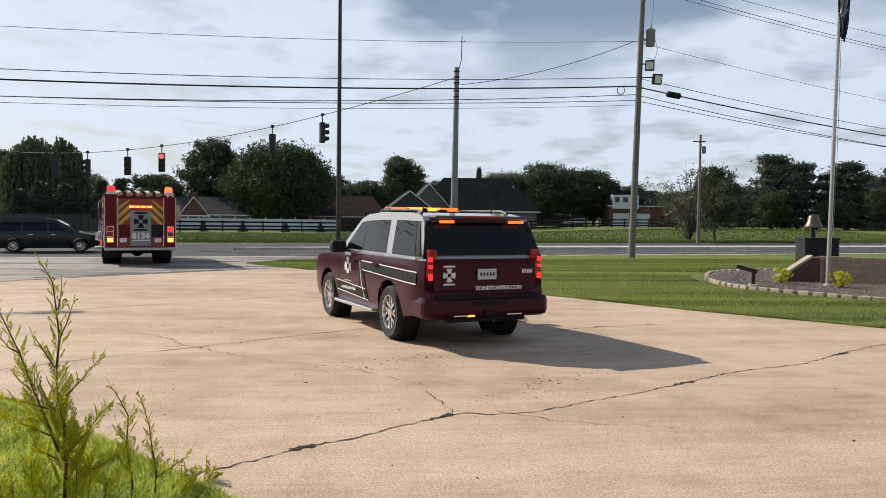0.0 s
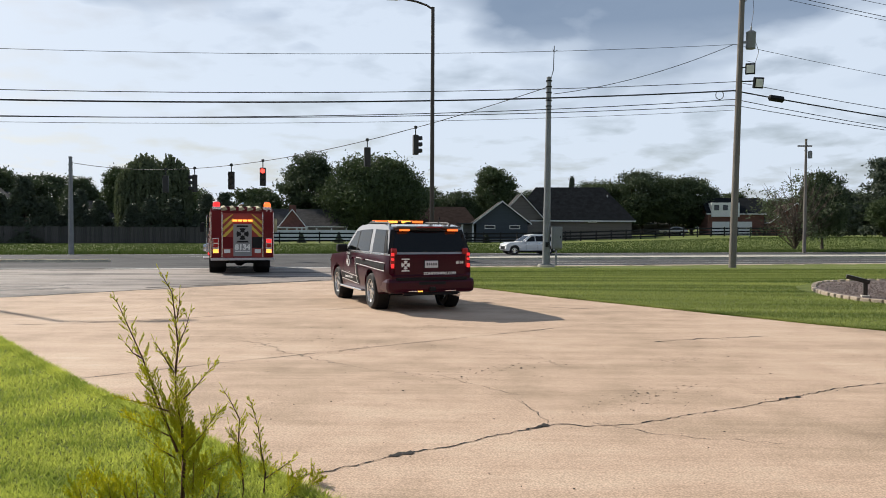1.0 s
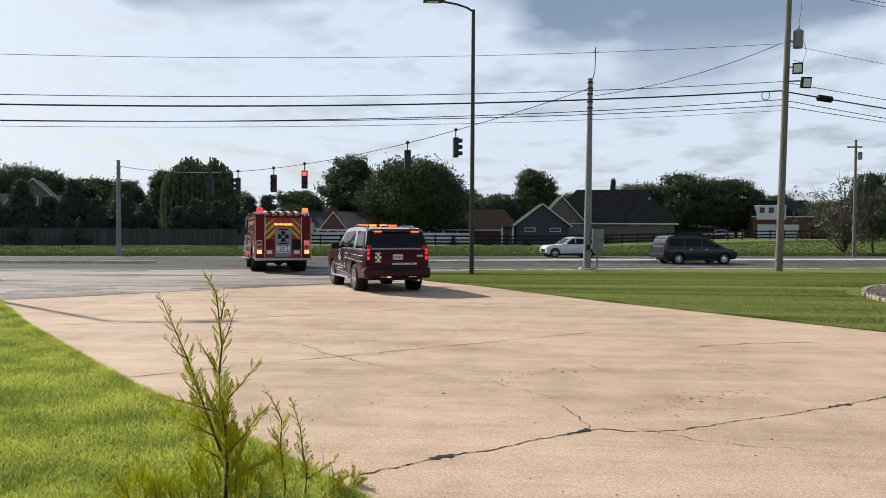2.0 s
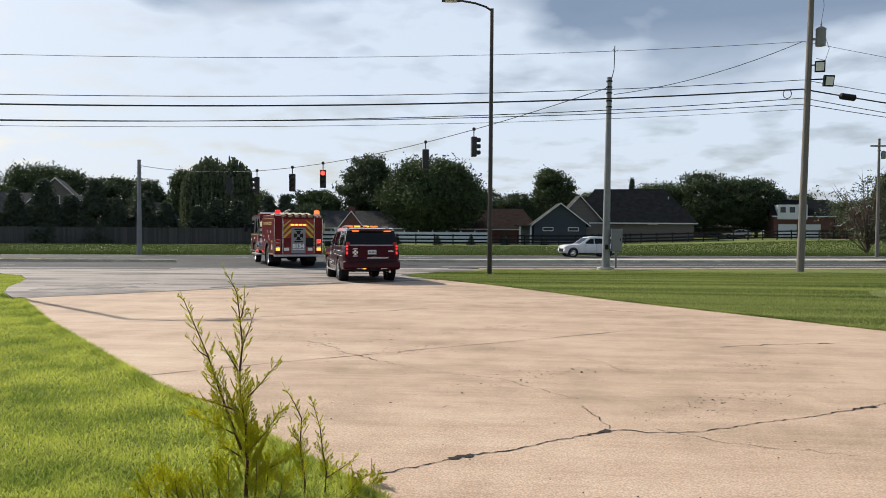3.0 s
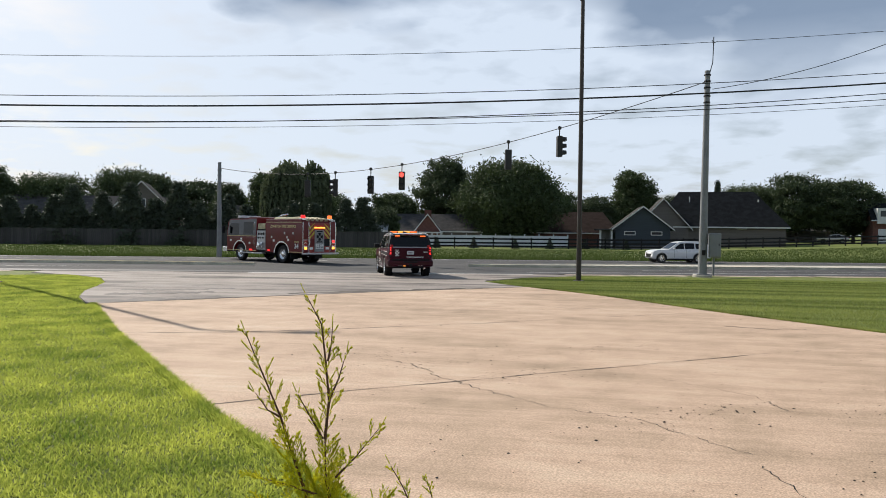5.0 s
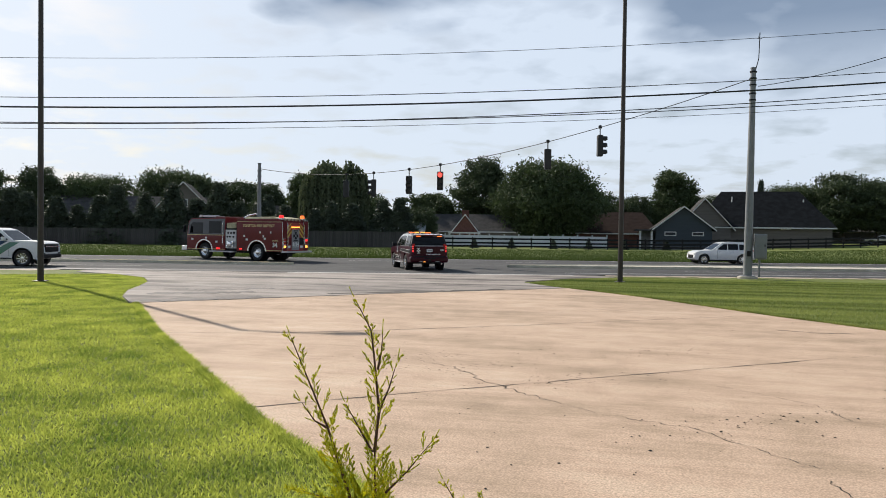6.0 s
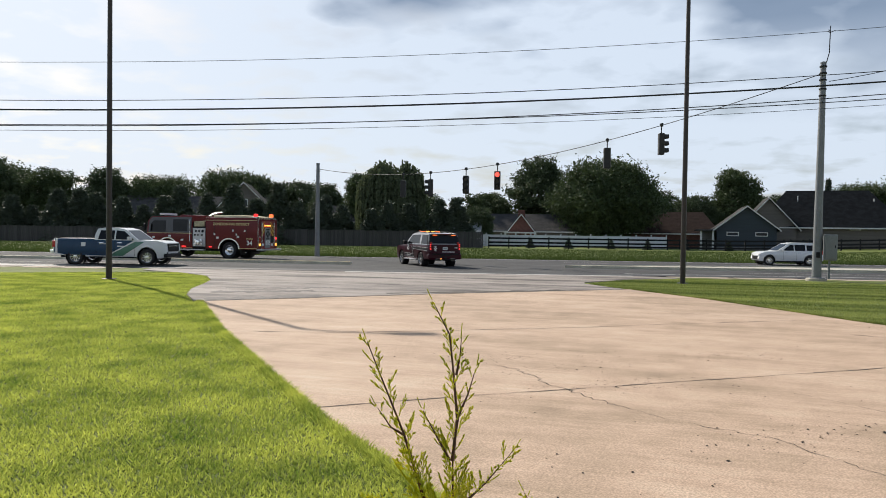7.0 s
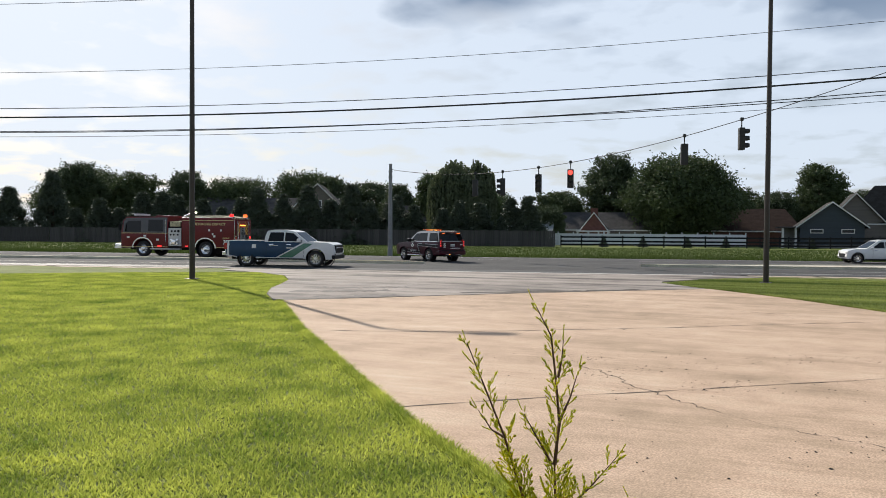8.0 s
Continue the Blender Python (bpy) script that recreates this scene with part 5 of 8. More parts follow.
def bed():
    inner = [(11.05, 23.7), (10.5, 21.6), (10.5, 20.1), (10.9, 19.2), (11.5, 18.2), (12.1, 17.3), (13.2, 16.4), (15.5, 15.6), (18.5, 16.2), (20.0, 19.5), (19.5, 24.0), (17.5, 27.3), (15.0, 27.6), (12.6, 26.4)]
    sheet("planting_bed", inner, 0.05, M_MULCH, "bed of brown gravel edged with stone on the lawn", cell=0.8)
    edge = tagged(new("bed_edging"), "row of tan edging stones round the gravel bed", "edging")
    pts = []
    n = len(inner)
    for i in range(n):                          # closed smooth outline
        p0, p1, p2, p3 = (Vector(inner[(i + k) % n]) for k in (-1, 0, 1, 2))
        for k in range(12):
            t = k / 12
            pts.append(0.5 * ((2 * p1) + (p2 - p0) * t + (2 * p0 - 5 * p1 + 4 * p2 - p3) * t * t + (3 * p1 - p0 - 3 * p2 + p3) * t ** 3))
    me, acc, last = None, 0.0, pts[0]
    for p in pts[1:] + pts[:1]:
        acc += (p - last).length
        if acc > 0.3:
            acc = 0
            d = p - last
            m = pose(p.x, p.y, ground_z(p.x, p.y), 0, 0, math.degrees(math.atan2(d.y, d.x)))
            if me is None:
                o = part("edging_stone", boxed((-0.14, -0.07, -0.02), (0.14, 0.07, 0.10), 0.02), M_EDGING, edge)
                me, o.matrix_basis = o.data, m
            else:
                share("edging_stone", me, m, edge)
        last = p
    gr = bmesh.new()
    r = random.Random(3)
    V, F = [], []
    for _ in range(7000):
        x, y = r.uniform(10.5, 19), r.uniform(16.3, 27)
        if (x - 14.9) ** 2 / 17 + (y - 21.6) ** 2 / 29 > 0.92:
            continue
        k, s = len(V), r.uniform(0.012, 0.032)
        z = ground_z(x, y) + 0.055
        V += [(x - s, y - s * r.uniform(0.4, 1), z), (x + s * r.uniform(0.5, 1), y - s, z), (x + s, y + s, z), (x - s, y + s * r.uniform(0.5, 1), z), (x + r.uniform(-0.3, 0.3) * s, y, z + s * 0.9)]
        F += [(k, k + 1, k + 4), (k + 1, k + 2, k + 4), (k + 2, k + 3, k + 4), (k + 3, k, k + 4)]
    gr.free()
    tagged(raw("gravel", V, F, M_MULCH), "loose brown and grey gravel in the bed", "gravel", kind="stuff")


bed()


def brick_wall():
    root = tagged(new("brick_wall"), "low tan brick sign wall with a sloping end", "brick wall")
    a, b = Vector((14.0, 22.3)), Vector((19.6, 17.8))
    d = (b - a)
    L = d.length
    ang = math.degrees(math.atan2(d.y, d.x))
    root.matrix_basis = pose(a.x, a.y, ground_z(a.x, a.y) + 0.03, 0, 0, ang)
    part("mortar_core", boxed((0.02, -0.1, 0), (L, 0.1, 0.70)), M_MORTAR, root)
    brick = None
    for row in range(9):
        x = 0.0 if row % 2 else -0.1
        while x < L - 0.2:
            m = pose(max(x, 0) + 0.1, -0.06, row * 0.076 + 0.038)
            if brick is None:
                brick = part("brick", boxed((-0.097, -0.05, -0.033), (0.097, 0.05, 0.033), 0.004), M_BRICK, root)
                brick.matrix_basis = m
            else:
                share("brick", brick.data, m, root)
            x += 0.204
    cap = None
    for i in range(int(L / 0.076)):
        m = pose(i * 0.076 + 0.038, 0, 0.745)
        if cap is None:
            cap = part("cap_brick", boxed((-0.033, -0.13, -0.05), (0.033, 0.13, 0.05), 0.004), M_BRICK, root)
            cap.matrix_basis = m
        else:
            share("cap_brick", cap.data, m, root)
    wing = tagged(new("brick_wall"), "sloping brick wing wall with shade put into its dark colour and a pale stone cap", "brick wall")
    wing.matrix_basis = pose(14.0, 22.3, ground_z(14, 22.3) + 0.03, 0, 0, 180)
    bm = bmesh.new()
    pr = [(0, 0), (1.35, 0), (1.35, 0.08), (0.35, 0.72), (0, 0.78)]
    f = bm.faces.new([bm.verts.new((px, -0.1, pz)) for px, pz in pr])
    g = bmesh.ops.extrude_face_region(bm, geom=[f])
    for v in g["geom"]:
        if isinstance(v, bmesh.types.BMVert):
            v.co.y += 0.2
    bmesh.ops.recalc_face_normals(bm, faces=bm.faces)
    # shade on the wing is put into this darker brick colour
    part("wall_body", bm, material("shaded_brown_brick", (0.15, 0.085, 0.06), 0.9, vary=0.3, scale=8, fine=30), wing)
    part("cap_stone", boxed((-0.02, -0.15, 0), (1.3, 0.15, 0.07), 0.01, pose(0.3, 0, 0.76, 0, math.degrees(math.atan2(0.66, 1.05)))), M_EDGING, wing)


brick_wall()


def bell_pillar():
    root = tagged(new("bell_pillar"), "square black block pillar with courses, carrying a bell", "pillar")
    root.matrix_basis = pose(16.75, 27.0, ground_z(16.75, 27.0) + 0.03, 0, 0, -14)
    part("core", boxed((-0.55, -0.55, 0), (0.55, 0.55, 1.2)), M_BLACK_BRICK, root)
    blk = None
    for row in range(12):
        for i in range(3):
            for side in range(4):
                m = pose(0, 0, 0, 0, 0, 90 * side) @ pose(-0.38 + i * 0.38, -0.56, row * 0.1 + 0.05)
                if blk is None:
                    blk = part("block", boxed((-0.184, -0.03, -0.045), (0.184, 0.03, 0.045), 0.006), M_BLACK_BRICK, root)
                    blk.matrix_basis = m
                else:
                    share("block", blk.data, m, root)
    part("cap", boxed((-0.62, -0.62, 1.2), (0.62, 0.62, 1.27), 0.015), M_BLACK_BRICK, root)
    bell = tagged(new("bell"), "old bronze bell on a short black post", "bell")
    bell.matrix_basis = root.matrix_basis @ pose(-0.15, 0, 1.27)
    part("post", rodded((0, 0, 0), (0, 0, 0.45), 0.09, 0.06), M_BLACK, bell)
    part("body", lathe([(0.33, 0.36), (0.34, 0.38), (0.29, 0.44), (0.22, 0.58), (0.19, 0.74), (0.15, 0.82), (0.06, 0.86), (0.0, 0.87)], 24), M_BELL, bell, smooth=50)
    part("yoke", boxed((-0.22, -0.04, 0.86), (0.22, 0.04, 0.93), 0.01), M_BLACK, bell)


bell_pillar()


def flagpole():
    root = tagged(new("flagpole"), "white metal flagpole in the gravel bed", "flagpole")
    root.matrix_basis = pose(13.3, 20.75, ground_z(13.3, 20.75) + 0.03, 0, 0.6, 0)
    part("pole", rodded((0, 0, 0), (0, 0, 10.5), 0.062, 0.045, 14), M_SILVER, root, smooth=40)
    part("collar", lathe([(0.065, 0), (0.14, 0), (0.13, 0.04), (0.07, 0.09)], 16), M_SILVER, root)
    part("rope", tube([(0.085, -0.02, 1.4), (0.10, -0.03, 4), (0.075, -0.02, 7.4)], 0.008, 5), M_TRIM, root)
    flag = tagged(new("flag"), "dark blue flag hanging limp from the pole", "flag")
    flag.matrix_basis = root.matrix_basis @ pose(0, 0, 0)
    for name, mat, ph, x0 in (("flag_cloth", M_FLAG, 0.0, 0.06), ("pale_fold", M_FLAG_LIGHT, 1.4, 0.03)):
        bm = bmesh.new()
        rows = []
        for i in range(26):
            t = i / 25
            z = 9.2 - t * 2.15 * (1 if name == "flag_cloth" else 0.72)
            ring = []
            for k in range(13):
                s = k / 12
                wd = (0.10 + 0.20 * math.sin(math.pi * min(1, t * 1.05)) ** 0.8) * (1 if name == "flag_cloth" else 0.8)
                ring.append(bm.verts.new((x0 + (s - 0.35) * wd * 1.3 + 0.03 * math.sin(t * 9 + ph), -0.07 - 0.05 * math.sin(s * 14 + t * 5 + ph) - (0.02 if ph else 0), z - 0.15 * s * t)))
            rows.append(ring)
        for a, b in zip(rows, rows[1:]):
            for k in range(12):
                bm.faces.new((a[k], a[k + 1], b[k + 1], b[k]))
        o = part(name, bm, mat, flag, smooth=70)
        mo = o.modifiers.new("thick", "SOLIDIFY")
        mo.thickness = 0.012


flagpole()


def spot_lamp():
    root = tagged(new("spot_lamp"), "dark bronze floodlight on a stake in the bed", "lamp")
    root.matrix_basis = pose(11.0, 20.6, ground_z(11, 20.6) + 0.05, 0, 0, 70)
    part("base", boxed((-0.14, -0.1, 0), (0.14, 0.1, 0.05), 0.01), M_KERB, root)
    part("stake", boxed((-0.05, -0.05, 0.04), (0.05, 0.05, 0.42), 0.01), M_BRONZE, root)
    h = part("head", boxed((-0.08, -0.1, -0.05), (0.08, 0.48, 0.06), 0.02, pose(0, 0, 0.42, 14)), M_BRONZE, root)
    part("lens", boxed((-0.065, 0.05, 0.062), (0.065, 0.44, 0.07), 0.002, pose(0, 0, 0.42, 14)), M_LAMP_CLEAR, h)


spot_lamp()


def golden_shrub(x, y, s, seed):
    root = tagged(new("shrub"), "small golden-yellow shrub in the gravel bed", "shrub", "golden shrubs in the bed")
    root.matrix_basis = pose(x, y, ground_z(x, y) + 0.03)
    me, _ = crown_mesh("foliage", seed, 0.5 * s, 0.55 * s, 0.03, "round", 60, 16, 0.035, M_GOLD_SHRUB)
    o = new("foliage", me)
    o.parent = root
    bm = bmesh.new()
    r = random.Random(seed)
    for i in range(8):
        rod(bm, (0, 0, 0), (r.uniform(-0.15, 0.15) * s, r.uniform(-0.15, 0.15) * s, 0.35 * s), 0.008, 0.003, 5)
    part("stems", bm, M_TWIG, root)


golden_shrub(12.35, 21.5, 1.0, 41)
golden_shrub(13.3, 20.1, 1.0, 42)
golden_shrub(16.6, 19.2, 0.8, 43)
board_fence()


def station():
    """The plain brick wall of the fire station, unseen behind the camera; added to darken reflections and block sky
    light.
    """
    root = tagged(new("fire_station"), "unseen plain brown brick fire station wall with bay doors, added to darken reflections", "building")
    root.matrix_basis = pose(7.0, -12.0, 0.0, 0, 0, 33)
    part("wall", boxed((-26, -0.4, 0), (26, 0, 6.5)), M_BRICK_FAR, root)
    part("roof", boxed((-26.5, -14, 6.5), (26.5, 0.7, 6.9)), M_SHINGLE, root)
    for k in range(4):
        door = part("bay_door", boxed((-2.0 + k * 5.0, 0.003, 0), (1.9 + k * 5.0, 0.08, 4.2), 0.02), M_MAROON, root)


station()

# ---- vehicles: y ahead, x to the right, the origin on the ground under the rear axle ----


def shell(prof, half, zs, ys):
    """A body from its side outline (y, z): cut at the heights zs and lengths ys, then given the half width half(y, z)."""
    bm = bmesh.new()
    f = bm.faces.new([bm.verts.new((-1, y, z)) for y, z in prof])
    g = bmesh.ops.extrude_face_region(bm, geom=[f])
    for v in g["geom"]:
        if isinstance(v, bmesh.types.BMVert):
            v.co.x = 1
    for vals, no in ((zs, Vector((0, 0, 1))), (ys, Vector((0, 1, 0))), ((0.0,), Vector((1, 0, 0)))):
        for k in vals:
            bmesh.ops.bisect_plane(bm, geom=bm.verts[:] + bm.edges[:] + bm.faces[:], plane_co=no * k, plane_no=no)
    for v in bm.verts:
        v.co.x *= half(v.co.y, v.co.z)
    bmesh.ops.recalc_face_normals(bm, faces=bm.faces)
    return bm


def arch(y0, r, z0, n=9):
    """Points of a wheel arch from front to back."""
    a0 = math.asin(max(-1, min(1, (z0 - ARCH_Z) / r)))
    return [(y0 + r * math.cos(a), ARCH_Z + r * math.sin(a)) for a in [a0 + (math.pi - 2 * a0) * i / n for i in range(n + 1)]]


ARCH_Z = 0.40


def wheel(parent, x, y, r, w, side, style, dual=0.0):
    """A tyre with an alloy rim, spokes and hub; side is -1 on the left."""
    hub = new("wheel")
    hub.parent = parent
    hub.matrix_basis = pose(x, y, r)
    turn = pose(0, 0, 0, 0, 90 * side, 0)
    part("tyre", lathe([(r * 0.62, -w / 2), (r * 0.9, -w / 2), (r * 0.98, -w * 0.36), (r, -w * 0.2), (r, w * 0.2), (r * 0.98, w * 0.36), (r * 0.9, w / 2), (r * 0.62, w / 2 - 0.02), (r * 0.62, -w / 2)], 28, turn), M_RUBBER, hub, smooth=45)
    if style == "steel":
        rim = part("rim", lathe([(r * 0.63, w * 0.40), (r * 0.6, w * 0.30), (r * 0.45, w * 0.1), (r * 0.3, w * 0.12), (r * 0.27, w * 0.42), (r * 0.12, w * 0.5), (0, w * 0.5)], 24, turn), M_CHROME, hub, smooth=45)
        for k in range(10):
            a = 2 * math.pi * k / 10
            part("lug_nut", boxed((-0.02, -0.02, 0), (0.02, 0.02, 0.05), 0, turn @ pose(r * 0.36 * math.cos(a), r * 0.36 * math.sin(a), w * 0.11)), M_CHROME, rim)
        return hub
    rim = part("rim", lathe([(r * 0.64, w * 0.46), (r * 0.61, w * 0.45), (r * 0.58, w * 0.15), (r * 0.58, -w * 0.3)], 28, turn), M_CHROME, hub, smooth=45)
    part("brake_disc", lathe([(r * 0.5, -0.02), (0.0, -0.02)], 20, turn), M_BLACK, rim)
    n = 6 if style == "six" else 10
    for k in range(n):
        bm = bmesh.new()
        for s in ((-0.06, 0.06) if n == 6 else (0.0,)):
            box(bm, (r * 0.1, s * r * 2 - 0.018, w * 0.22), (r * 0.62, s * r * 2 + 0.018, w * 0.36), turn @ pose(0, 0, 0.0, 0, 0, 360 * k / n))
        part("spoke", bm, M_CHROME, rim)
    part("hub_cap", lathe([(r * 0.2, w * 0.2), (r * 0.19, w * 0.4), (r * 0.1, w * 0.42), (0, w * 0.42)], 16, turn), M_CHROME, rim)
    return hub


def panel(name, outline, half, off, thick, side, mat, parent, label=""):
    """A thin piece that follows a body's side: outline in (y, z)."""
    bm = bmesh.new()
    bm.faces.new([bm.verts.new((0, y, z)) for y, z in outline])
    for axis, gap in ((1, 0.3), (2, 0.07)):
        vals = [p[axis - 1] for p in outline]
        k = min(vals) + gap
        no = Vector((0, 1, 0)) if axis == 1 else Vector((0, 0, 1))
        while k < max(vals):
            bmesh.ops.bisect_plane(bm, geom=bm.verts[:] + bm.edges[:] + bm.faces[:], plane_co=no * k, plane_no=no)
            k += gap
    g = bmesh.ops.extrude_face_region(bm, geom=bm.faces[:])
    top = {v for v in g["geom"] if isinstance(v, bmesh.types.BMVert)}
    for v in bm.verts:
        v.co.x = side * (half(v.co.y, v.co.z) + off + (thick if v in top else 0))
    bmesh.ops.recalc_face_normals(bm, faces=bm.faces)
    return part(name, bm, mat, parent, label)


def quad_panel(name, c, thick, mat, parent, label=""):
    """A thin slab from four corners in space."""
    bm = bmesh.new()
    f = bm.faces.new([bm.verts.new(p) for p in c])
    bm.normal_update()
    no = f.normal.copy()
    g = bmesh.ops.extrude_face_region(bm, geom=[f])
    for v in g["geom"]:
        if isinstance(v, bmesh.types.BMVert):
            v.co += no * thick
    bmesh.ops.recalc_face_normals(bm, faces=bm.faces)
    return part(name, bm, mat, parent, label)


def widths(W, belt, roof, belt_k, roof_k, y0, y1, corner=0.35, tuck=0.10):
    """Half width of a car body over (y, z): barrel sides, drawn-in glasshouse, rounded corners in plan."""
    def half(y, z):
        if z <= belt:
            k = 1 - 0.05 * ((z - 0.8) / 0.45) ** 2 if z < 0.8 else 1 - (1 - belt_k) * ((z - 0.8) / (belt - 0.8)) ** 2
        else:
            k = belt_k + (roof_k - belt_k) * ((z - belt) / (roof - belt)) ** 1.15
        e = max(0.0, (y0 + corner - y) / corner, (y - (y1 - corner * 1.6)) / (corner * 1.6))
        return W / 2 * k * (1 - tuck * e * e)
    return half


def text_on_side(words, size, y, z, half, side, mat, parent, name, **kw):
    x = side * (half(y, z) + 0.007)
    m = Matrix.Translation((x, y, z)) @ (pose(0, 0, 0, 90, 0, -90) if side < 0 else pose(0, 0, 0, 90, 0, 90))
    return lettering(words, size, m, mat, parent, name, **kw)


def emblem(parent, m, s, mat):
    """A plain badge: a cross with rounded arms, a ring and two bars below."""
    bm = bmesh.new()
    for k in range(4):
        a = k * math.pi / 2
        v = [bm.verts.new((s * (math.cos(a) * u - math.sin(a) * w), s * (math.sin(a) * u + math.cos(a) * w), 0.0)) for u, w in ((0.12, -0.06), (0.46, -0.26), (0.5, 0.0), (0.46, 0.26), (0.12, 0.06))]
        bm.faces.new(v)
    for k in range(16):
        a0, a1 = k * math.pi / 8, (k + 1) * math.pi / 8
        bm.faces.new([bm.verts.new((s * r * math.cos(a), s * r * math.sin(a), 0.001)) for r, a in ((0.2, a0), (0.28, a0), (0.28, a1), (0.2, a1))])
    for y0 in (-0.72, 0.58):
        bm.faces.new([bm.verts.new((s * x, s * y, 0.0)) for x, y in ((-0.5, y0), (0.5, y0), (0.42, y0 + 0.14), (-0.42, y0 + 0.14))])
    o = part("emblem", bm, mat, parent, "pale crossed badge with bars")
    o.matrix_basis = m
    return o


def bars(parent, m, rows, w, h, mat, name="printed_lines"):
    """Unreadable writing as plain bars."""
    r = random.Random(len(rows) + int(w * 100))
    bm = bmesh.new()
    for i, k in enumerate(rows):
        box(bm, (0, -i * h * 1.7 - h, 0), (w * k, -i * h * 1.7, 0.003))
    o = part(name, bm, mat, parent)
    o.matrix_basis = m
    return o


def chief_suv():
    root = tagged(new("suv"), "maroon fire chief sport utility with silver roof and lit amber lights", "suv")
    W = 2.03
    half = widths(W, 1.22, 1.88, 0.955, 0.80, -1.17, 4.0)
    r = 0.40
    prof = [(-1.10, 0.48), (-1.20, 0.56), (-1.21, 0.78), (-1.13, 0.84), (-1.10, 1.22), (2.15, 1.20), (2.45, 1.19), (3.55, 1.10), (3.88, 0.98), (3.97, 0.72), (3.96, 0.50), (3.80, 0.36)]
    prof += [(3.44, 0.36)] + arch(2.95, 0.49, 0.37) + [(2.44, 0.34), (0.51, 0.34)] + arch(0, 0.49, 0.37) + [(-0.5, 0.40)]
    body = part("body", shell(prof, half, (0.42, 0.55, 0.7, 0.8, 0.9, 1.0, 1.1, 1.17), (-1.1, -1.0, -0.8, -0.5, 0.5, 1.5, 2.4, 3.2, 3.5, 3.75, 3.9)), M_MAROON, root, smooth=32)
    green = [(-1.10, 1.22), (-1.02, 1.45), (-0.90, 1.74), (-0.78, 1.83), (-0.4, 1.88), (0.7, 1.89), (1.35, 1.85), (1.62, 1.77), (2.42, 1.20)]
    roof = part("roof", shell(green, half, (1.35, 1.5, 1.65, 1.75, 1.83), (-0.8, -0.3, 0.6, 1.3, 1.7, 2.1)), M_SILVER, root, "silver roof and pillars", smooth=32)
    quad_panel("hood", [(-0.80, 2.5, 1.20), (0.80, 2.5, 1.20), (0.74, 3.58, 1.115), (-0.74, 3.58, 1.115)], 0.02, M_SILVER, root, "silver hood")
    for s in (-1, 1):
        panel("side_window", [(1.28, 1.27), (2.10, 1.27), (1.55, 1.72), (1.28, 1.74)][::s], half, 0.002, 0.006, s, M_GLASS, root)
        panel("side_window", [(0.22, 1.27), (1.20, 1.27), (1.20, 1.75), (0.32, 1.77)][::s], half, 0.002, 0.006, s, M_GLASS, root)
        panel("side_window", [(-0.86, 1.27), (-0.02, 1.27), (0.06, 1.77), (-0.70, 1.76)][::s], half, 0.002, 0.006, s, M_GLASS, root)
        panel("door_pillar", [(1.20, 1.27), (1.28, 1.27), (1.28, 1.74), (1.20, 1.75)][::s], half, 0.001, 0.006, s, M_BLACK, root)
        panel("quarter_pillar", [(-1.0, 1.27), (-0.88, 1.27), (-0.72, 1.76), (-0.80, 1.76)][::s], half, 0.001, 0.006, s, M_BLACK, root)
        panel("window_seal", [(-0.02, 1.262), (0.2, 1.262), (0.3, 1.78), (0.08, 1.78)][::s], half, 0.001, 0.003, s, M_SILVER, root)
        panel("belt_moulding", [(-0.9, 1.232), (2.15, 1.222), (2.15, 1.245), (-0.9, 1.255)][::s], half, 0.003, 0.012, s, M_CHROME, root)
        panel("black_swoosh", [(-0.98, 0.90), (0.3, 0.97), (1.15, 0.97), (1.22, 1.08), (0.2, 1.06), (-0.98, 1.04)][::s], half, 0.006, 0.003, s, M_BLACK, root, "black wrap stripe with white edges")
        panel("black_swoosh", [(0.88, 0.50), (1.0, 0.50), (1.24, 1.08), (1.12, 1.08)][::s], half, 0.006, 0.003, s, M_BLACK, root)
        panel("black_swoosh", [(0.92, 0.50), (2.42, 0.56), (2.42, 0.70), (0.98, 0.64)][::s], half, 0.006, 0.003, s, M_BLACK, root)
        for k, (a, b) in enumerate((((-0.98, 0.885), (1.12, 0.955)), ((0.90, 0.485), (2.42, 0.545)), ((0.96, 0.655), (2.42, 0.715)), ((-0.98, 1.05), (1.2, 1.095)))):
            panel("white_pinstripe", [a, b, (b[0], b[1] + 0.014), (a[0], a[1] + 0.014)][::s], half, 0.008, 0.002, s, M_LETTER, root)
        panel("white_pinstripe", [(1.02, 0.50), (1.04, 0.50), (1.28, 1.08), (1.26, 1.08)][::s], half, 0.008, 0.002, s, M_LETTER, root)
        text_on_side("ZONETON FIRE", 0.10, 1.8, 0.625, half, s, M_LETTER, root, "lettering", label="white lettering on the door", bold=0.004)
        y, z = 1.85, 0.97
        x = s * (half(y, z) + 0.006)
        emblem(root, Matrix.Translation((x, y, z)) @ (pose(0, 0, 0, 90, 0, -90) if s < 0 else pose(0, 0, 0, 90, 0, 90)), 0.33, M_LETTER)
        for y in (0.42, 1.46):
            panel("door_handle", [(y, 1.06), (y + 0.22, 1.06), (y + 0.22, 1.10), (y, 1.10)][::s], half, 0.012, 0.03, s, M_MAROON, root)
        for y in (0.25, 1.24, 2.30):
            panel("door_seam", [(y, 0.45), (y + 0.012, 0.45), (y + 0.012, 1.2), (y, 1.2)][::s], half, 0.001, 0.002, s, M_BLACK, root)
        mir = part("mirror", boxed((-0.13, -0.09, -0.1), (0.13, 0.09, 0.1), 0.04, pose(s * 1.12, 2.05, 1.30)), M_BLACK, root, "black door mirror")
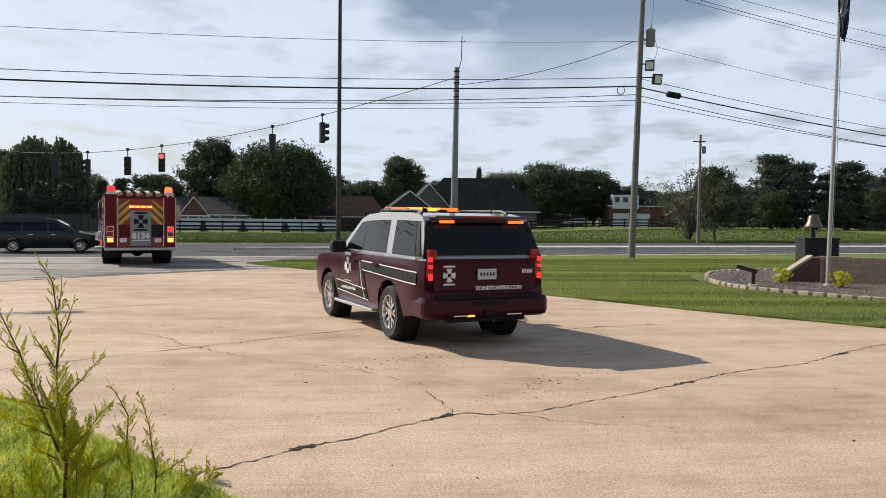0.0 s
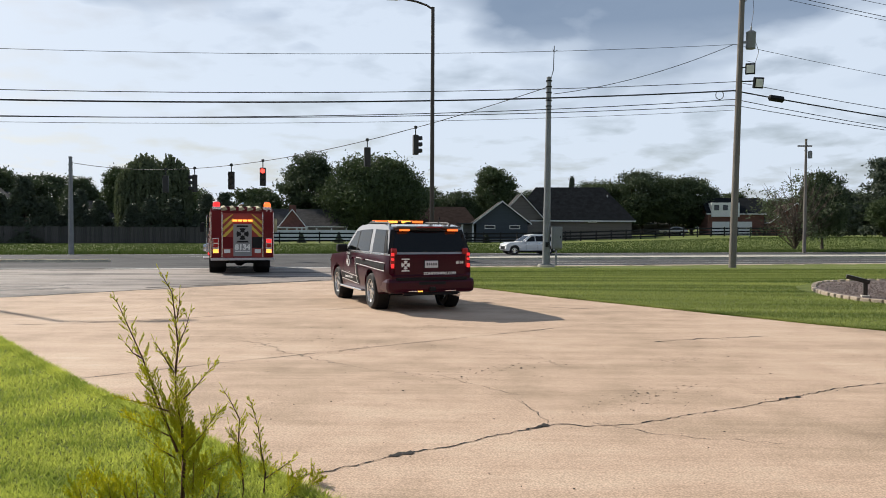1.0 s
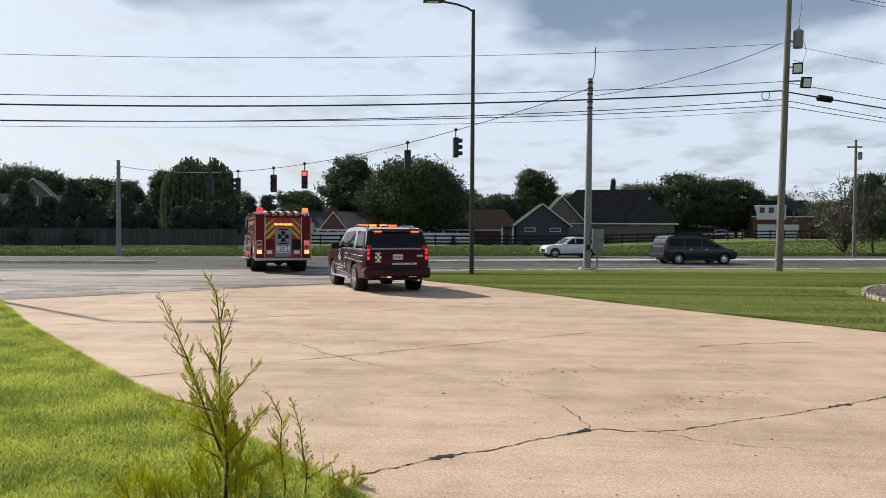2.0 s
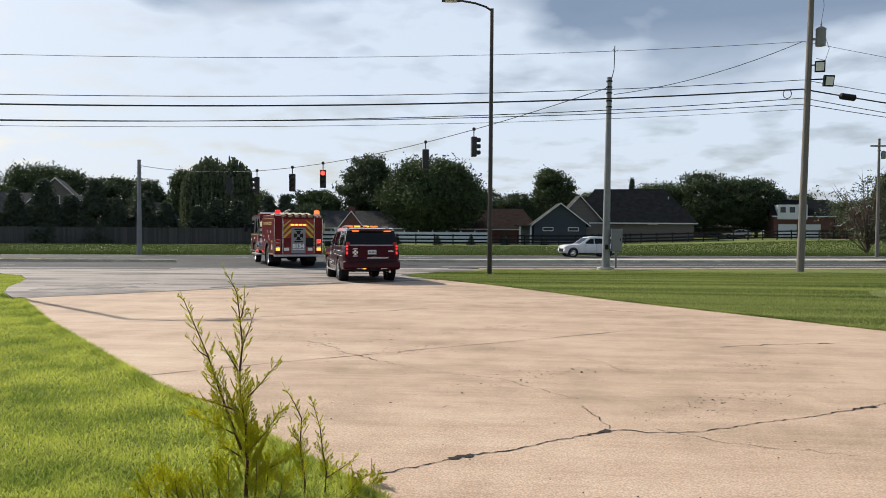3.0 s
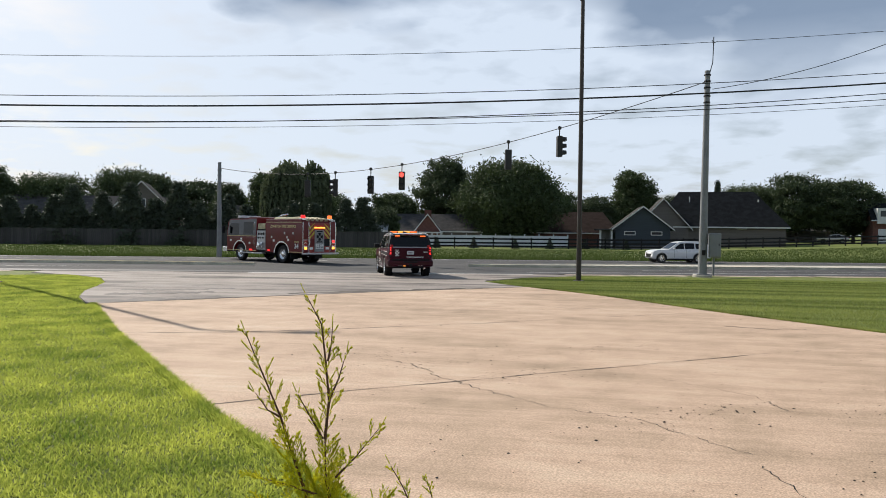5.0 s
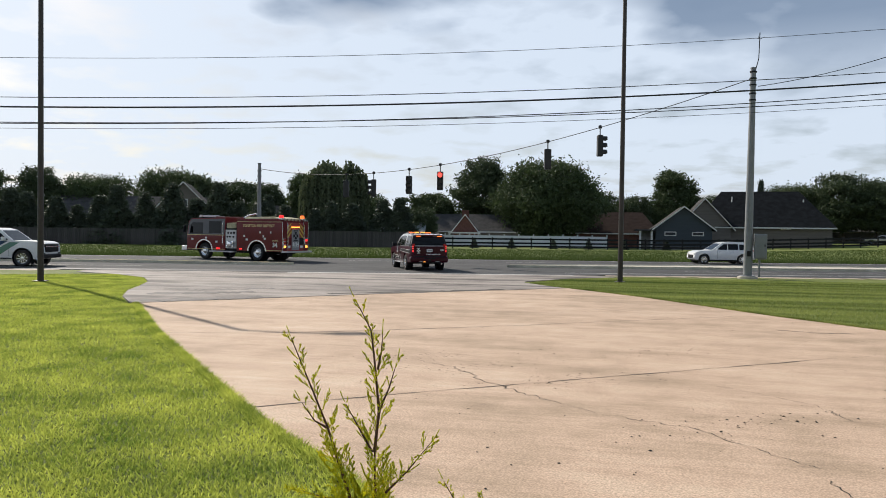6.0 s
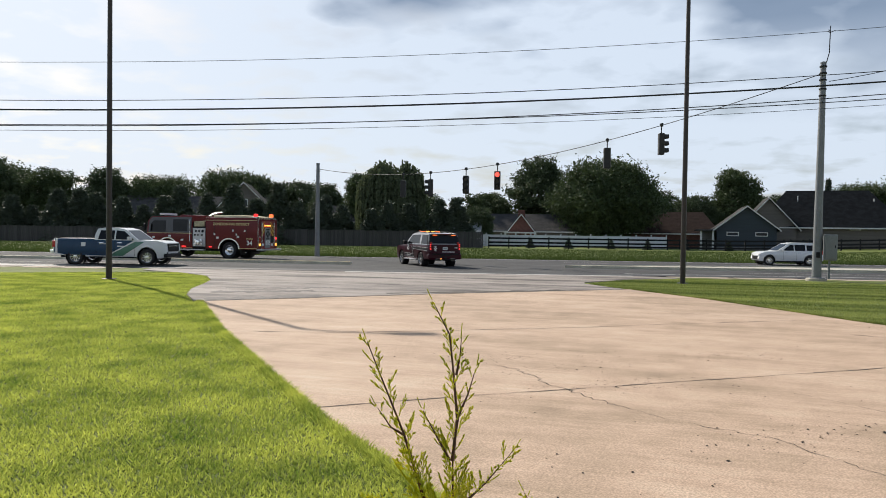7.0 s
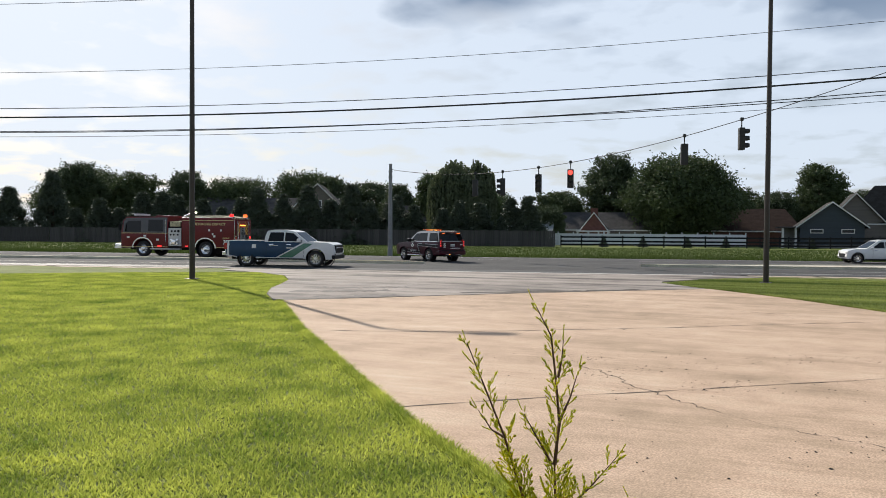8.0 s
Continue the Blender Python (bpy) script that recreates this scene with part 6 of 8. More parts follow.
        part("mirror_arm", rodded((s * 0.93, 2.08, 1.24), (s * 1.05, 2.06, 1.27), 0.03), M_BLACK, mir)
        part("running_board", boxed((s * 0.98 - 0.1, 0.55, 0.34), (s * 0.98 + 0.1, 2.38, 0.40), 0.02), M_CHROME, root, "bright running board")
        tl = part("tail_lamp", boxed((s * 0.885 - 0.075, -1.155, 0.93), (s * 0.885 + 0.06, -0.93, 1.33), 0.03, pose(0, 0, 0, 0, -s * 3, 0)), M_LAMP_TAIL, root, "red tail lamp")
        for z, t in ((1.0, 0.045), (1.14, 0.022), (1.24, 0.03)):
            part("lamp_core", boxed((s * 0.865 - 0.03, -1.166, z - t), (s * 0.865 + 0.035, -1.15, z + t), 0.004), M_LAMP_RED, tl)
        part("rear_pillar_lamp", boxed((s * 0.80 - 0.02, -0.985, 1.36), (s * 0.80 + 0.03, -0.965, 1.68), 0.004, pose(0, 0, 0, 0, 0, 0)), M_BLACK, root)
        part("roof_rail", tube([(s * 0.70, -0.5, 1.875), (s * 0.70, -0.35, 1.915), (s * 0.70, 1.0, 1.925), (s * 0.70, 1.15, 1.87)], 0.02, 6), M_BLACK, root, smooth=40)
        part("arch_liner", lathe([(0.47, -0.12), (0.47, 0.14)], 20, pose(s * 0.83, 0, 0.41, 0, 90, 0)), M_BLACK, root)
        part("arch_liner", lathe([(0.47, -0.12), (0.47, 0.14)], 20, pose(s * 0.83, 2.95, 0.41, 0, 90, 0)), M_BLACK, root)
        part("reflector", boxed((s * 0.83 - 0.1, -1.205, 0.60), (s * 0.83 + 0.06, -1.185, 0.64), 0.003), M_LAMP_TAIL, root)
    for s in (-1, 1):
        quad_panel("pillar_trim", [(s * 0.95, -1.10, 1.25), (s * 0.84, -1.10, 1.25), (s * 0.735, -0.915, 1.77), (s * 0.82, -0.90, 1.77)][::s], 0.012, M_BLACK, root, "black corner pillar trim")
    quad_panel("rear_window", [(0.84, -1.085, 1.29), (-0.84, -1.085, 1.29), (-0.74, -0.905, 1.745), (0.74, -0.905, 1.745)][::-1], 0.012, M_GLASS, root, "dark tinted rear window")
    quad_panel("windscreen", [(-0.84, 2.36, 1.26), (0.84, 2.36, 1.26), (0.72, 1.68, 1.745), (-0.72, 1.68, 1.745)], 0.012, M_GLASS, root, "dark windscreen")
    part("spoiler", boxed((-0.74, -1.04, 1.795), (0.74, -0.66, 1.84), 0.02), M_CAB, root, "dark grey roof spoiler")
    part("brake_light", boxed((-0.3, -1.068, 1.812), (0.3, -1.058, 1.832)), M_LAMP_TAIL, root)
    for x0, x1, mat in ((-0.66, -0.44, M_LAMP_ORANGE), (0.44, 0.68, M_LAMP_ORANGE)):
        part("warning_lamp", boxed((x0, -1.02, 1.735), (x1, -0.985, 1.775), 0.004), mat, root, "lit amber warning lamp in the rear window")
    tg = part("tailgate", boxed((-0.82, -1.165, 0.74), (0.80, -1.128, 1.235), 0.012), M_MAROON, root)
    part("trim_bar", boxed((-0.80, -1.178, 1.20), (0.80, -1.162, 1.245), 0.006), M_MAROON, tg)
    lettering("ZONETONFIRE.COM", 0.080, pose(0.20, -1.170, 0.83, 90), M_LETTER, root, "lettering", "white lettering on the tailgate", bold=0.004)
    lettering("8104", 0.085, pose(0.66, -1.170, 1.06, 90), M_LETTER, root, "unit_number", "white unit number", bold=0.004)
    emblem(root, pose(-0.58, -1.168, 1.02, 90), 0.19, M_LETTER)
    pl = part("number_plate", boxed((-0.15, -1.19, 0.955), (0.15, -1.167, 1.105), 0.006), M_VINYL, root, "white number plate")
    for k, x in enumerate((-0.10, -0.05, 0.0, 0.05, 0.10)):
        part("plate_bar", boxed((x - 0.012, -1.195, 1.005), (x + 0.014, -1.191, 1.055)), M_NAVY, pl)
    part("plate_frame", boxed((-0.165, -1.184, 0.945), (0.165, -1.164, 1.115), 0.004), M_BLACK, pl)
    bp = part("bumper", boxed((-1.0, -1.245, 0.42), (1.0, -0.60, 0.74), 0.09), M_MAROON, root, "maroon rear bumper")
    part("bumper_step", boxed((-0.80, -1.252, 0.69), (0.80, -1.10, 0.752), 0.012), M_BLACK, bp)
    part("lower_valance", boxed((-0.62, -1.20, 0.37), (0.62, -1.05, 0.44), 0.02), M_BLACK, bp)
    for x in (-0.42, 0.42):
        part("valance_slot", boxed((x - 0.12, -1.253, 0.455), (x + 0.12, -1.243, 0.475), 0.003), M_CHROME, bp)
    part("tow_hitch", boxed((-0.07, -1.29, 0.46), (0.07, -1.1, 0.55), 0.01), M_BLACK, root)
    part("step_light", boxed((-0.30, -1.249, 0.60), (0.30, -1.243, 0.66), 0.002), M_BLACK, root)
    part("warning_lamp", boxed((-0.33, -1.258, 0.448), (-0.22, -1.246, 0.474), 0.004), M_LAMP_AMBER, root, "lit amber lamp under the bumper")
    part("exhaust_pipe", rodded((0.62, -1.22, 0.36), (0.62, -0.7, 0.36), 0.04), M_CHROME, root)
    part("underbody", boxed((-0.72, -0.55, 0.33), (0.72, 3.6, 0.50), 0.03), M_BLACK, root)
    part("rear_axle", rodded((-0.8, 0, 0.38), (0.8, 0, 0.38), 0.07), M_BLACK, root)
    part("grille", boxed((-0.62, 3.93, 0.66), (0.62, 3.985, 0.96), 0.02), M_BLACK, root)
    for s in (-1, 1):
        part("head_lamp", boxed((s * 0.76 - 0.13, 3.80, 0.82), (s * 0.76 + 0.13, 3.94, 0.99), 0.03), M_LAMP_CLEAR, root)
    bar = part("light_bar", boxed((-0.62, 0.95, 1.905), (0.62, 1.22, 1.965), 0.02), M_BLACK, root, "roof light bar with lit amber lamps")
    part("bar_foot", boxed((-0.6, 1.0, 1.86), (0.6, 1.14, 1.91)), M_BLACK, root)
    for x0, x1, mat in ((-0.6, -0.32, M_LAMP_ORANGE), (-0.28, -0.05, M_LAMP_AMBER), (0.05, 0.28, M_LAMP_AMBER), (0.32, 0.6, M_LAMP_ORANGE)):
        part("bar_lamp", boxed((x0, 0.935, 1.915), (x1, 1.235, 1.972), 0.01), mat, bar)
    part("antenna", rodded((0.45, -0.45, 1.88), (0.45, -0.5, 2.05), 0.012), M_BLACK, root)
    part("roof_puck", lathe([(0.09, 1.88), (0.08, 1.93), (0.0, 1.94)], 14, pose(0.0, 0.3, 0)), M_BLACK, root)
    wheels = [wheel(root, s * 0.87, y, r, 0.29, s, "six") for s in (-1, 1) for y in (0, 2.95)]
    return root, wheels, r


def fire_engine():
    root = tagged(new("fire_engine"), "red pumper fire engine with gold trim and yellow rear chevrons", "fire engine")
    H = 1.24
    r = 0.54
    # body box behind the pump
    def side_box(name, y0, y1, z0, z1, mat, label="", bevel=0.03, x=H):
        return part(name, boxed((-x, y0, z0), (x, y1, z1), bevel), mat, root, label)
    part("chassis", boxed((-0.5, -1.7, 0.45), (0.5, 6.0, 0.8), 0.02), M_BLACK, root)
    half = lambda y, z: H
    prof = [(-2.05, 0.62), (-2.05, 2.55), (1.72, 2.55), (1.72, 0.62), (0.72, 0.62)] + [(0.70 * math.cos(a), 0.62 + 0.62 * math.sin(a)) for a in [math.pi * i / 10 for i in range(0, 11)]] + [(-0.72, 0.62)]
    body = part("body", shell(prof, half, (0.8, 1.2, 1.6, 2.0, 2.4), (-1.5, -0.72, 0.72, 1.2)), M_RED, root, "red apparatus body", smooth=30)
    part("body_top", boxed((-H + 0.03, -1.9, 2.55), (H - 0.03, 1.7, 2.66), 0.02), M_RED, root)
    part("pump_bay", boxed((-H + 0.12, 1.72, 0.62), (H - 0.12, 2.75, 2.35), 0.01), M_BLACK, root, "dark pump bay with pipes and gauges")
    # cab
    cprof = [(2.75, 0.62), (2.75, 2.78), (3.6, 2.82), (3.7, 2.72), (5.85, 2.70), (6.15, 2.45), (6.28, 1.55), (6.28, 0.62), (5.30, 0.62)] + [(4.62 + 0.66 * math.cos(a), 0.62 + 0.6 * math.sin(a)) for a in [math.pi * i / 10 for i in range(0, 11)]] + [(3.95, 0.62)]
    chalf = lambda y, z: H * (1 - 0.05 * max(0, z - 1.7)) * (1 - 0.06 * max(0, (y - 5.7) / 0.6) ** 2)
    part("cab", shell(cprof, chalf, (1.0, 1.35, 1.62, 1.9, 2.3, 2.6), (3.3, 4.0, 4.6, 5.3, 5.8, 6.1)), M_RED, root, "red crew cab", smooth=30)
    for s in (-1, 1):
        panel("cab_upper", [(2.8, 1.62), (6.12, 1.62), (6.05, 2.40), (5.85, 2.62), (3.0, 2.66), (2.8, 2.64)][::s], chalf, 0.002, 0.004, s, M_CAB, root, "grey upper cab side")
        panel("cab_window", [(3.1, 1.72), (4.2, 1.72), (4.2, 2.5), (3.1, 2.5)][::s], chalf, 0.008, 0.006, s, M_GLASS, root)
        panel("cab_window", [(4.75, 1.68), (5.95, 1.68), (5.88, 2.25), (5.7, 2.42), (4.75, 2.42)][::s], chalf, 0.008, 0.006, s, M_GLASS, root)
        for z in (1.58, 0.66):
            panel("gold_stripe", [(2.76, z), (6.24, z), (6.24, z + 0.035), (2.76, z + 0.035)][::s], chalf, 0.004, 0.003, s, M_GOLD, root)
        panel("gold_stripe", [(-2.04, 2.46), (1.70, 2.46), (1.70, 2.49), (-2.04, 2.49)][::s], half, 0.004, 0.003, s, M_GOLD, root)
        panel("gold_stripe", [(-2.04, 0.66), (-0.74, 0.66), (-0.74, 0.70), (-2.04, 0.70)][::s], half, 0.004, 0.003, s, M_GOLD, root)
        for y0, hf in ((0.0, half), (4.62, chalf)):      # bright rims round the wheel arches
            bm = bmesh.new()
            for i in range(12):
                a0, a1 = math.pi * i / 12, math.pi * (i + 1) / 12
                q = [(y0 + rr * math.cos(a), 0.62 + rr * 0.9 * math.sin(a)) for rr, a in ((0.70, a0), (0.79, a0), (0.79, a1), (0.70, a1))]
                bm.faces.new([bm.verts.new((s * (H + 0.012), *p)) for p in (q if s > 0 else q[::-1])])
            part("arch_trim", bm, M_CHROME, root)
        part("mud_liner", lathe([(0.66, -0.3), (0.66, 0.25)], 20, pose(s * 0.95, 0, 0.60, 0, 90, 0)), M_BLACK, root)
        text_on_side("ZONETON FIRE DISTRICT", 0.23, -0.15, 2.22, half, s, M_GOLD, root, "lettering", label="gold lettering along the body", bold=0.006)
        text_on_side("34", 0.40, -1.5 * 1.0, 1.02, half, s, M_LETTER, root, "unit_number", label="white unit number", bold=0.012)
        text_on_side("ENGINE", 0.13, -1.5, 1.30, half, s, M_GOLD, root, "lettering", bold=0.003)
        for y, z, w in ((-0.35, 1.75, 0.12), (1.0, 1.5, 0.12), (0.75, 1.28, 0.18), (-0.75, 1.35, 0.16), (-0.6, 1.5, 0.1), (-1.2, 1.75, 0.10)):
            panel("marker_plate", [(y, z), (y + w, z), (y + w, z + 0.13), (y, z + 0.13)][::s], half, 0.004, 0.01, s, M_LETTER, root)
        for y in (0.0 - 1.28, 1.05):
            panel("locker_seam", [(y, 0.72), (y + 0.015, 0.72), (y + 0.015, 2.40), (y, 2.40)][::s], half, 0.001, 0.003, s, M_BLACK, root)
        for y, z in ((3.4, 1.1), (5.6, 1.25), (4.35, 1.35)):
            panel("marker_plate", [(y, z), (y + 0.2, z), (y + 0.2, z + 0.12), (y, z + 0.12)][::s], chalf, 0.004, 0.006, s, M_LETTER, root)
        part("grab_rail", tube([(s * (H + 0.05), 2.86, 1.0), (s * (H + 0.09), 2.86, 1.1), (s * (H + 0.09), 2.86, 2.4), (s * (H + 0.05), 2.86, 2.5)], 0.022, 6), M_CHROME, root)
        part("running_board", boxed((s * H - 0.25, 1.72, 0.50), (s * H + 0.05, 3.9, 0.58), 0.01), M_DIAMOND, root)
        part("warning_lamp", boxed((s * (H + 0.015) - 0.03, 3.2, 0.68), (s * (H + 0.015) + 0.03, 3.5, 0.78), 0.01), M_LAMP_RED, root)
        part("warning_lamp", boxed((s * (H + 0.015) - 0.03, 1.25, 0.70), (s * (H + 0.015) + 0.03, 1.45, 0.78), 0.01), M_LAMP_RED, root)
        mir = part("mirror", boxed((s * 1.52 - 0.1, 6.1, 1.75), (s * 1.52 + 0.1, 6.2, 2.2), 0.03), M_BLACK, root)
        part("mirror_arm", rodded((s * 1.15, 6.1, 2.25), (s * 1.5, 6.15, 2.2), 0.025), M_BLACK, mir)
        # pump panel: plate, gauges, valves and pipes
        pan = part("pump_panel", boxed((s * (H - 0.06) - 0.05, 1.76, 0.75), (s * (H - 0.06) + 0.05, 2.70, 1.95), 0.01), M_DIAMOND, root, "polished pump panel")
        for gy, gz, gr in ((1.95, 1.75, 0.09), (2.2, 1.75, 0.07), (2.45, 1.75, 0.07), (2.0, 1.5, 0.06), (2.3, 1.5, 0.06), (2.52, 1.5, 0.06)):
            part("gauge", lathe([(gr, 0), (gr, 0.03), (gr * 0.8, 0.035), (0, 0.03)], 14, pose(s * (H - 0.01), gy, gz, 0, 90 * s, 0)), M_BLACK, pan)
        for gy, gz in ((2.0, 1.15), (2.4, 1.15), (2.0, 0.9), (2.45, 0.9)):
            part("outlet", lathe([(0.07, 0), (0.07, 0.08), (0.09, 0.1), (0.09, 0.16), (0, 0.17)], 14, pose(s * (H - 0.02), gy, gz, 0, 90 * s, 0)), M_CHROME, pan)
        part("intake", lathe([(0.13, 0), (0.13, 0.12), (0.16, 0.13), (0.16, 0.26), (0, 0.28)], 18, pose(s * (H - 0.02), 2.2, 1.02, 0, 90 * s, 0)), M_CHROME, pan)
    part("crosslay", boxed((-H + 0.02, 1.85, 2.05), (H - 0.02, 2.6, 2.32), 0.03), M_HOSE, root, "folded canvas hose in the crosslay")
    for k in range(4):
        part("hose_fold", tube([(-H + 0.05, 1.95 + k * 0.2, 2.34), (0, 1.95 + k * 0.2, 2.40), (H - 0.05, 1.95 + k * 0.2, 2.34)], 0.06, 6), M_HOSE, root)
    quad_panel("windscreen", [(-1.08, 6.295, 1.58), (1.08, 6.295, 1.58), (1.02, 6.165, 2.42), (-1.02, 6.165, 2.42)], 0.012, M_GLASS, root)
    part("front_bumper", boxed((-1.22, 6.25, 0.55), (1.22, 6.75, 0.85), 0.03), M_CHROME, root, "bright front bumper")
    part("grille", boxed((-0.6, 6.27, 0.9), (0.6, 6.31, 1.4), 0.01), M_CHROME, root)
    for s in (-1, 1):
        part("head_lamp", boxed((s * 0.92 - 0.22, 6.27, 0.98), (s * 0.92 + 0.22, 6.32, 1.16), 0.01), M_LAMP_CLEAR, root)
    bar = part("light_bar", boxed((-0.8, 5.3, 2.78), (0.8, 5.55, 2.92), 0.02), M_LAMP_CLEAR, root, "roof light bar")
    part("bar_foot", boxed((-0.5, 5.35, 2.70), (0.5, 5.5, 2.79)), M_BLACK, bar)
    # rear: chevrons, roller door, lamps, step and ladder racks
    part("tailboard", boxed((-H, -2.45, 0.56), (H, -2.0, 0.66), 0.015), M_DIAMOND, root, "tread-plate tailboard")
    part("rear_panel", boxed((-0.80, -2.075, 0.66), (0.80, -2.04, 2.45), 0.005), M_CHEV_R, root, "rear face with chevrons")
    for s in (-1, 1):
        for k in range(2, 6):
            z0 = 0.95 + k * 0.30
            pts = [(s * 0.80, -2.082, z0 - 0.18), (s * 0.80, -2.082, z0 - 0.02), (s * 0.36, -2.082, z0 + 0.42), (s * 0.36, -2.082, z0 + 0.26)]
            pts = [(x, y, min(z, 2.44)) for x, y, z in pts]
            if pts[2][2] - pts[3][2] > 0.02:
                quad_panel("chevron", pts if s > 0 else pts[::-1], 0.004, M_CHEV_Y, root)
    dr = part("roller_door", boxed((-0.36, -2.11, 0.72), (0.36, -2.085, 2.02), 0.01), M_SHUTTER, root, "silver roller door with badge and number")
    for k in range(13):
        part("slat", boxed((-0.35, -2.116, 0.745 + k * 0.098), (0.35, -2.111, 0.83 + k * 0.098)), M_SHUTTER, dr)
    emblem(dr, pose(0, -2.124, 1.62, 90), 0.48, M_BLACK)
    lettering("8134", 0.30, pose(0, -2.127, 1.08, 90), M_LETTER, dr, "unit_number", "white unit number on the roller door", bold=0.015)
    part("number_plate", boxed((-0.3, -2.125, 0.9), (0.3, -2.118, 0.94)), M_LETTER, dr)
    for x in (-0.3, -0.1, 0.1, 0.3):
        part("traffic_lamp", boxed((x - 0.085, -2.13, 2.12), (x + 0.085, -2.085, 2.2), 0.008), M_LAMP_AMBER, root, "lit amber arrow lamp")
    for s in (-1, 1):
        part("rear_post", boxed((s * 1.02 - 0.2, -2.10, 0.66), (s * 1.02 + 0.2, -2.03, 2.55), 0.01), M_RED, root)
        st = part("lamp_housing", boxed((s * 1.04 - 0.12, -2.13, 0.85), (s * 1.04 + 0.12, -2.10, 1.45), 0.01), M_CHROME, root)
        for z, m in ((0.93, M_LAMP_AMBER), (1.15, M_LAMP_TAIL), (1.34, M_LAMP_RED if s > 0 else M_LAMP_TAIL)):
            part("stack_lamp", boxed((s * 1.04 - 0.1, -2.145, z - 0.075), (s * 1.04 + 0.1, -2.128, z + 0.075), 0.008), m, st)
        for x0 in (0.80, 1.225):
            part("edge_trim", boxed((s * x0 - 0.018, -2.112, 0.68), (s * x0 + 0.018, -2.098, 2.5)), M_CHROME, root)
        part("tool_locker", boxed((s * 0.58 - 0.2, -2.09, 1.05), (s * 0.58 + 0.2, -2.078, 1.5), 0.004), M_BLACK if s > 0 else M_RED, root)
        part("marker_plate", boxed((s * 0.60 - 0.12, -2.10, 0.85), (s * 0.60 + 0.12, -2.086, 1.0)), M_LETTER, root)
        part("beacon_base", boxed((s * 1.0 - 0.16, -1.95, 2.6), (s * 1.0 + 0.16, -1.65, 2.72), 0.01), M_CHROME, root)
        part("beacon", lathe([(0.14, 0), (0.14, 0.13), (0.11, 0.19), (0, 0.2)], 16, pose(s * 1.0, -1.8, 2.72)), M_LAMP_RED if s < 0 else M_LAMP_ORANGE, root, "lit rear beacon")
        part("hand_rail", tube([(s * 0.78, -2.10, 1.05), (s * 0.78, -2.17, 1.12), (s * 0.78, -2.17, 2.3), (s * 0.78, -2.10, 2.36)], 0.02, 6), M_CHROME, root)
        part("mud_flap", boxed((s * 0.92 - 0.28, -0.85, 0.25), (s * 0.92 + 0.28, -0.82, 0.66)), M_BLACK, root)
    part("rear_rail_right", boxed((1.22, -2.02, 1.7), (1.38, -1.7, 2.25), 0.02), M_HOSE, root, "tan tool case on the rear corner")
    for k in range(5):
        part("hose_bed", tube([(-0.7 + k * 0.34, -1.9, 2.58), (-0.72 + k * 0.34, -1.0, 2.68), (-0.7 + k * 0.34, 1.4, 2.66)], 0.13, 7), M_HOSE, root)
    for s in (0.95, 1.12):
        part("ladder_rail", boxed((s - 0.03, -2.1, 2.52), (s + 0.03, 1.6, 2.64)), M_CHROME, root)
    part("hose_cover", boxed((-0.75, -1.6, 2.66), (0.6, 1.5, 2.74), 0.03), M_RED, root)
    part("deck_gun", tube([(0, 2.2, 2.35), (0, 2.2, 2.75), (0.1, 1.9, 2.9), (0.2, 1.4, 3.0)], [0.09, 0.09, 0.07, 0.05], 8), M_CHROME, root, smooth=40)
    wheels = []
    for s in (-1, 1):
        wheels.append(wheel(root, s * 1.05, 0, r, 0.30, s, "steel"))
        wheels.append(wheel(root, s * 0.72, 0, r, 0.28, s, "steel"))
        wheels.append(wheel(root, s * 1.05, 4.62, r, 0.32, s, "steel"))
    part("rear_axle", rodded((-0.9, 0, 0.52), (0.9, 0, 0.52), 0.14), M_BLACK, root)
    part("differential", lathe([(0.0, -0.25), (0.2, -0.2), (0.26, 0), (0.2, 0.2), (0, 0.25)], 14, pose(0, 0, 0.52, 90)), M_BLACK, root)
    return root, wheels, r


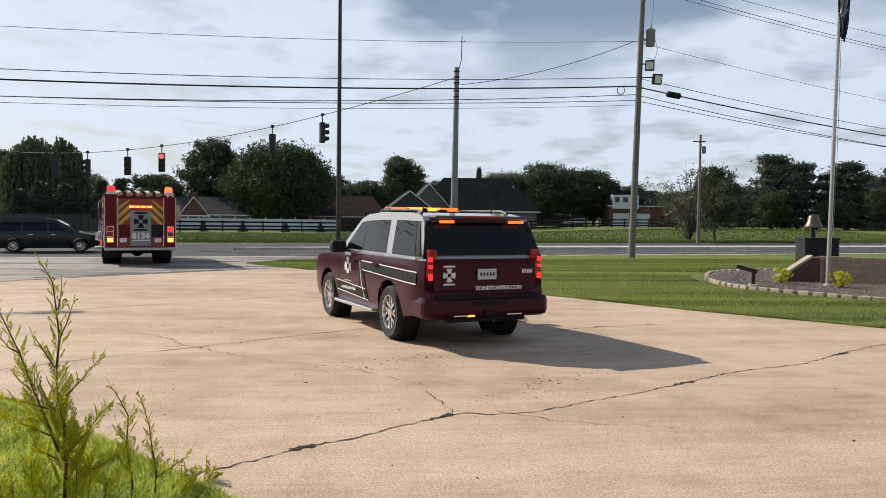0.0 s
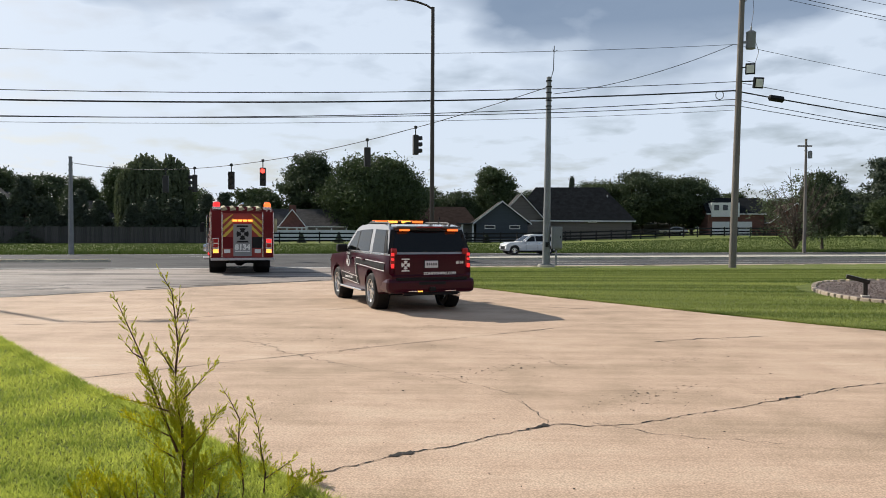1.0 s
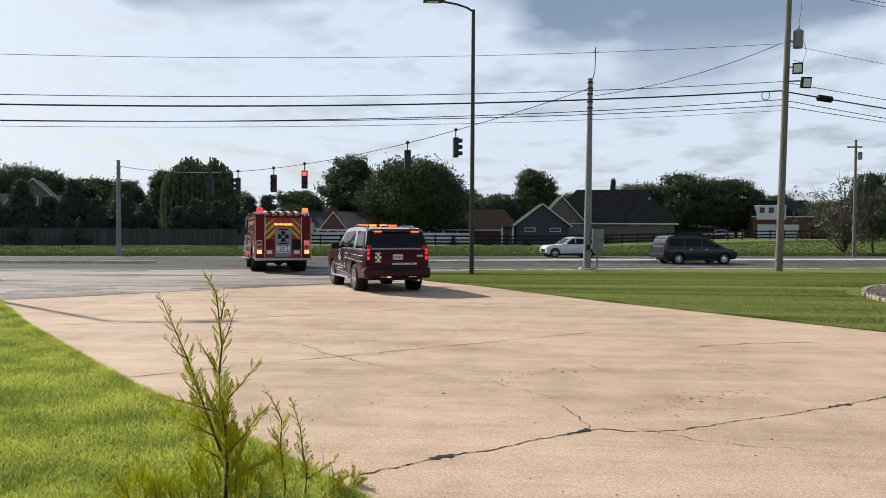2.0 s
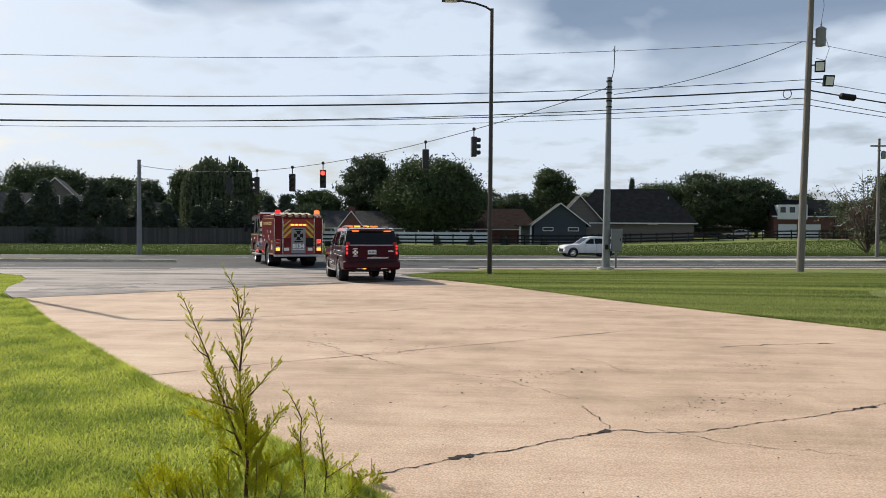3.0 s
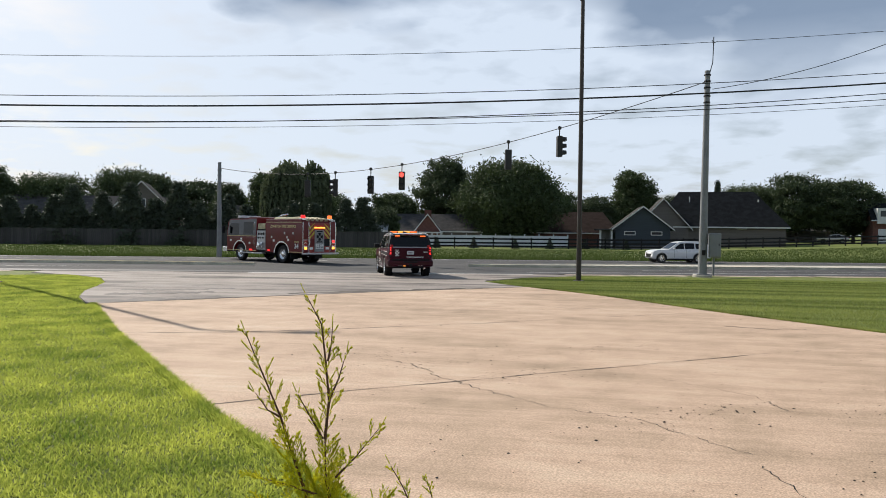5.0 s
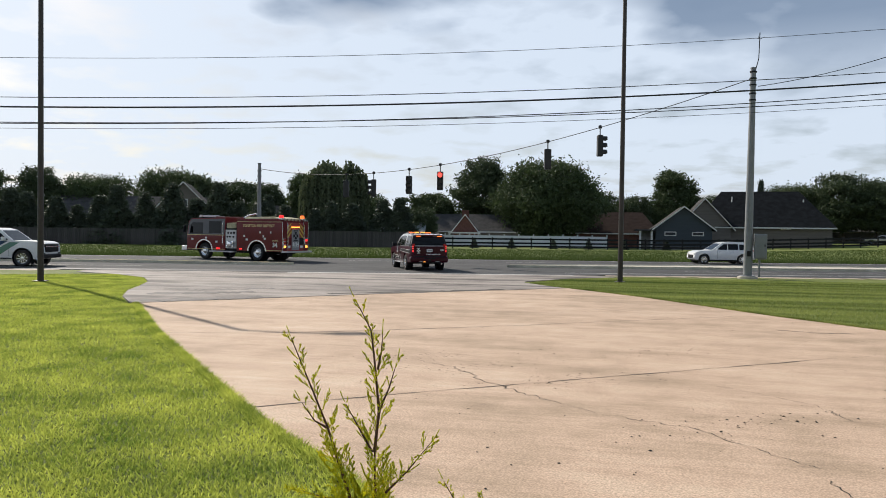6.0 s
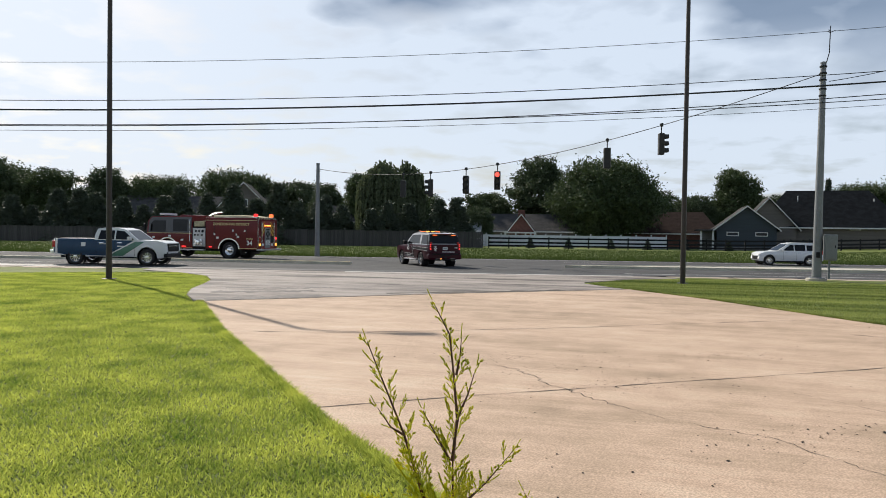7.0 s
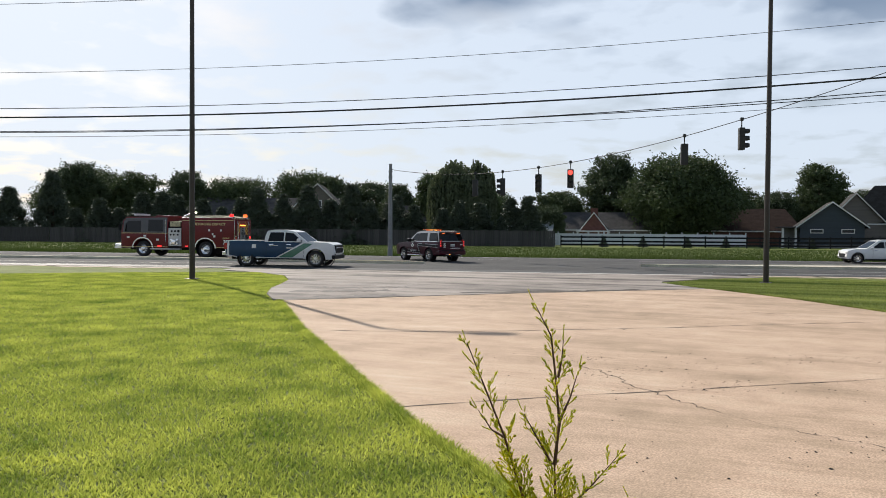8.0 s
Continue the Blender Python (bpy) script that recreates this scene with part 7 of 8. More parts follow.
def small_car(name, label, category, W, prof, green, belt, roofz, wb, r, y0, y1, paint, roof_paint, windows, front_glass, rear_glass, style="ten", front_lamps=True):
    root = tagged(new(name), label, category)
    half = widths(W, belt, roofz, 0.95, 0.76, y0, y1)
    part("body", shell(prof, half, (0.45, 0.6, 0.75, 0.85, 0.95), (y0 + 0.1, y0 + 0.3, 0.5, wb - 0.5, y1 - 0.5, y1 - 0.25, y1 - 0.1)), paint, root, smooth=32)
    part("roof", shell(green, half, (belt + 0.15, belt + 0.3, belt + 0.42), (0.2, 0.8, 1.6)), roof_paint, root, smooth=32)
    for s in (-1, 1):
        for w in windows:
            panel("side_window", w[::s], half, 0.002, 0.006, s, M_GLASS, root)
        part("tail_lamp", boxed((s * W * 0.43 - 0.07, y0 - 0.01, 0.85), (s * W * 0.43 + 0.05, y0 + 0.16, 1.15), 0.02), M_LAMP_TAIL, root)
        part("head_lamp", boxed((s * W * 0.36 - 0.14, y1 - 0.22, 0.72), (s * W * 0.36 + 0.12, y1 - 0.02, 0.86), 0.03), M_LAMP_CLEAR, root)
        mm = part("mirror", boxed((-0.1, -0.07, -0.07), (0.1, 0.07, 0.07), 0.03, pose(s * (W / 2 + 0.06), front_glass[0][1] - 0.35, belt + 0.08)), paint, root)
        for y in (0, wb):
            part("arch_liner", lathe([(r + 0.06, -0.1), (r + 0.06, 0.12)], 20, pose(s * W * 0.41, y, r + 0.01, 0, 90, 0)), M_BLACK, root)
        part("sill", boxed((s * W * 0.465 - 0.03, r + 0.1, 0.26), (s * W * 0.465 + 0.03, wb - r - 0.1, 0.36), 0.01), M_BLACK, root)
        for y in (wb * 0.33, wb * 0.66):
            panel("door_seam", [(y, 0.4), (y + 0.012, 0.4), (y + 0.012, belt), (y, belt)][::s], half, 0.001, 0.002, s, M_BLACK, root)
            panel("door_handle", [(y - 0.3, belt - 0.12), (y - 0.1, belt - 0.12), (y - 0.1, belt - 0.09), (y - 0.3, belt - 0.09)][::s], half, 0.006, 0.02, s, M_CHROME, root)
    (fw0, fy0, fz0), (fw1, fy1, fz1) = front_glass
    quad_panel("windscreen", [(-fw0, fy0, fz0), (fw0, fy0, fz0), (fw1, fy1, fz1), (-fw1, fy1, fz1)], 0.012, M_GLASS, root)
    (rw0, ry0, rz0), (rw1, ry1, rz1) = rear_glass
    quad_panel("rear_window", [(rw0, ry0, rz0), (-rw0, ry0, rz0), (-rw1, ry1, rz1), (rw1, ry1, rz1)], 0.012, M_GLASS, root)
    part("underbody", boxed((-W * 0.4, y0 + 0.3, 0.22), (W * 0.4, y1 - 0.4, 0.4), 0.02), M_BLACK, root)
    part("rear_bumper", boxed((-W * 0.45, y0 - 0.05, 0.38), (W * 0.45, y0 + 0.12, 0.62), 0.03), paint, root)
    part("grille", boxed((-W * 0.28, y1 - 0.06, 0.45), (W * 0.28, y1 + 0.01, 0.72), 0.02), M_BLACK, root)
    wheels = [wheel(root, s * (W / 2 - 0.14), y, r, 0.22, s, style) for s in (-1, 1) for y in (0, wb)]
    return root, wheels, r


def minivan():
    global ARCH_Z
    ARCH_Z = 0.34
    prof = [(-0.92, 0.40), (-0.98, 0.60), (-0.92, 1.02), (2.9, 1.02), (3.7, 0.90), (3.95, 0.72), (3.98, 0.45), (3.85, 0.30), (3.5, 0.28)] + arch(3.05, 0.42, 0.29) + [(2.6, 0.26), (0.45, 0.26)] + arch(0, 0.42, 0.29) + [(-0.45, 0.32)]
    green = [(-0.92, 1.02), (-0.78, 1.45), (-0.6, 1.68), (-0.2, 1.74), (1.3, 1.74), (1.9, 1.66), (3.05, 1.02)]
    return small_car("minivan", "dark teal minivan driving past on the road", "minivan", 1.98, prof, green, 1.02, 1.74, 3.05, 0.34, -0.95, 3.97, M_NAVY, M_NAVY,
                     ([(-0.62, 1.10), (0.35, 1.08), (0.35, 1.55), (-0.5, 1.56)], [(0.45, 1.08), (1.5, 1.08), (1.5, 1.56), (0.45, 1.56)], [(1.6, 1.08), (2.55, 1.08), (1.85, 1.52), (1.6, 1.55)]),
                     ((0.80, 2.98, 1.075), (0.70, 1.98, 1.63)), ((0.75, -0.90, 1.15), (0.68, -0.68, 1.60)))


def crossover():
    global ARCH_Z
    ARCH_Z = 0.38
    prof = [(-0.98, 0.45), (-1.05, 0.65), (-0.98, 1.08), (2.4, 1.10), (3.35, 1.04), (3.74, 0.92), (3.86, 0.5), (3.75, 0.34), (3.5, 0.32)] + arch(3.07, 0.46, 0.33) + [(2.6, 0.30), (0.48, 0.30)] + arch(0, 0.46, 0.33) + [(-0.48, 0.36)]
    green = [(-0.98, 1.08), (-0.82, 1.5), (-0.6, 1.70), (-0.2, 1.76), (1.1, 1.77), (1.6, 1.68), (2.5, 1.08)]
    return small_car("crossover", "white crossover waiting at the far lane", "car", 1.99, prof, green, 1.08, 1.77, 3.07, 0.38, -1.0, 3.85, M_WHITE, M_WHITE,
                     ([(-0.55, 1.16), (0.25, 1.14), (0.25, 1.58), (-0.35, 1.57)], [(0.35, 1.14), (1.15, 1.14), (1.15, 1.60), (0.35, 1.60)], [(1.22, 1.14), (2.1, 1.14), (1.5, 1.58), (1.22, 1.60)]),
                     ((0.80, 2.44, 1.14), (0.70, 1.68, 1.64)), ((0.75, -0.97, 1.18), (0.66, -0.70, 1.64)))


def pickup():
    global ARCH_Z
    ARCH_Z = 0.42
    root = tagged(new("pickup_truck"), "white and blue wrapped crew-cab pickup truck with green slash", "pickup truck")
    W, wb, r = 2.06, 3.75, 0.42
    half = widths(W, 1.25, 1.92, 0.96, 0.78, -1.2, 4.7)
    low = [(-1.15, 0.55), (-1.2, 0.7), (-1.16, 1.34), (1.0, 1.34), (1.04, 1.30), (2.9, 1.29), (3.3, 1.30), (4.40, 1.25), (4.66, 1.16), (4.74, 0.78), (4.70, 0.45), (4.5, 0.38), (4.30, 0.38)] + arch(wb, 0.53, 0.39) + [(3.2, 0.42), (0.55, 0.42)] + arch(0, 0.53, 0.44) + [(-0.55, 0.48)]
    part("body", shell(low, half, (0.55, 0.7, 0.8, 0.95, 1.1, 1.2), (-1.0, -0.6, 0.5, 0.95, 2.0, 3.0, 4.2, 4.5)), M_WHITE, root, smooth=32)
    cab = [(0.98, 1.26), (1.02, 1.6), (1.12, 1.86), (1.5, 1.92), (2.2, 1.91), (2.6, 1.82), (3.35, 1.24)]
    part("cab", shell(cab, half, (1.4, 1.6, 1.75, 1.85), (1.3, 1.8, 2.3)), M_WHITE, root, "white cab roof", smooth=32)
    part("bed_floor", boxed((-0.78, -1.1, 1.20), (0.78, 0.9, 1.348)), M_BLACK, root, "black bed")
    for s in (-1, 1):
        panel("blue_wrap", [(-1.12, 0.62), (-0.58, 0.52), (0.58, 0.50), (1.6, 0.48), (2.5, 0.95), (3.05, 1.27), (1.02, 1.28), (0.98, 1.325), (-1.1, 1.325)][::s], half, 0.003, 0.003, s, M_BLUEWRAP, root, "blue vinyl wrap on the side")
        panel("green_slash", [(1.75, 0.48), (2.5, 0.48), (3.6, 1.2), (3.15, 1.22)][::s], half, 0.006, 0.003, s, M_TEAL, root, "green slash in the wrap")
        panel("side_window", [(1.18, 1.32), (2.02, 1.32), (2.02, 1.78), (1.28, 1.78)][::s], half, 0.002, 0.006, s, M_GLASS, root)
        panel("side_window", [(2.10, 1.32), (3.05, 1.32), (2.52, 1.74), (2.10, 1.78)][::s], half, 0.002, 0.006, s, M_GLASS, root)
        m0 = lambda y, z: Matrix.Translation((s * (half(y, z) + 0.008), y, z)) @ (pose(0, 0, 0, 90, 0, -90) if s < 0 else pose(0, 0, 0, 90, 0, 90))
        bars(root, m0(1.25 if s > 0 else 1.75, 1.1), (1, 0.8, 0.9, 0.7, 1.0, 0.6, 0.8), 0.5, 0.03, M_LETTER)
        bars(root, m0(2.2 if s > 0 else 2.9, 1.0), (1, 0.8), 0.55, 0.05, M_LETTER)
        bars(root, m0(-1.0 if s > 0 else -0.3, 1.15), (1,), 0.6, 0.09, M_LETTER)
        panel("white_label", [(0.32, 0.95), (0.55, 0.95), (0.55, 1.15), (0.32, 1.15)][::s], half, 0.007, 0.002, s, M_LETTER, root)
        for y in (1.1, 2.05, 3.1):
            panel("door_seam", [(y, 0.5), (y + 0.012, 0.5), (y + 0.012, 1.24), (y, 1.24)][::s], half, 0.007, 0.002, s, M_BLACK, root)
        for y in (1.25, 2.2):
            panel("door_handle", [(y, 1.13), (y + 0.25, 1.13), (y + 0.25, 1.17), (y, 1.17)][::s], half, 0.01, 0.03, s, M_CHROME, root)
        part("mirror", boxed((-0.14, -0.08, -0.09), (0.14, 0.08, 0.09), 0.03, pose(s * 1.13, 2.9, 1.38)), M_WHITE, root)
        part("head_lamp", boxed((s * 0.80 - 0.18, 4.45, 0.98), (s * 0.80 + 0.14, 4.69, 1.10), 0.03), M_LAMP_CLEAR, root)
        part("fog_lamp", boxed((s * 0.78 - 0.12, 4.66, 0.60), (s * 0.78 + 0.1, 4.73, 0.70), 0.01), M_BLACK, root)
        part("tail_lamp", boxed((s * 0.95 - 0.07, -1.22, 0.88), (s * 0.95 + 0.04, -1.05, 1.22), 0.02), M_LAMP_TAIL, root)
        part("running_board", boxed((s * 0.99 - 0.08, 0.75, 0.38), (s * 0.99 + 0.06, 3.1, 0.44), 0.02), M_BLACK, root)
        for y in (0, wb):
            part("arch_liner", lathe([(0.51, -0.12), (0.51, 0.14)], 20, pose(s * 0.84, y, 0.43, 0, 90, 0)), M_BLACK, root)
    quad_panel("windscreen", [(-0.85, 3.28, 1.30), (0.85, 3.28, 1.30), (0.72, 2.66, 1.79), (-0.72, 2.66, 1.79)], 0.012, M_GLASS, root)
    quad_panel("rear_window", [(0.74, 0.99, 1.36), (-0.74, 0.99, 1.36), (-0.68, 1.08, 1.78), (0.68, 1.08, 1.78)], 0.012, M_GLASS, root)
    part("grille", boxed((-0.70, 4.62, 0.72), (0.70, 4.765, 1.13), 0.03), M_BLACK, root, "black grille")
    part("grille_bar", boxed((-0.68, 4.755, 0.98), (0.68, 4.785, 1.02), 0.008), M_CHROME, root)
    part("front_bumper", boxed((-0.98, 4.60, 0.42), (0.98, 4.78, 0.62), 0.04), M_BLACK, root)
    part("rear_bumper", boxed((-0.98, -1.35, 0.55), (0.98, -1.15, 0.74), 0.03), M_CHROME, root)
    part("underbody", boxed((-0.75, -0.9, 0.36), (0.75, 4.3, 0.55), 0.02), M_BLACK, root)
    wheels = [wheel(root, s * 0.89, y, r, 0.28, s, "ten") for s in (-1, 1) for y in (0, wb)]
    return root, wheels, r


def parked_sedan():
    global ARCH_Z
    ARCH_Z = 0.33
    prof = [(-0.95, 0.45), (-1.0, 0.8), (-0.95, 0.92), (2.2, 0.92), (3.3, 0.82), (3.6, 0.62), (3.6, 0.4), (3.4, 0.28), (3.15, 0.26)] + arch(2.72, 0.40, 0.28) + [(2.3, 0.25), (0.42, 0.25)] + arch(0, 0.40, 0.28) + [(-0.42, 0.3)]
    green = [(-0.7, 0.92), (-0.1, 1.28), (0.5, 1.42), (1.1, 1.42), (1.5, 1.34), (2.25, 0.92)]
    return small_car("sedan", "pale grey sedan parked by far houses", "car", 1.8, prof, green, 0.92, 1.42, 2.72, 0.33, -0.98, 3.6, M_SILVER, M_SILVER,
                     ([(-0.2, 0.97), (0.75, 0.97), (0.75, 1.32), (0.4, 1.32)], [(0.82, 0.97), (1.9, 0.97), (1.35, 1.28), (0.82, 1.32)]),
                     ((0.7, 2.2, 0.96), (0.62, 1.56, 1.31)), ((0.66, -0.62, 0.98), (0.6, -0.1, 1.27)))


SUV, SUV_WHEELS, SUV_R = chief_suv()
ENGINE, ENGINE_WHEELS, ENGINE_R = fire_engine()
VAN, VAN_WHEELS, VAN_R = minivan()
PICKUP, PICKUP_WHEELS, PICKUP_R = pickup()
white_car = crossover()[0]
white_car.matrix_basis = pose(6.8, 59.6, ground_z(6.8, 59.6) + 0.03, 0, 0, 105) @ Matrix.Scale(0.87, 4)
sedan = parked_sedan()[0]
sedan.matrix_basis = pose(38.5, 134.0, ground_z(38.5, 134.0), 0, 0, 80)

# ---- foreground conifer shrub ----


SHRUB = (-1.72, 4.78)


def shrub():
    """A young conifer: thin reddish shoots set with short sprays of scale leaves, sparse at the tips and dense below."""
    root = tagged(new("conifer_shrub"), "young yellow-green conifer shrub with feathery upright shoots", "shrub")
    root.matrix_basis = pose(*SHRUB, ground_z(*SHRUB), 0, 0, 19)
    r = random.Random(17)
    verts, faces = [], []

    def scale_leaf(p, d, length, w):
        q = d.to_track_quat("Z", "Y")
        k, a = len(verts), r.uniform(0, 6.28)
        verts.append(tuple(p))
        for i in range(3):
            verts.append(tuple(p + q @ Vector((w * math.cos(a + i * 2.09), w * math.sin(a + i * 2.09), length * 0.4))))
        verts.append(tuple(p + q @ Vector((0, 0, length))))
        for i in range(3):
            j = (i + 1) % 3
            faces.append((k, k + 1 + j, k + 1 + i))
            faces.append((k + 1 + i, k + 1 + j, k + 4))

    def spray(p, d, length, flat, depth):
        """A flat spray: a fine axis with leaves, and shorter sprays to either side of it in the plane of flat."""
        n = max(3, int(length / 0.009))
        q, dd = p.copy(), d.copy()
        for i in range(n):
            t = i / n
            dd = (dd + Vector((r.uniform(-0.05, 0.05), r.uniform(-0.05, 0.05), 0.03))).normalized()
            q = q + dd * (length / n)
            side = (dd + flat * r.uniform(-0.7, 0.7) + Vector((0, 0, r.uniform(-0.2, 0.3)))).normalized()
            scale_leaf(q, side, r.uniform(0.011, 0.019) * (1.1 - 0.4 * t), r.uniform(0.0024, 0.0036))
            scale_leaf(q, dd, r.uniform(0.012, 0.018), 0.0032)
            if depth and i % 2 and t < 0.94:
                s = 1 if i % 4 == 1 else -1
                spray(q, (dd * 0.95 + flat * s * r.uniform(0.45, 0.75)).normalized(), length * r.uniform(0.28, 0.5) * (1.15 - t), flat, depth - 1)

    def shoot(points, radius, low, high, gap, bare=0.0):
        """A shoot through (x, z) or (x, y, z) points; its sprays shorten from low to high, metres."""
        pts = [Vector((p[0], p[1], p[2])) if len(p) == 3 else Vector((p[0], 0.0, p[1])) for p in points]
        part("stem", tube(pts, [radius * (1 - 0.8 * i / (len(pts) - 1)) for i in range(len(pts))], 6), M_TWIG, root, smooth=50)
        total = sum((b - a).length for a, b in zip(pts, pts[1:]))
        acc, k, s = 0.0, r.randrange(9), gap * 0.5
        for a, b in zip(pts, pts[1:]):
            seg = (b - a).length
            axis = (b - a).normalized()
            while s < acc + seg:
                t = s / total
                if t > bare:
                    k += 1
                    az = k * 2.4 + r.uniform(-0.4, 0.4)
                    out = Vector((math.cos(az), math.sin(az) * 0.8, 0))
                    flat = axis.cross(out).normalized()
                    ln = (low + (high - low) * t) * r.uniform(0.55, 1.35)
                    spray(a.lerp(b, (s - acc) / seg), (axis * 0.85 + out * 0.62).normalized(), ln, (flat + Vector((0, 0, 0.4))).normalized(), 2 if ln > 0.10 else (1 if ln > 0.032 else 0))
                s += gap * r.uniform(0.7, 1.3)
            acc += seg
        spray(pts[-1], (pts[-1] - pts[-2]).normalized(), 0.05, Vector((0, 1, 0)), 0)

    # the leading shoot and its forks
    shoot([(0.03, 0.0), (0.04, 0.30), (0.03, 0.52), (-0.005, 0.70), (-0.01, 0.88)], 0.016, 0.28, 0.15, 0.028, 0.12)
    shoot([(-0.01, 0.88), (0.008, 1.06), (-0.01, 1.24), (-0.03, 1.41), (-0.10, 1.545)], 0.009, 0.13, 0.04, 0.028)
    shoot([(0.0, 0.35), (-0.08, 0.03, 0.57), (-0.155, 0.04, 0.79), (-0.215, 0.04, 0.98), (-0.305, 0.04, 1.20), (-0.375, 0.04, 1.37)], 0.010, 0.20, 0.045, 0.028, 0.1)
    for pts, lo, hi in (([(0.04, 0.0, 0.70), (0.13, -0.03, 0.80), (0.235, -0.05, 0.935)], 0.09, 0.05), ([(-0.02, 0, 0.88), (-0.08, 0.03, 0.98), (-0.137, 0.05, 1.08)], 0.07, 0.035),
                        ([(0.008, 0, 1.06), (0.05, 0, 1.16), (0.082, 0, 1.27)], 0.06, 0.03), ([(0.0, 0, 1.24), (0.015, 0, 1.32), (0.02, 0, 1.40)], 0.05, 0.03),
                        ([(-0.04, 0, 0.62), (-0.18, -0.05, 0.69), (-0.33, -0.08, 0.745)], 0.13, 0.06), ([(-0.05, 0, 0.46), (-0.17, -0.06, 0.55), (-0.305, -0.1, 0.63)], 0.14, 0.07),
                        ([(0.05, 0, 0.34), (0.16, -0.05, 0.47), (0.25, -0.05, 0.61)], 0.18, 0.08), ([(0.06, 0, 0.14), (0.22, 0.0, 0.23), (0.35, 0.0, 0.31)], 0.16, 0.08),
                        ([(-0.22, 0.04, 0.98), (-0.27, 0, 1.02), (-0.325, 0, 1.10)], 0.05, 0.03), ([(0.0, 0, 0.3), (-0.10, -0.1, 0.40), (-0.16, -0.12, 0.47)], 0.16, 0.09)):
        shoot(pts, 0.006, lo, hi, 0.024, 0.08)
    # the two leaner shoots beside it
    shoot([(0.56, 0.0), (0.57, 0.16), (0.545, 0.30), (0.525, 0.47), (0.475, 0.645)], 0.009, 0.15, 0.04, 0.026, 0.1)
    shoot([(0.42, 0.0), (0.425, 0.09), (0.39, 0.34), (0.40, 0.54), (0.35, 0.65), (0.295, 0.745)], 0.009, 0.16, 0.035, 0.026, 0.1)
    shoot([(0.57, 0.0, 0.12), (0.66, 0.0, 0.17), (0.745, 0.0, 0.23)], 0.006, 0.10, 0.05, 0.034)
    shoot([(0.40, 0.0, 0.36), (0.35, 0.0, 0.42), (0.33, 0.0, 0.50)], 0.005, 0.08, 0.04, 0.034)
    # low bushy growth
    for x, top, y in ((-0.70, 0.08, -0.12), (-0.60, 0.19, 0.0), (-0.52, 0.27, 0.1), (-0.42, 0.20, -0.05), (-0.34, 0.15, 0.05), (-0.25, 0.22, -0.1), (-0.16, 0.30, 0.1), (-0.08, 0.28, -0.1),
                      (0.10, 0.30, -0.1), (0.18, 0.24, 0.08), (0.27, 0.15, -0.05), (0.80, 0.13, 0.0), (0.92, 0.07, 0.05), (0.75, 0.08, -0.1)):
        shoot([(x * 0.9, y, 0.0), (x * 0.97, y, top * 0.5), (x, y, top)], 0.006, 0.17, 0.08, 0.02)
    raw("foliage", verts, faces, M_SHOOT, root)


shrub()


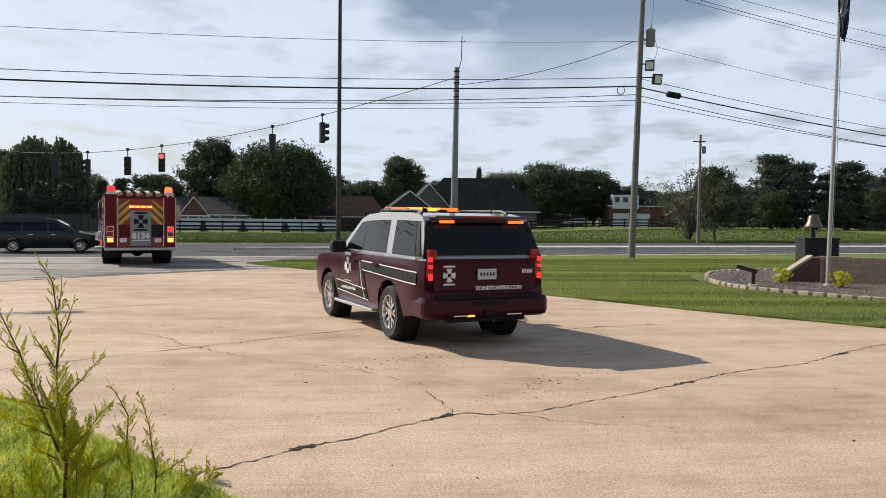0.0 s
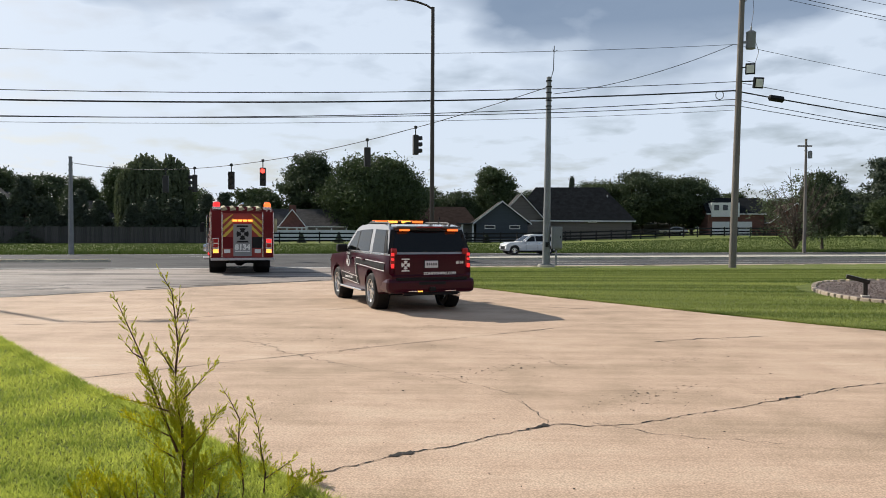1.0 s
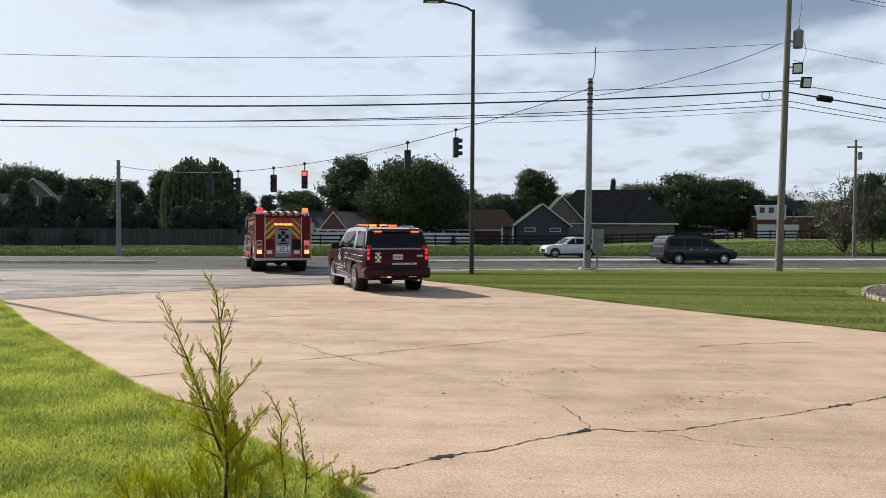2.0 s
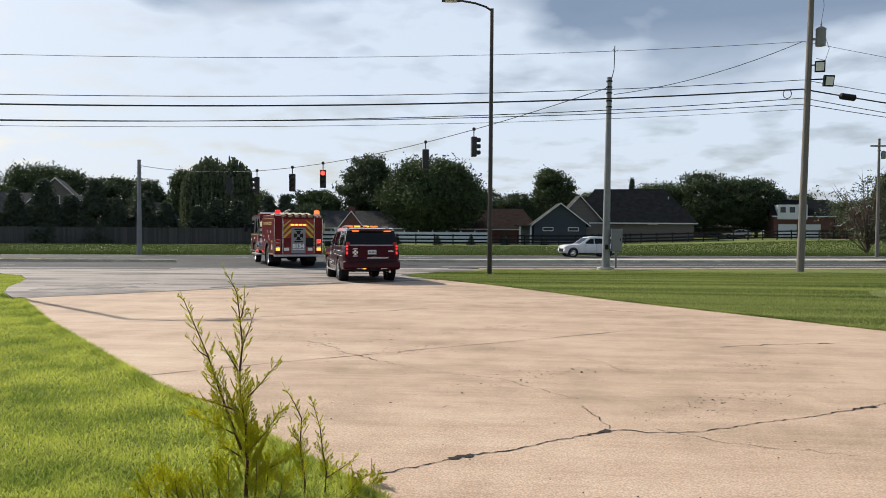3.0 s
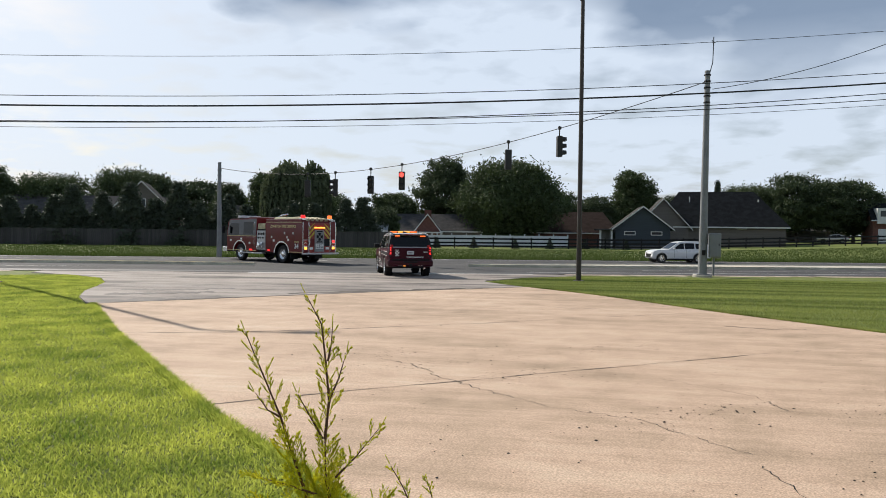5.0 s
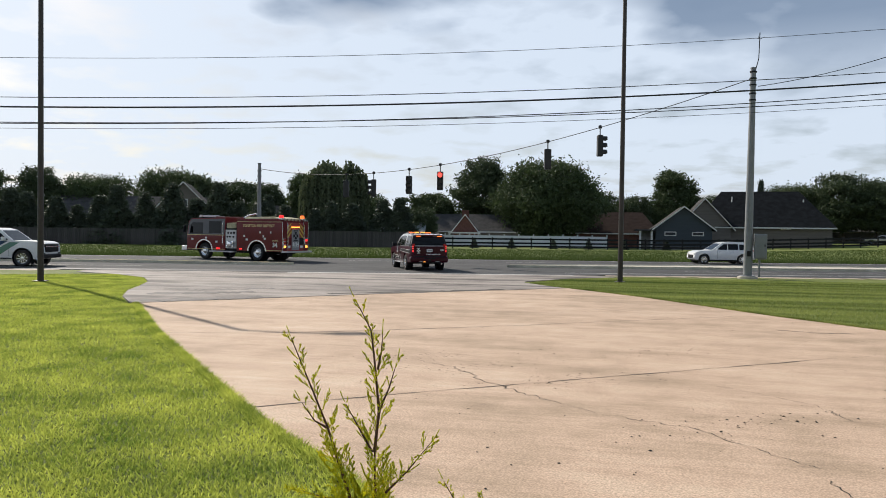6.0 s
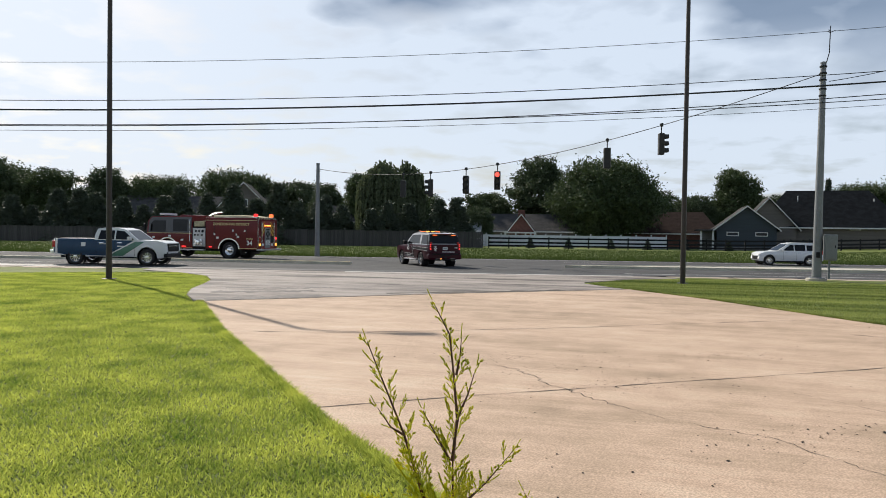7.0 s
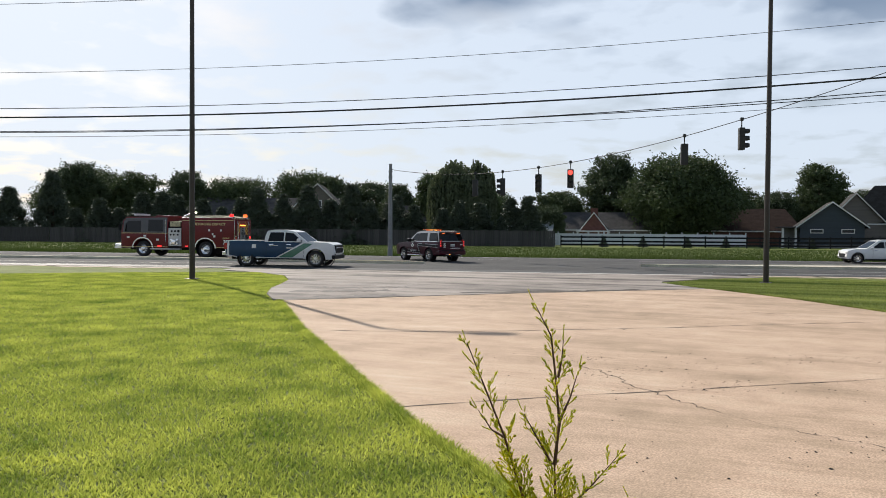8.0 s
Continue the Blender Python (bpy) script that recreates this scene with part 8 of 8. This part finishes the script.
def grass_blades():
    """Blades of grass on the near lawn, thinner with distance, and a shaggy edge along the drive."""
    rs = np.random.RandomState(6)
    lx, ly = np.array([p[0] for p in DRIVE_LEFT])[::-1], np.array([p[1] for p in DRIVE_LEFT])[::-1]

    def left_of_drive(x, y):
        return x < np.interp(y, ly, lx)

    V = []

    def blades(x, y, h):
        n = len(x)
        z = np.array([ground_z(a, b) for a, b in zip(x, y)])
        a = rs.uniform(0, np.pi, n)
        w = rs.uniform(0.0020, 0.0042, n) * (1 + np.hypot(x, y) / 7)
        lean = rs.normal(0, 0.6, (n, 2)) * h[:, None]
        p0 = np.stack([x - w * np.cos(a), y - w * np.sin(a), z], 1)
        p1 = np.stack([x + w * np.cos(a), y + w * np.sin(a), z], 1)
        p2 = np.stack([x + lean[:, 0], y + lean[:, 1], z + h], 1)
        V.append(np.stack([p0, p1, p2], 1).reshape(-1, 3))

    n = 760000
    d = rs.uniform(0.03, 1, n) ** 1.25 * 36 + 1.4
    a = rs.uniform(radians(8), radians(62), n)
    x, y = -d * np.sin(a) - 0.3, d * np.cos(a)
    ax, ay = np.array([p[0] for p in APRON_LEFT]), np.array([p[1] for p in APRON_LEFT])
    keep = np.where(y < 18.1, left_of_drive(x, y), x < np.interp(y, ay, ax) - 0.05) & (y < 31)
    x, y = x[keep], y[keep]
    blades(x, y, rs.uniform(0.022, 0.05, len(x)))
    m = 26000                                     # shaggy edges
    t = rs.uniform(0, 1, m)
    y = 3.0 + t * 15.0
    x = np.interp(y, ly, lx) + np.abs(rs.normal(0, 0.05, m)) * -1 + 0.035
    blades(x, y, rs.uniform(0.04, 0.09, m))
    left_count = sum(len(a) for a in V)
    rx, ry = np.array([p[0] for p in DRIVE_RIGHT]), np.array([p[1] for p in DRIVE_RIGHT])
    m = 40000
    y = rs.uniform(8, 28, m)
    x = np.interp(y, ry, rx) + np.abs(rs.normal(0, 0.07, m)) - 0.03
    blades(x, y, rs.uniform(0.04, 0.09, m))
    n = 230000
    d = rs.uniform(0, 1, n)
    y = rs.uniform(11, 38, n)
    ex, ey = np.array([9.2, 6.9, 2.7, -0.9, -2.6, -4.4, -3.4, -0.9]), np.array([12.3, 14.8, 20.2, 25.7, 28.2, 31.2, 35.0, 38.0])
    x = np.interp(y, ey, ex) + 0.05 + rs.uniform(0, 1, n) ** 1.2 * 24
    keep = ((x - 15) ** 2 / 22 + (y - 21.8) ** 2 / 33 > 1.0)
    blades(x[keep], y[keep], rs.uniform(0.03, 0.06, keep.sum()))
    v = np.concatenate(V)
    me = bpy.data.meshes.new("grass")
    k = len(v)
    me.vertices.add(k)
    me.vertices.foreach_set("co", v.astype(np.float32).ravel())
    me.loops.add(k)
    me.loops.foreach_set("vertex_index", np.arange(k, dtype=np.int32))
    me.polygons.add(k // 3)
    me.polygons.foreach_set("loop_start", np.arange(0, k, 3, dtype=np.int32))
    me.update(calc_edges=True)
    me.materials.append(M_GRASS)
    me.materials.append(M_GRASS_DRY_DIM)
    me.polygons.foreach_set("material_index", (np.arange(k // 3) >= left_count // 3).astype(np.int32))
    tagged(new("grass", me), "short bright green mown grass blades", "grass", kind="stuff")


grass_blades()


def verge_weeds():
    """Longer rough grass on the far verge and weeds on the kerbs."""
    rs = np.random.RandomState(9)
    n = 170000
    u, w = rs.uniform(-75, 90, n), 59 + rs.uniform(0, 1, n) ** 1.6 * 34
    x, y = u * UX - w * UY, u * UY + w * UX
    z = np.array([ground_z(a, b) for a, b in zip(x, y)])
    h = rs.uniform(0.06, 0.16, n) * np.where(w < 64, 1.3, 0.9)
    a = rs.uniform(0, np.pi, n)
    wd = rs.uniform(0.02, 0.05, n)
    v = np.stack([np.stack([x - wd * np.cos(a), y - wd * np.sin(a), z], 1), np.stack([x + wd * np.cos(a), y + wd * np.sin(a), z], 1),
                  np.stack([x + rs.normal(0, 0.05, n), y + rs.normal(0, 0.05, n), z + h], 1)], 1).reshape(-1, 3)
    tagged(raw("verge_grass", v.tolist(), np.arange(3 * n).reshape(-1, 3).tolist(), M_VERGE), "rough green grass on the far verge", "grass", kind="stuff")


verge_weeds()


# ---- what moves ----


def along(rows, t):
    for a, b in zip(rows, rows[1:]):
        if t <= b[0]:
            k = (t - a[0]) / (b[0] - a[0])
            return [p + (q - p) * k for p, q in zip(a, b)]
    return list(rows[-1])


def drive_thing(thing, wheels, r, rows):
    """Rows of t, x, y, heading: keys the thing on the ground, and rolls its wheels by the way gone."""
    keys = []
    for t, x, y, h in rows:
        ahead = Vector((-math.sin(radians(h)), math.cos(radians(h))))
        z0, z1 = ground_z(x, y) + 0.03, ground_z(x + 3 * ahead.x, y + 3 * ahead.y) + 0.03
        keys.append((t, pose(x, y, z0, 0, 0, h) @ pose(0, 0, 0, math.degrees(math.atan2(z1 - z0, 3.0)))))
    walk(thing, keys)
    gone, last = [], None
    total = 0.0
    for k in range(0, 241):
        t = k / 30
        _, x, y, h = along(rows, t)
        if last is not None:
            total += math.hypot(x - last[0], y - last[1])
        last = (x, y)
        gone.append((t, total))
    for w in wheels:
        x, y, z = w.matrix_basis.translation
        walk(w, [(t, pose(x, y, z, -math.degrees(d / r), 0, 0)) for t, d in gone])


def road_rows(rows, n, heading):
    return [(t, *un(u, n), heading) for t, u in rows]


def motions():
    drive_thing(SUV, SUV_WHEELS, SUV_R, [
        (0.0, 1.46, 11.65, 20), (0.5, 0.22, 14.9, 21.5), (1.0, -0.88, 17.4, 23), (1.5, -2.05, 20.2, 24.5), (3.0, -5.2, 27.3, 21), (3.5, -6.0, 28.7, 19), (4.0, -6.6, 29.9, 19.5),
        (4.5, -7.5, 32.2, 20), (6.0, -11.1, 41.1, 29), (6.5, -12.5, 42.4, 35), (7.0, -14.3, 43.5, 41), (7.5, -16.7, 45.1, 48), (8.0, -19.8, 46.8, 57)])
    drive_thing(ENGINE, ENGINE_WHEELS, ENGINE_R, [
        (0.0, -8.75, 31.5, 19), (0.5, -8.85, 31.9, 18), (1.0, -9.2, 33.0, 18.5), (1.5, -9.65, 34.2, 20), (3.0, -11.8, 40.4, 27), (3.5, -13.1, 42.9, 33), (4.0, -14.4, 44.8, 40),
        (4.5, -16.2, 46.3, 49), (6.0, -23.2, 48.0, 74), (6.5, -25.9, 47.6, 83), (7.0, -29.1, 46.8, 91), (7.5, -32.4, 45.9, 97), (8.0, -35.8, 44.8, 101)])
    drive_thing(VAN, VAN_WHEELS, VAN_R, road_rows([(0.0, -6.2), (0.5, 1.2), (1.5, 15.8), (2.8, 35.5), (5.0, 68.5), (8.0, 113.5)], 44.6, -75))
    drive_thing(PICKUP, PICKUP_WHEELS, PICKUP_R, road_rows([(0.0, -45.0), (4.0, -31.0), (6.0, -23.8), (6.5, -22.3), (7.0, -20.9), (7.5, -18.8), (8.0, -16.1)], 42.0, -75))


motions()
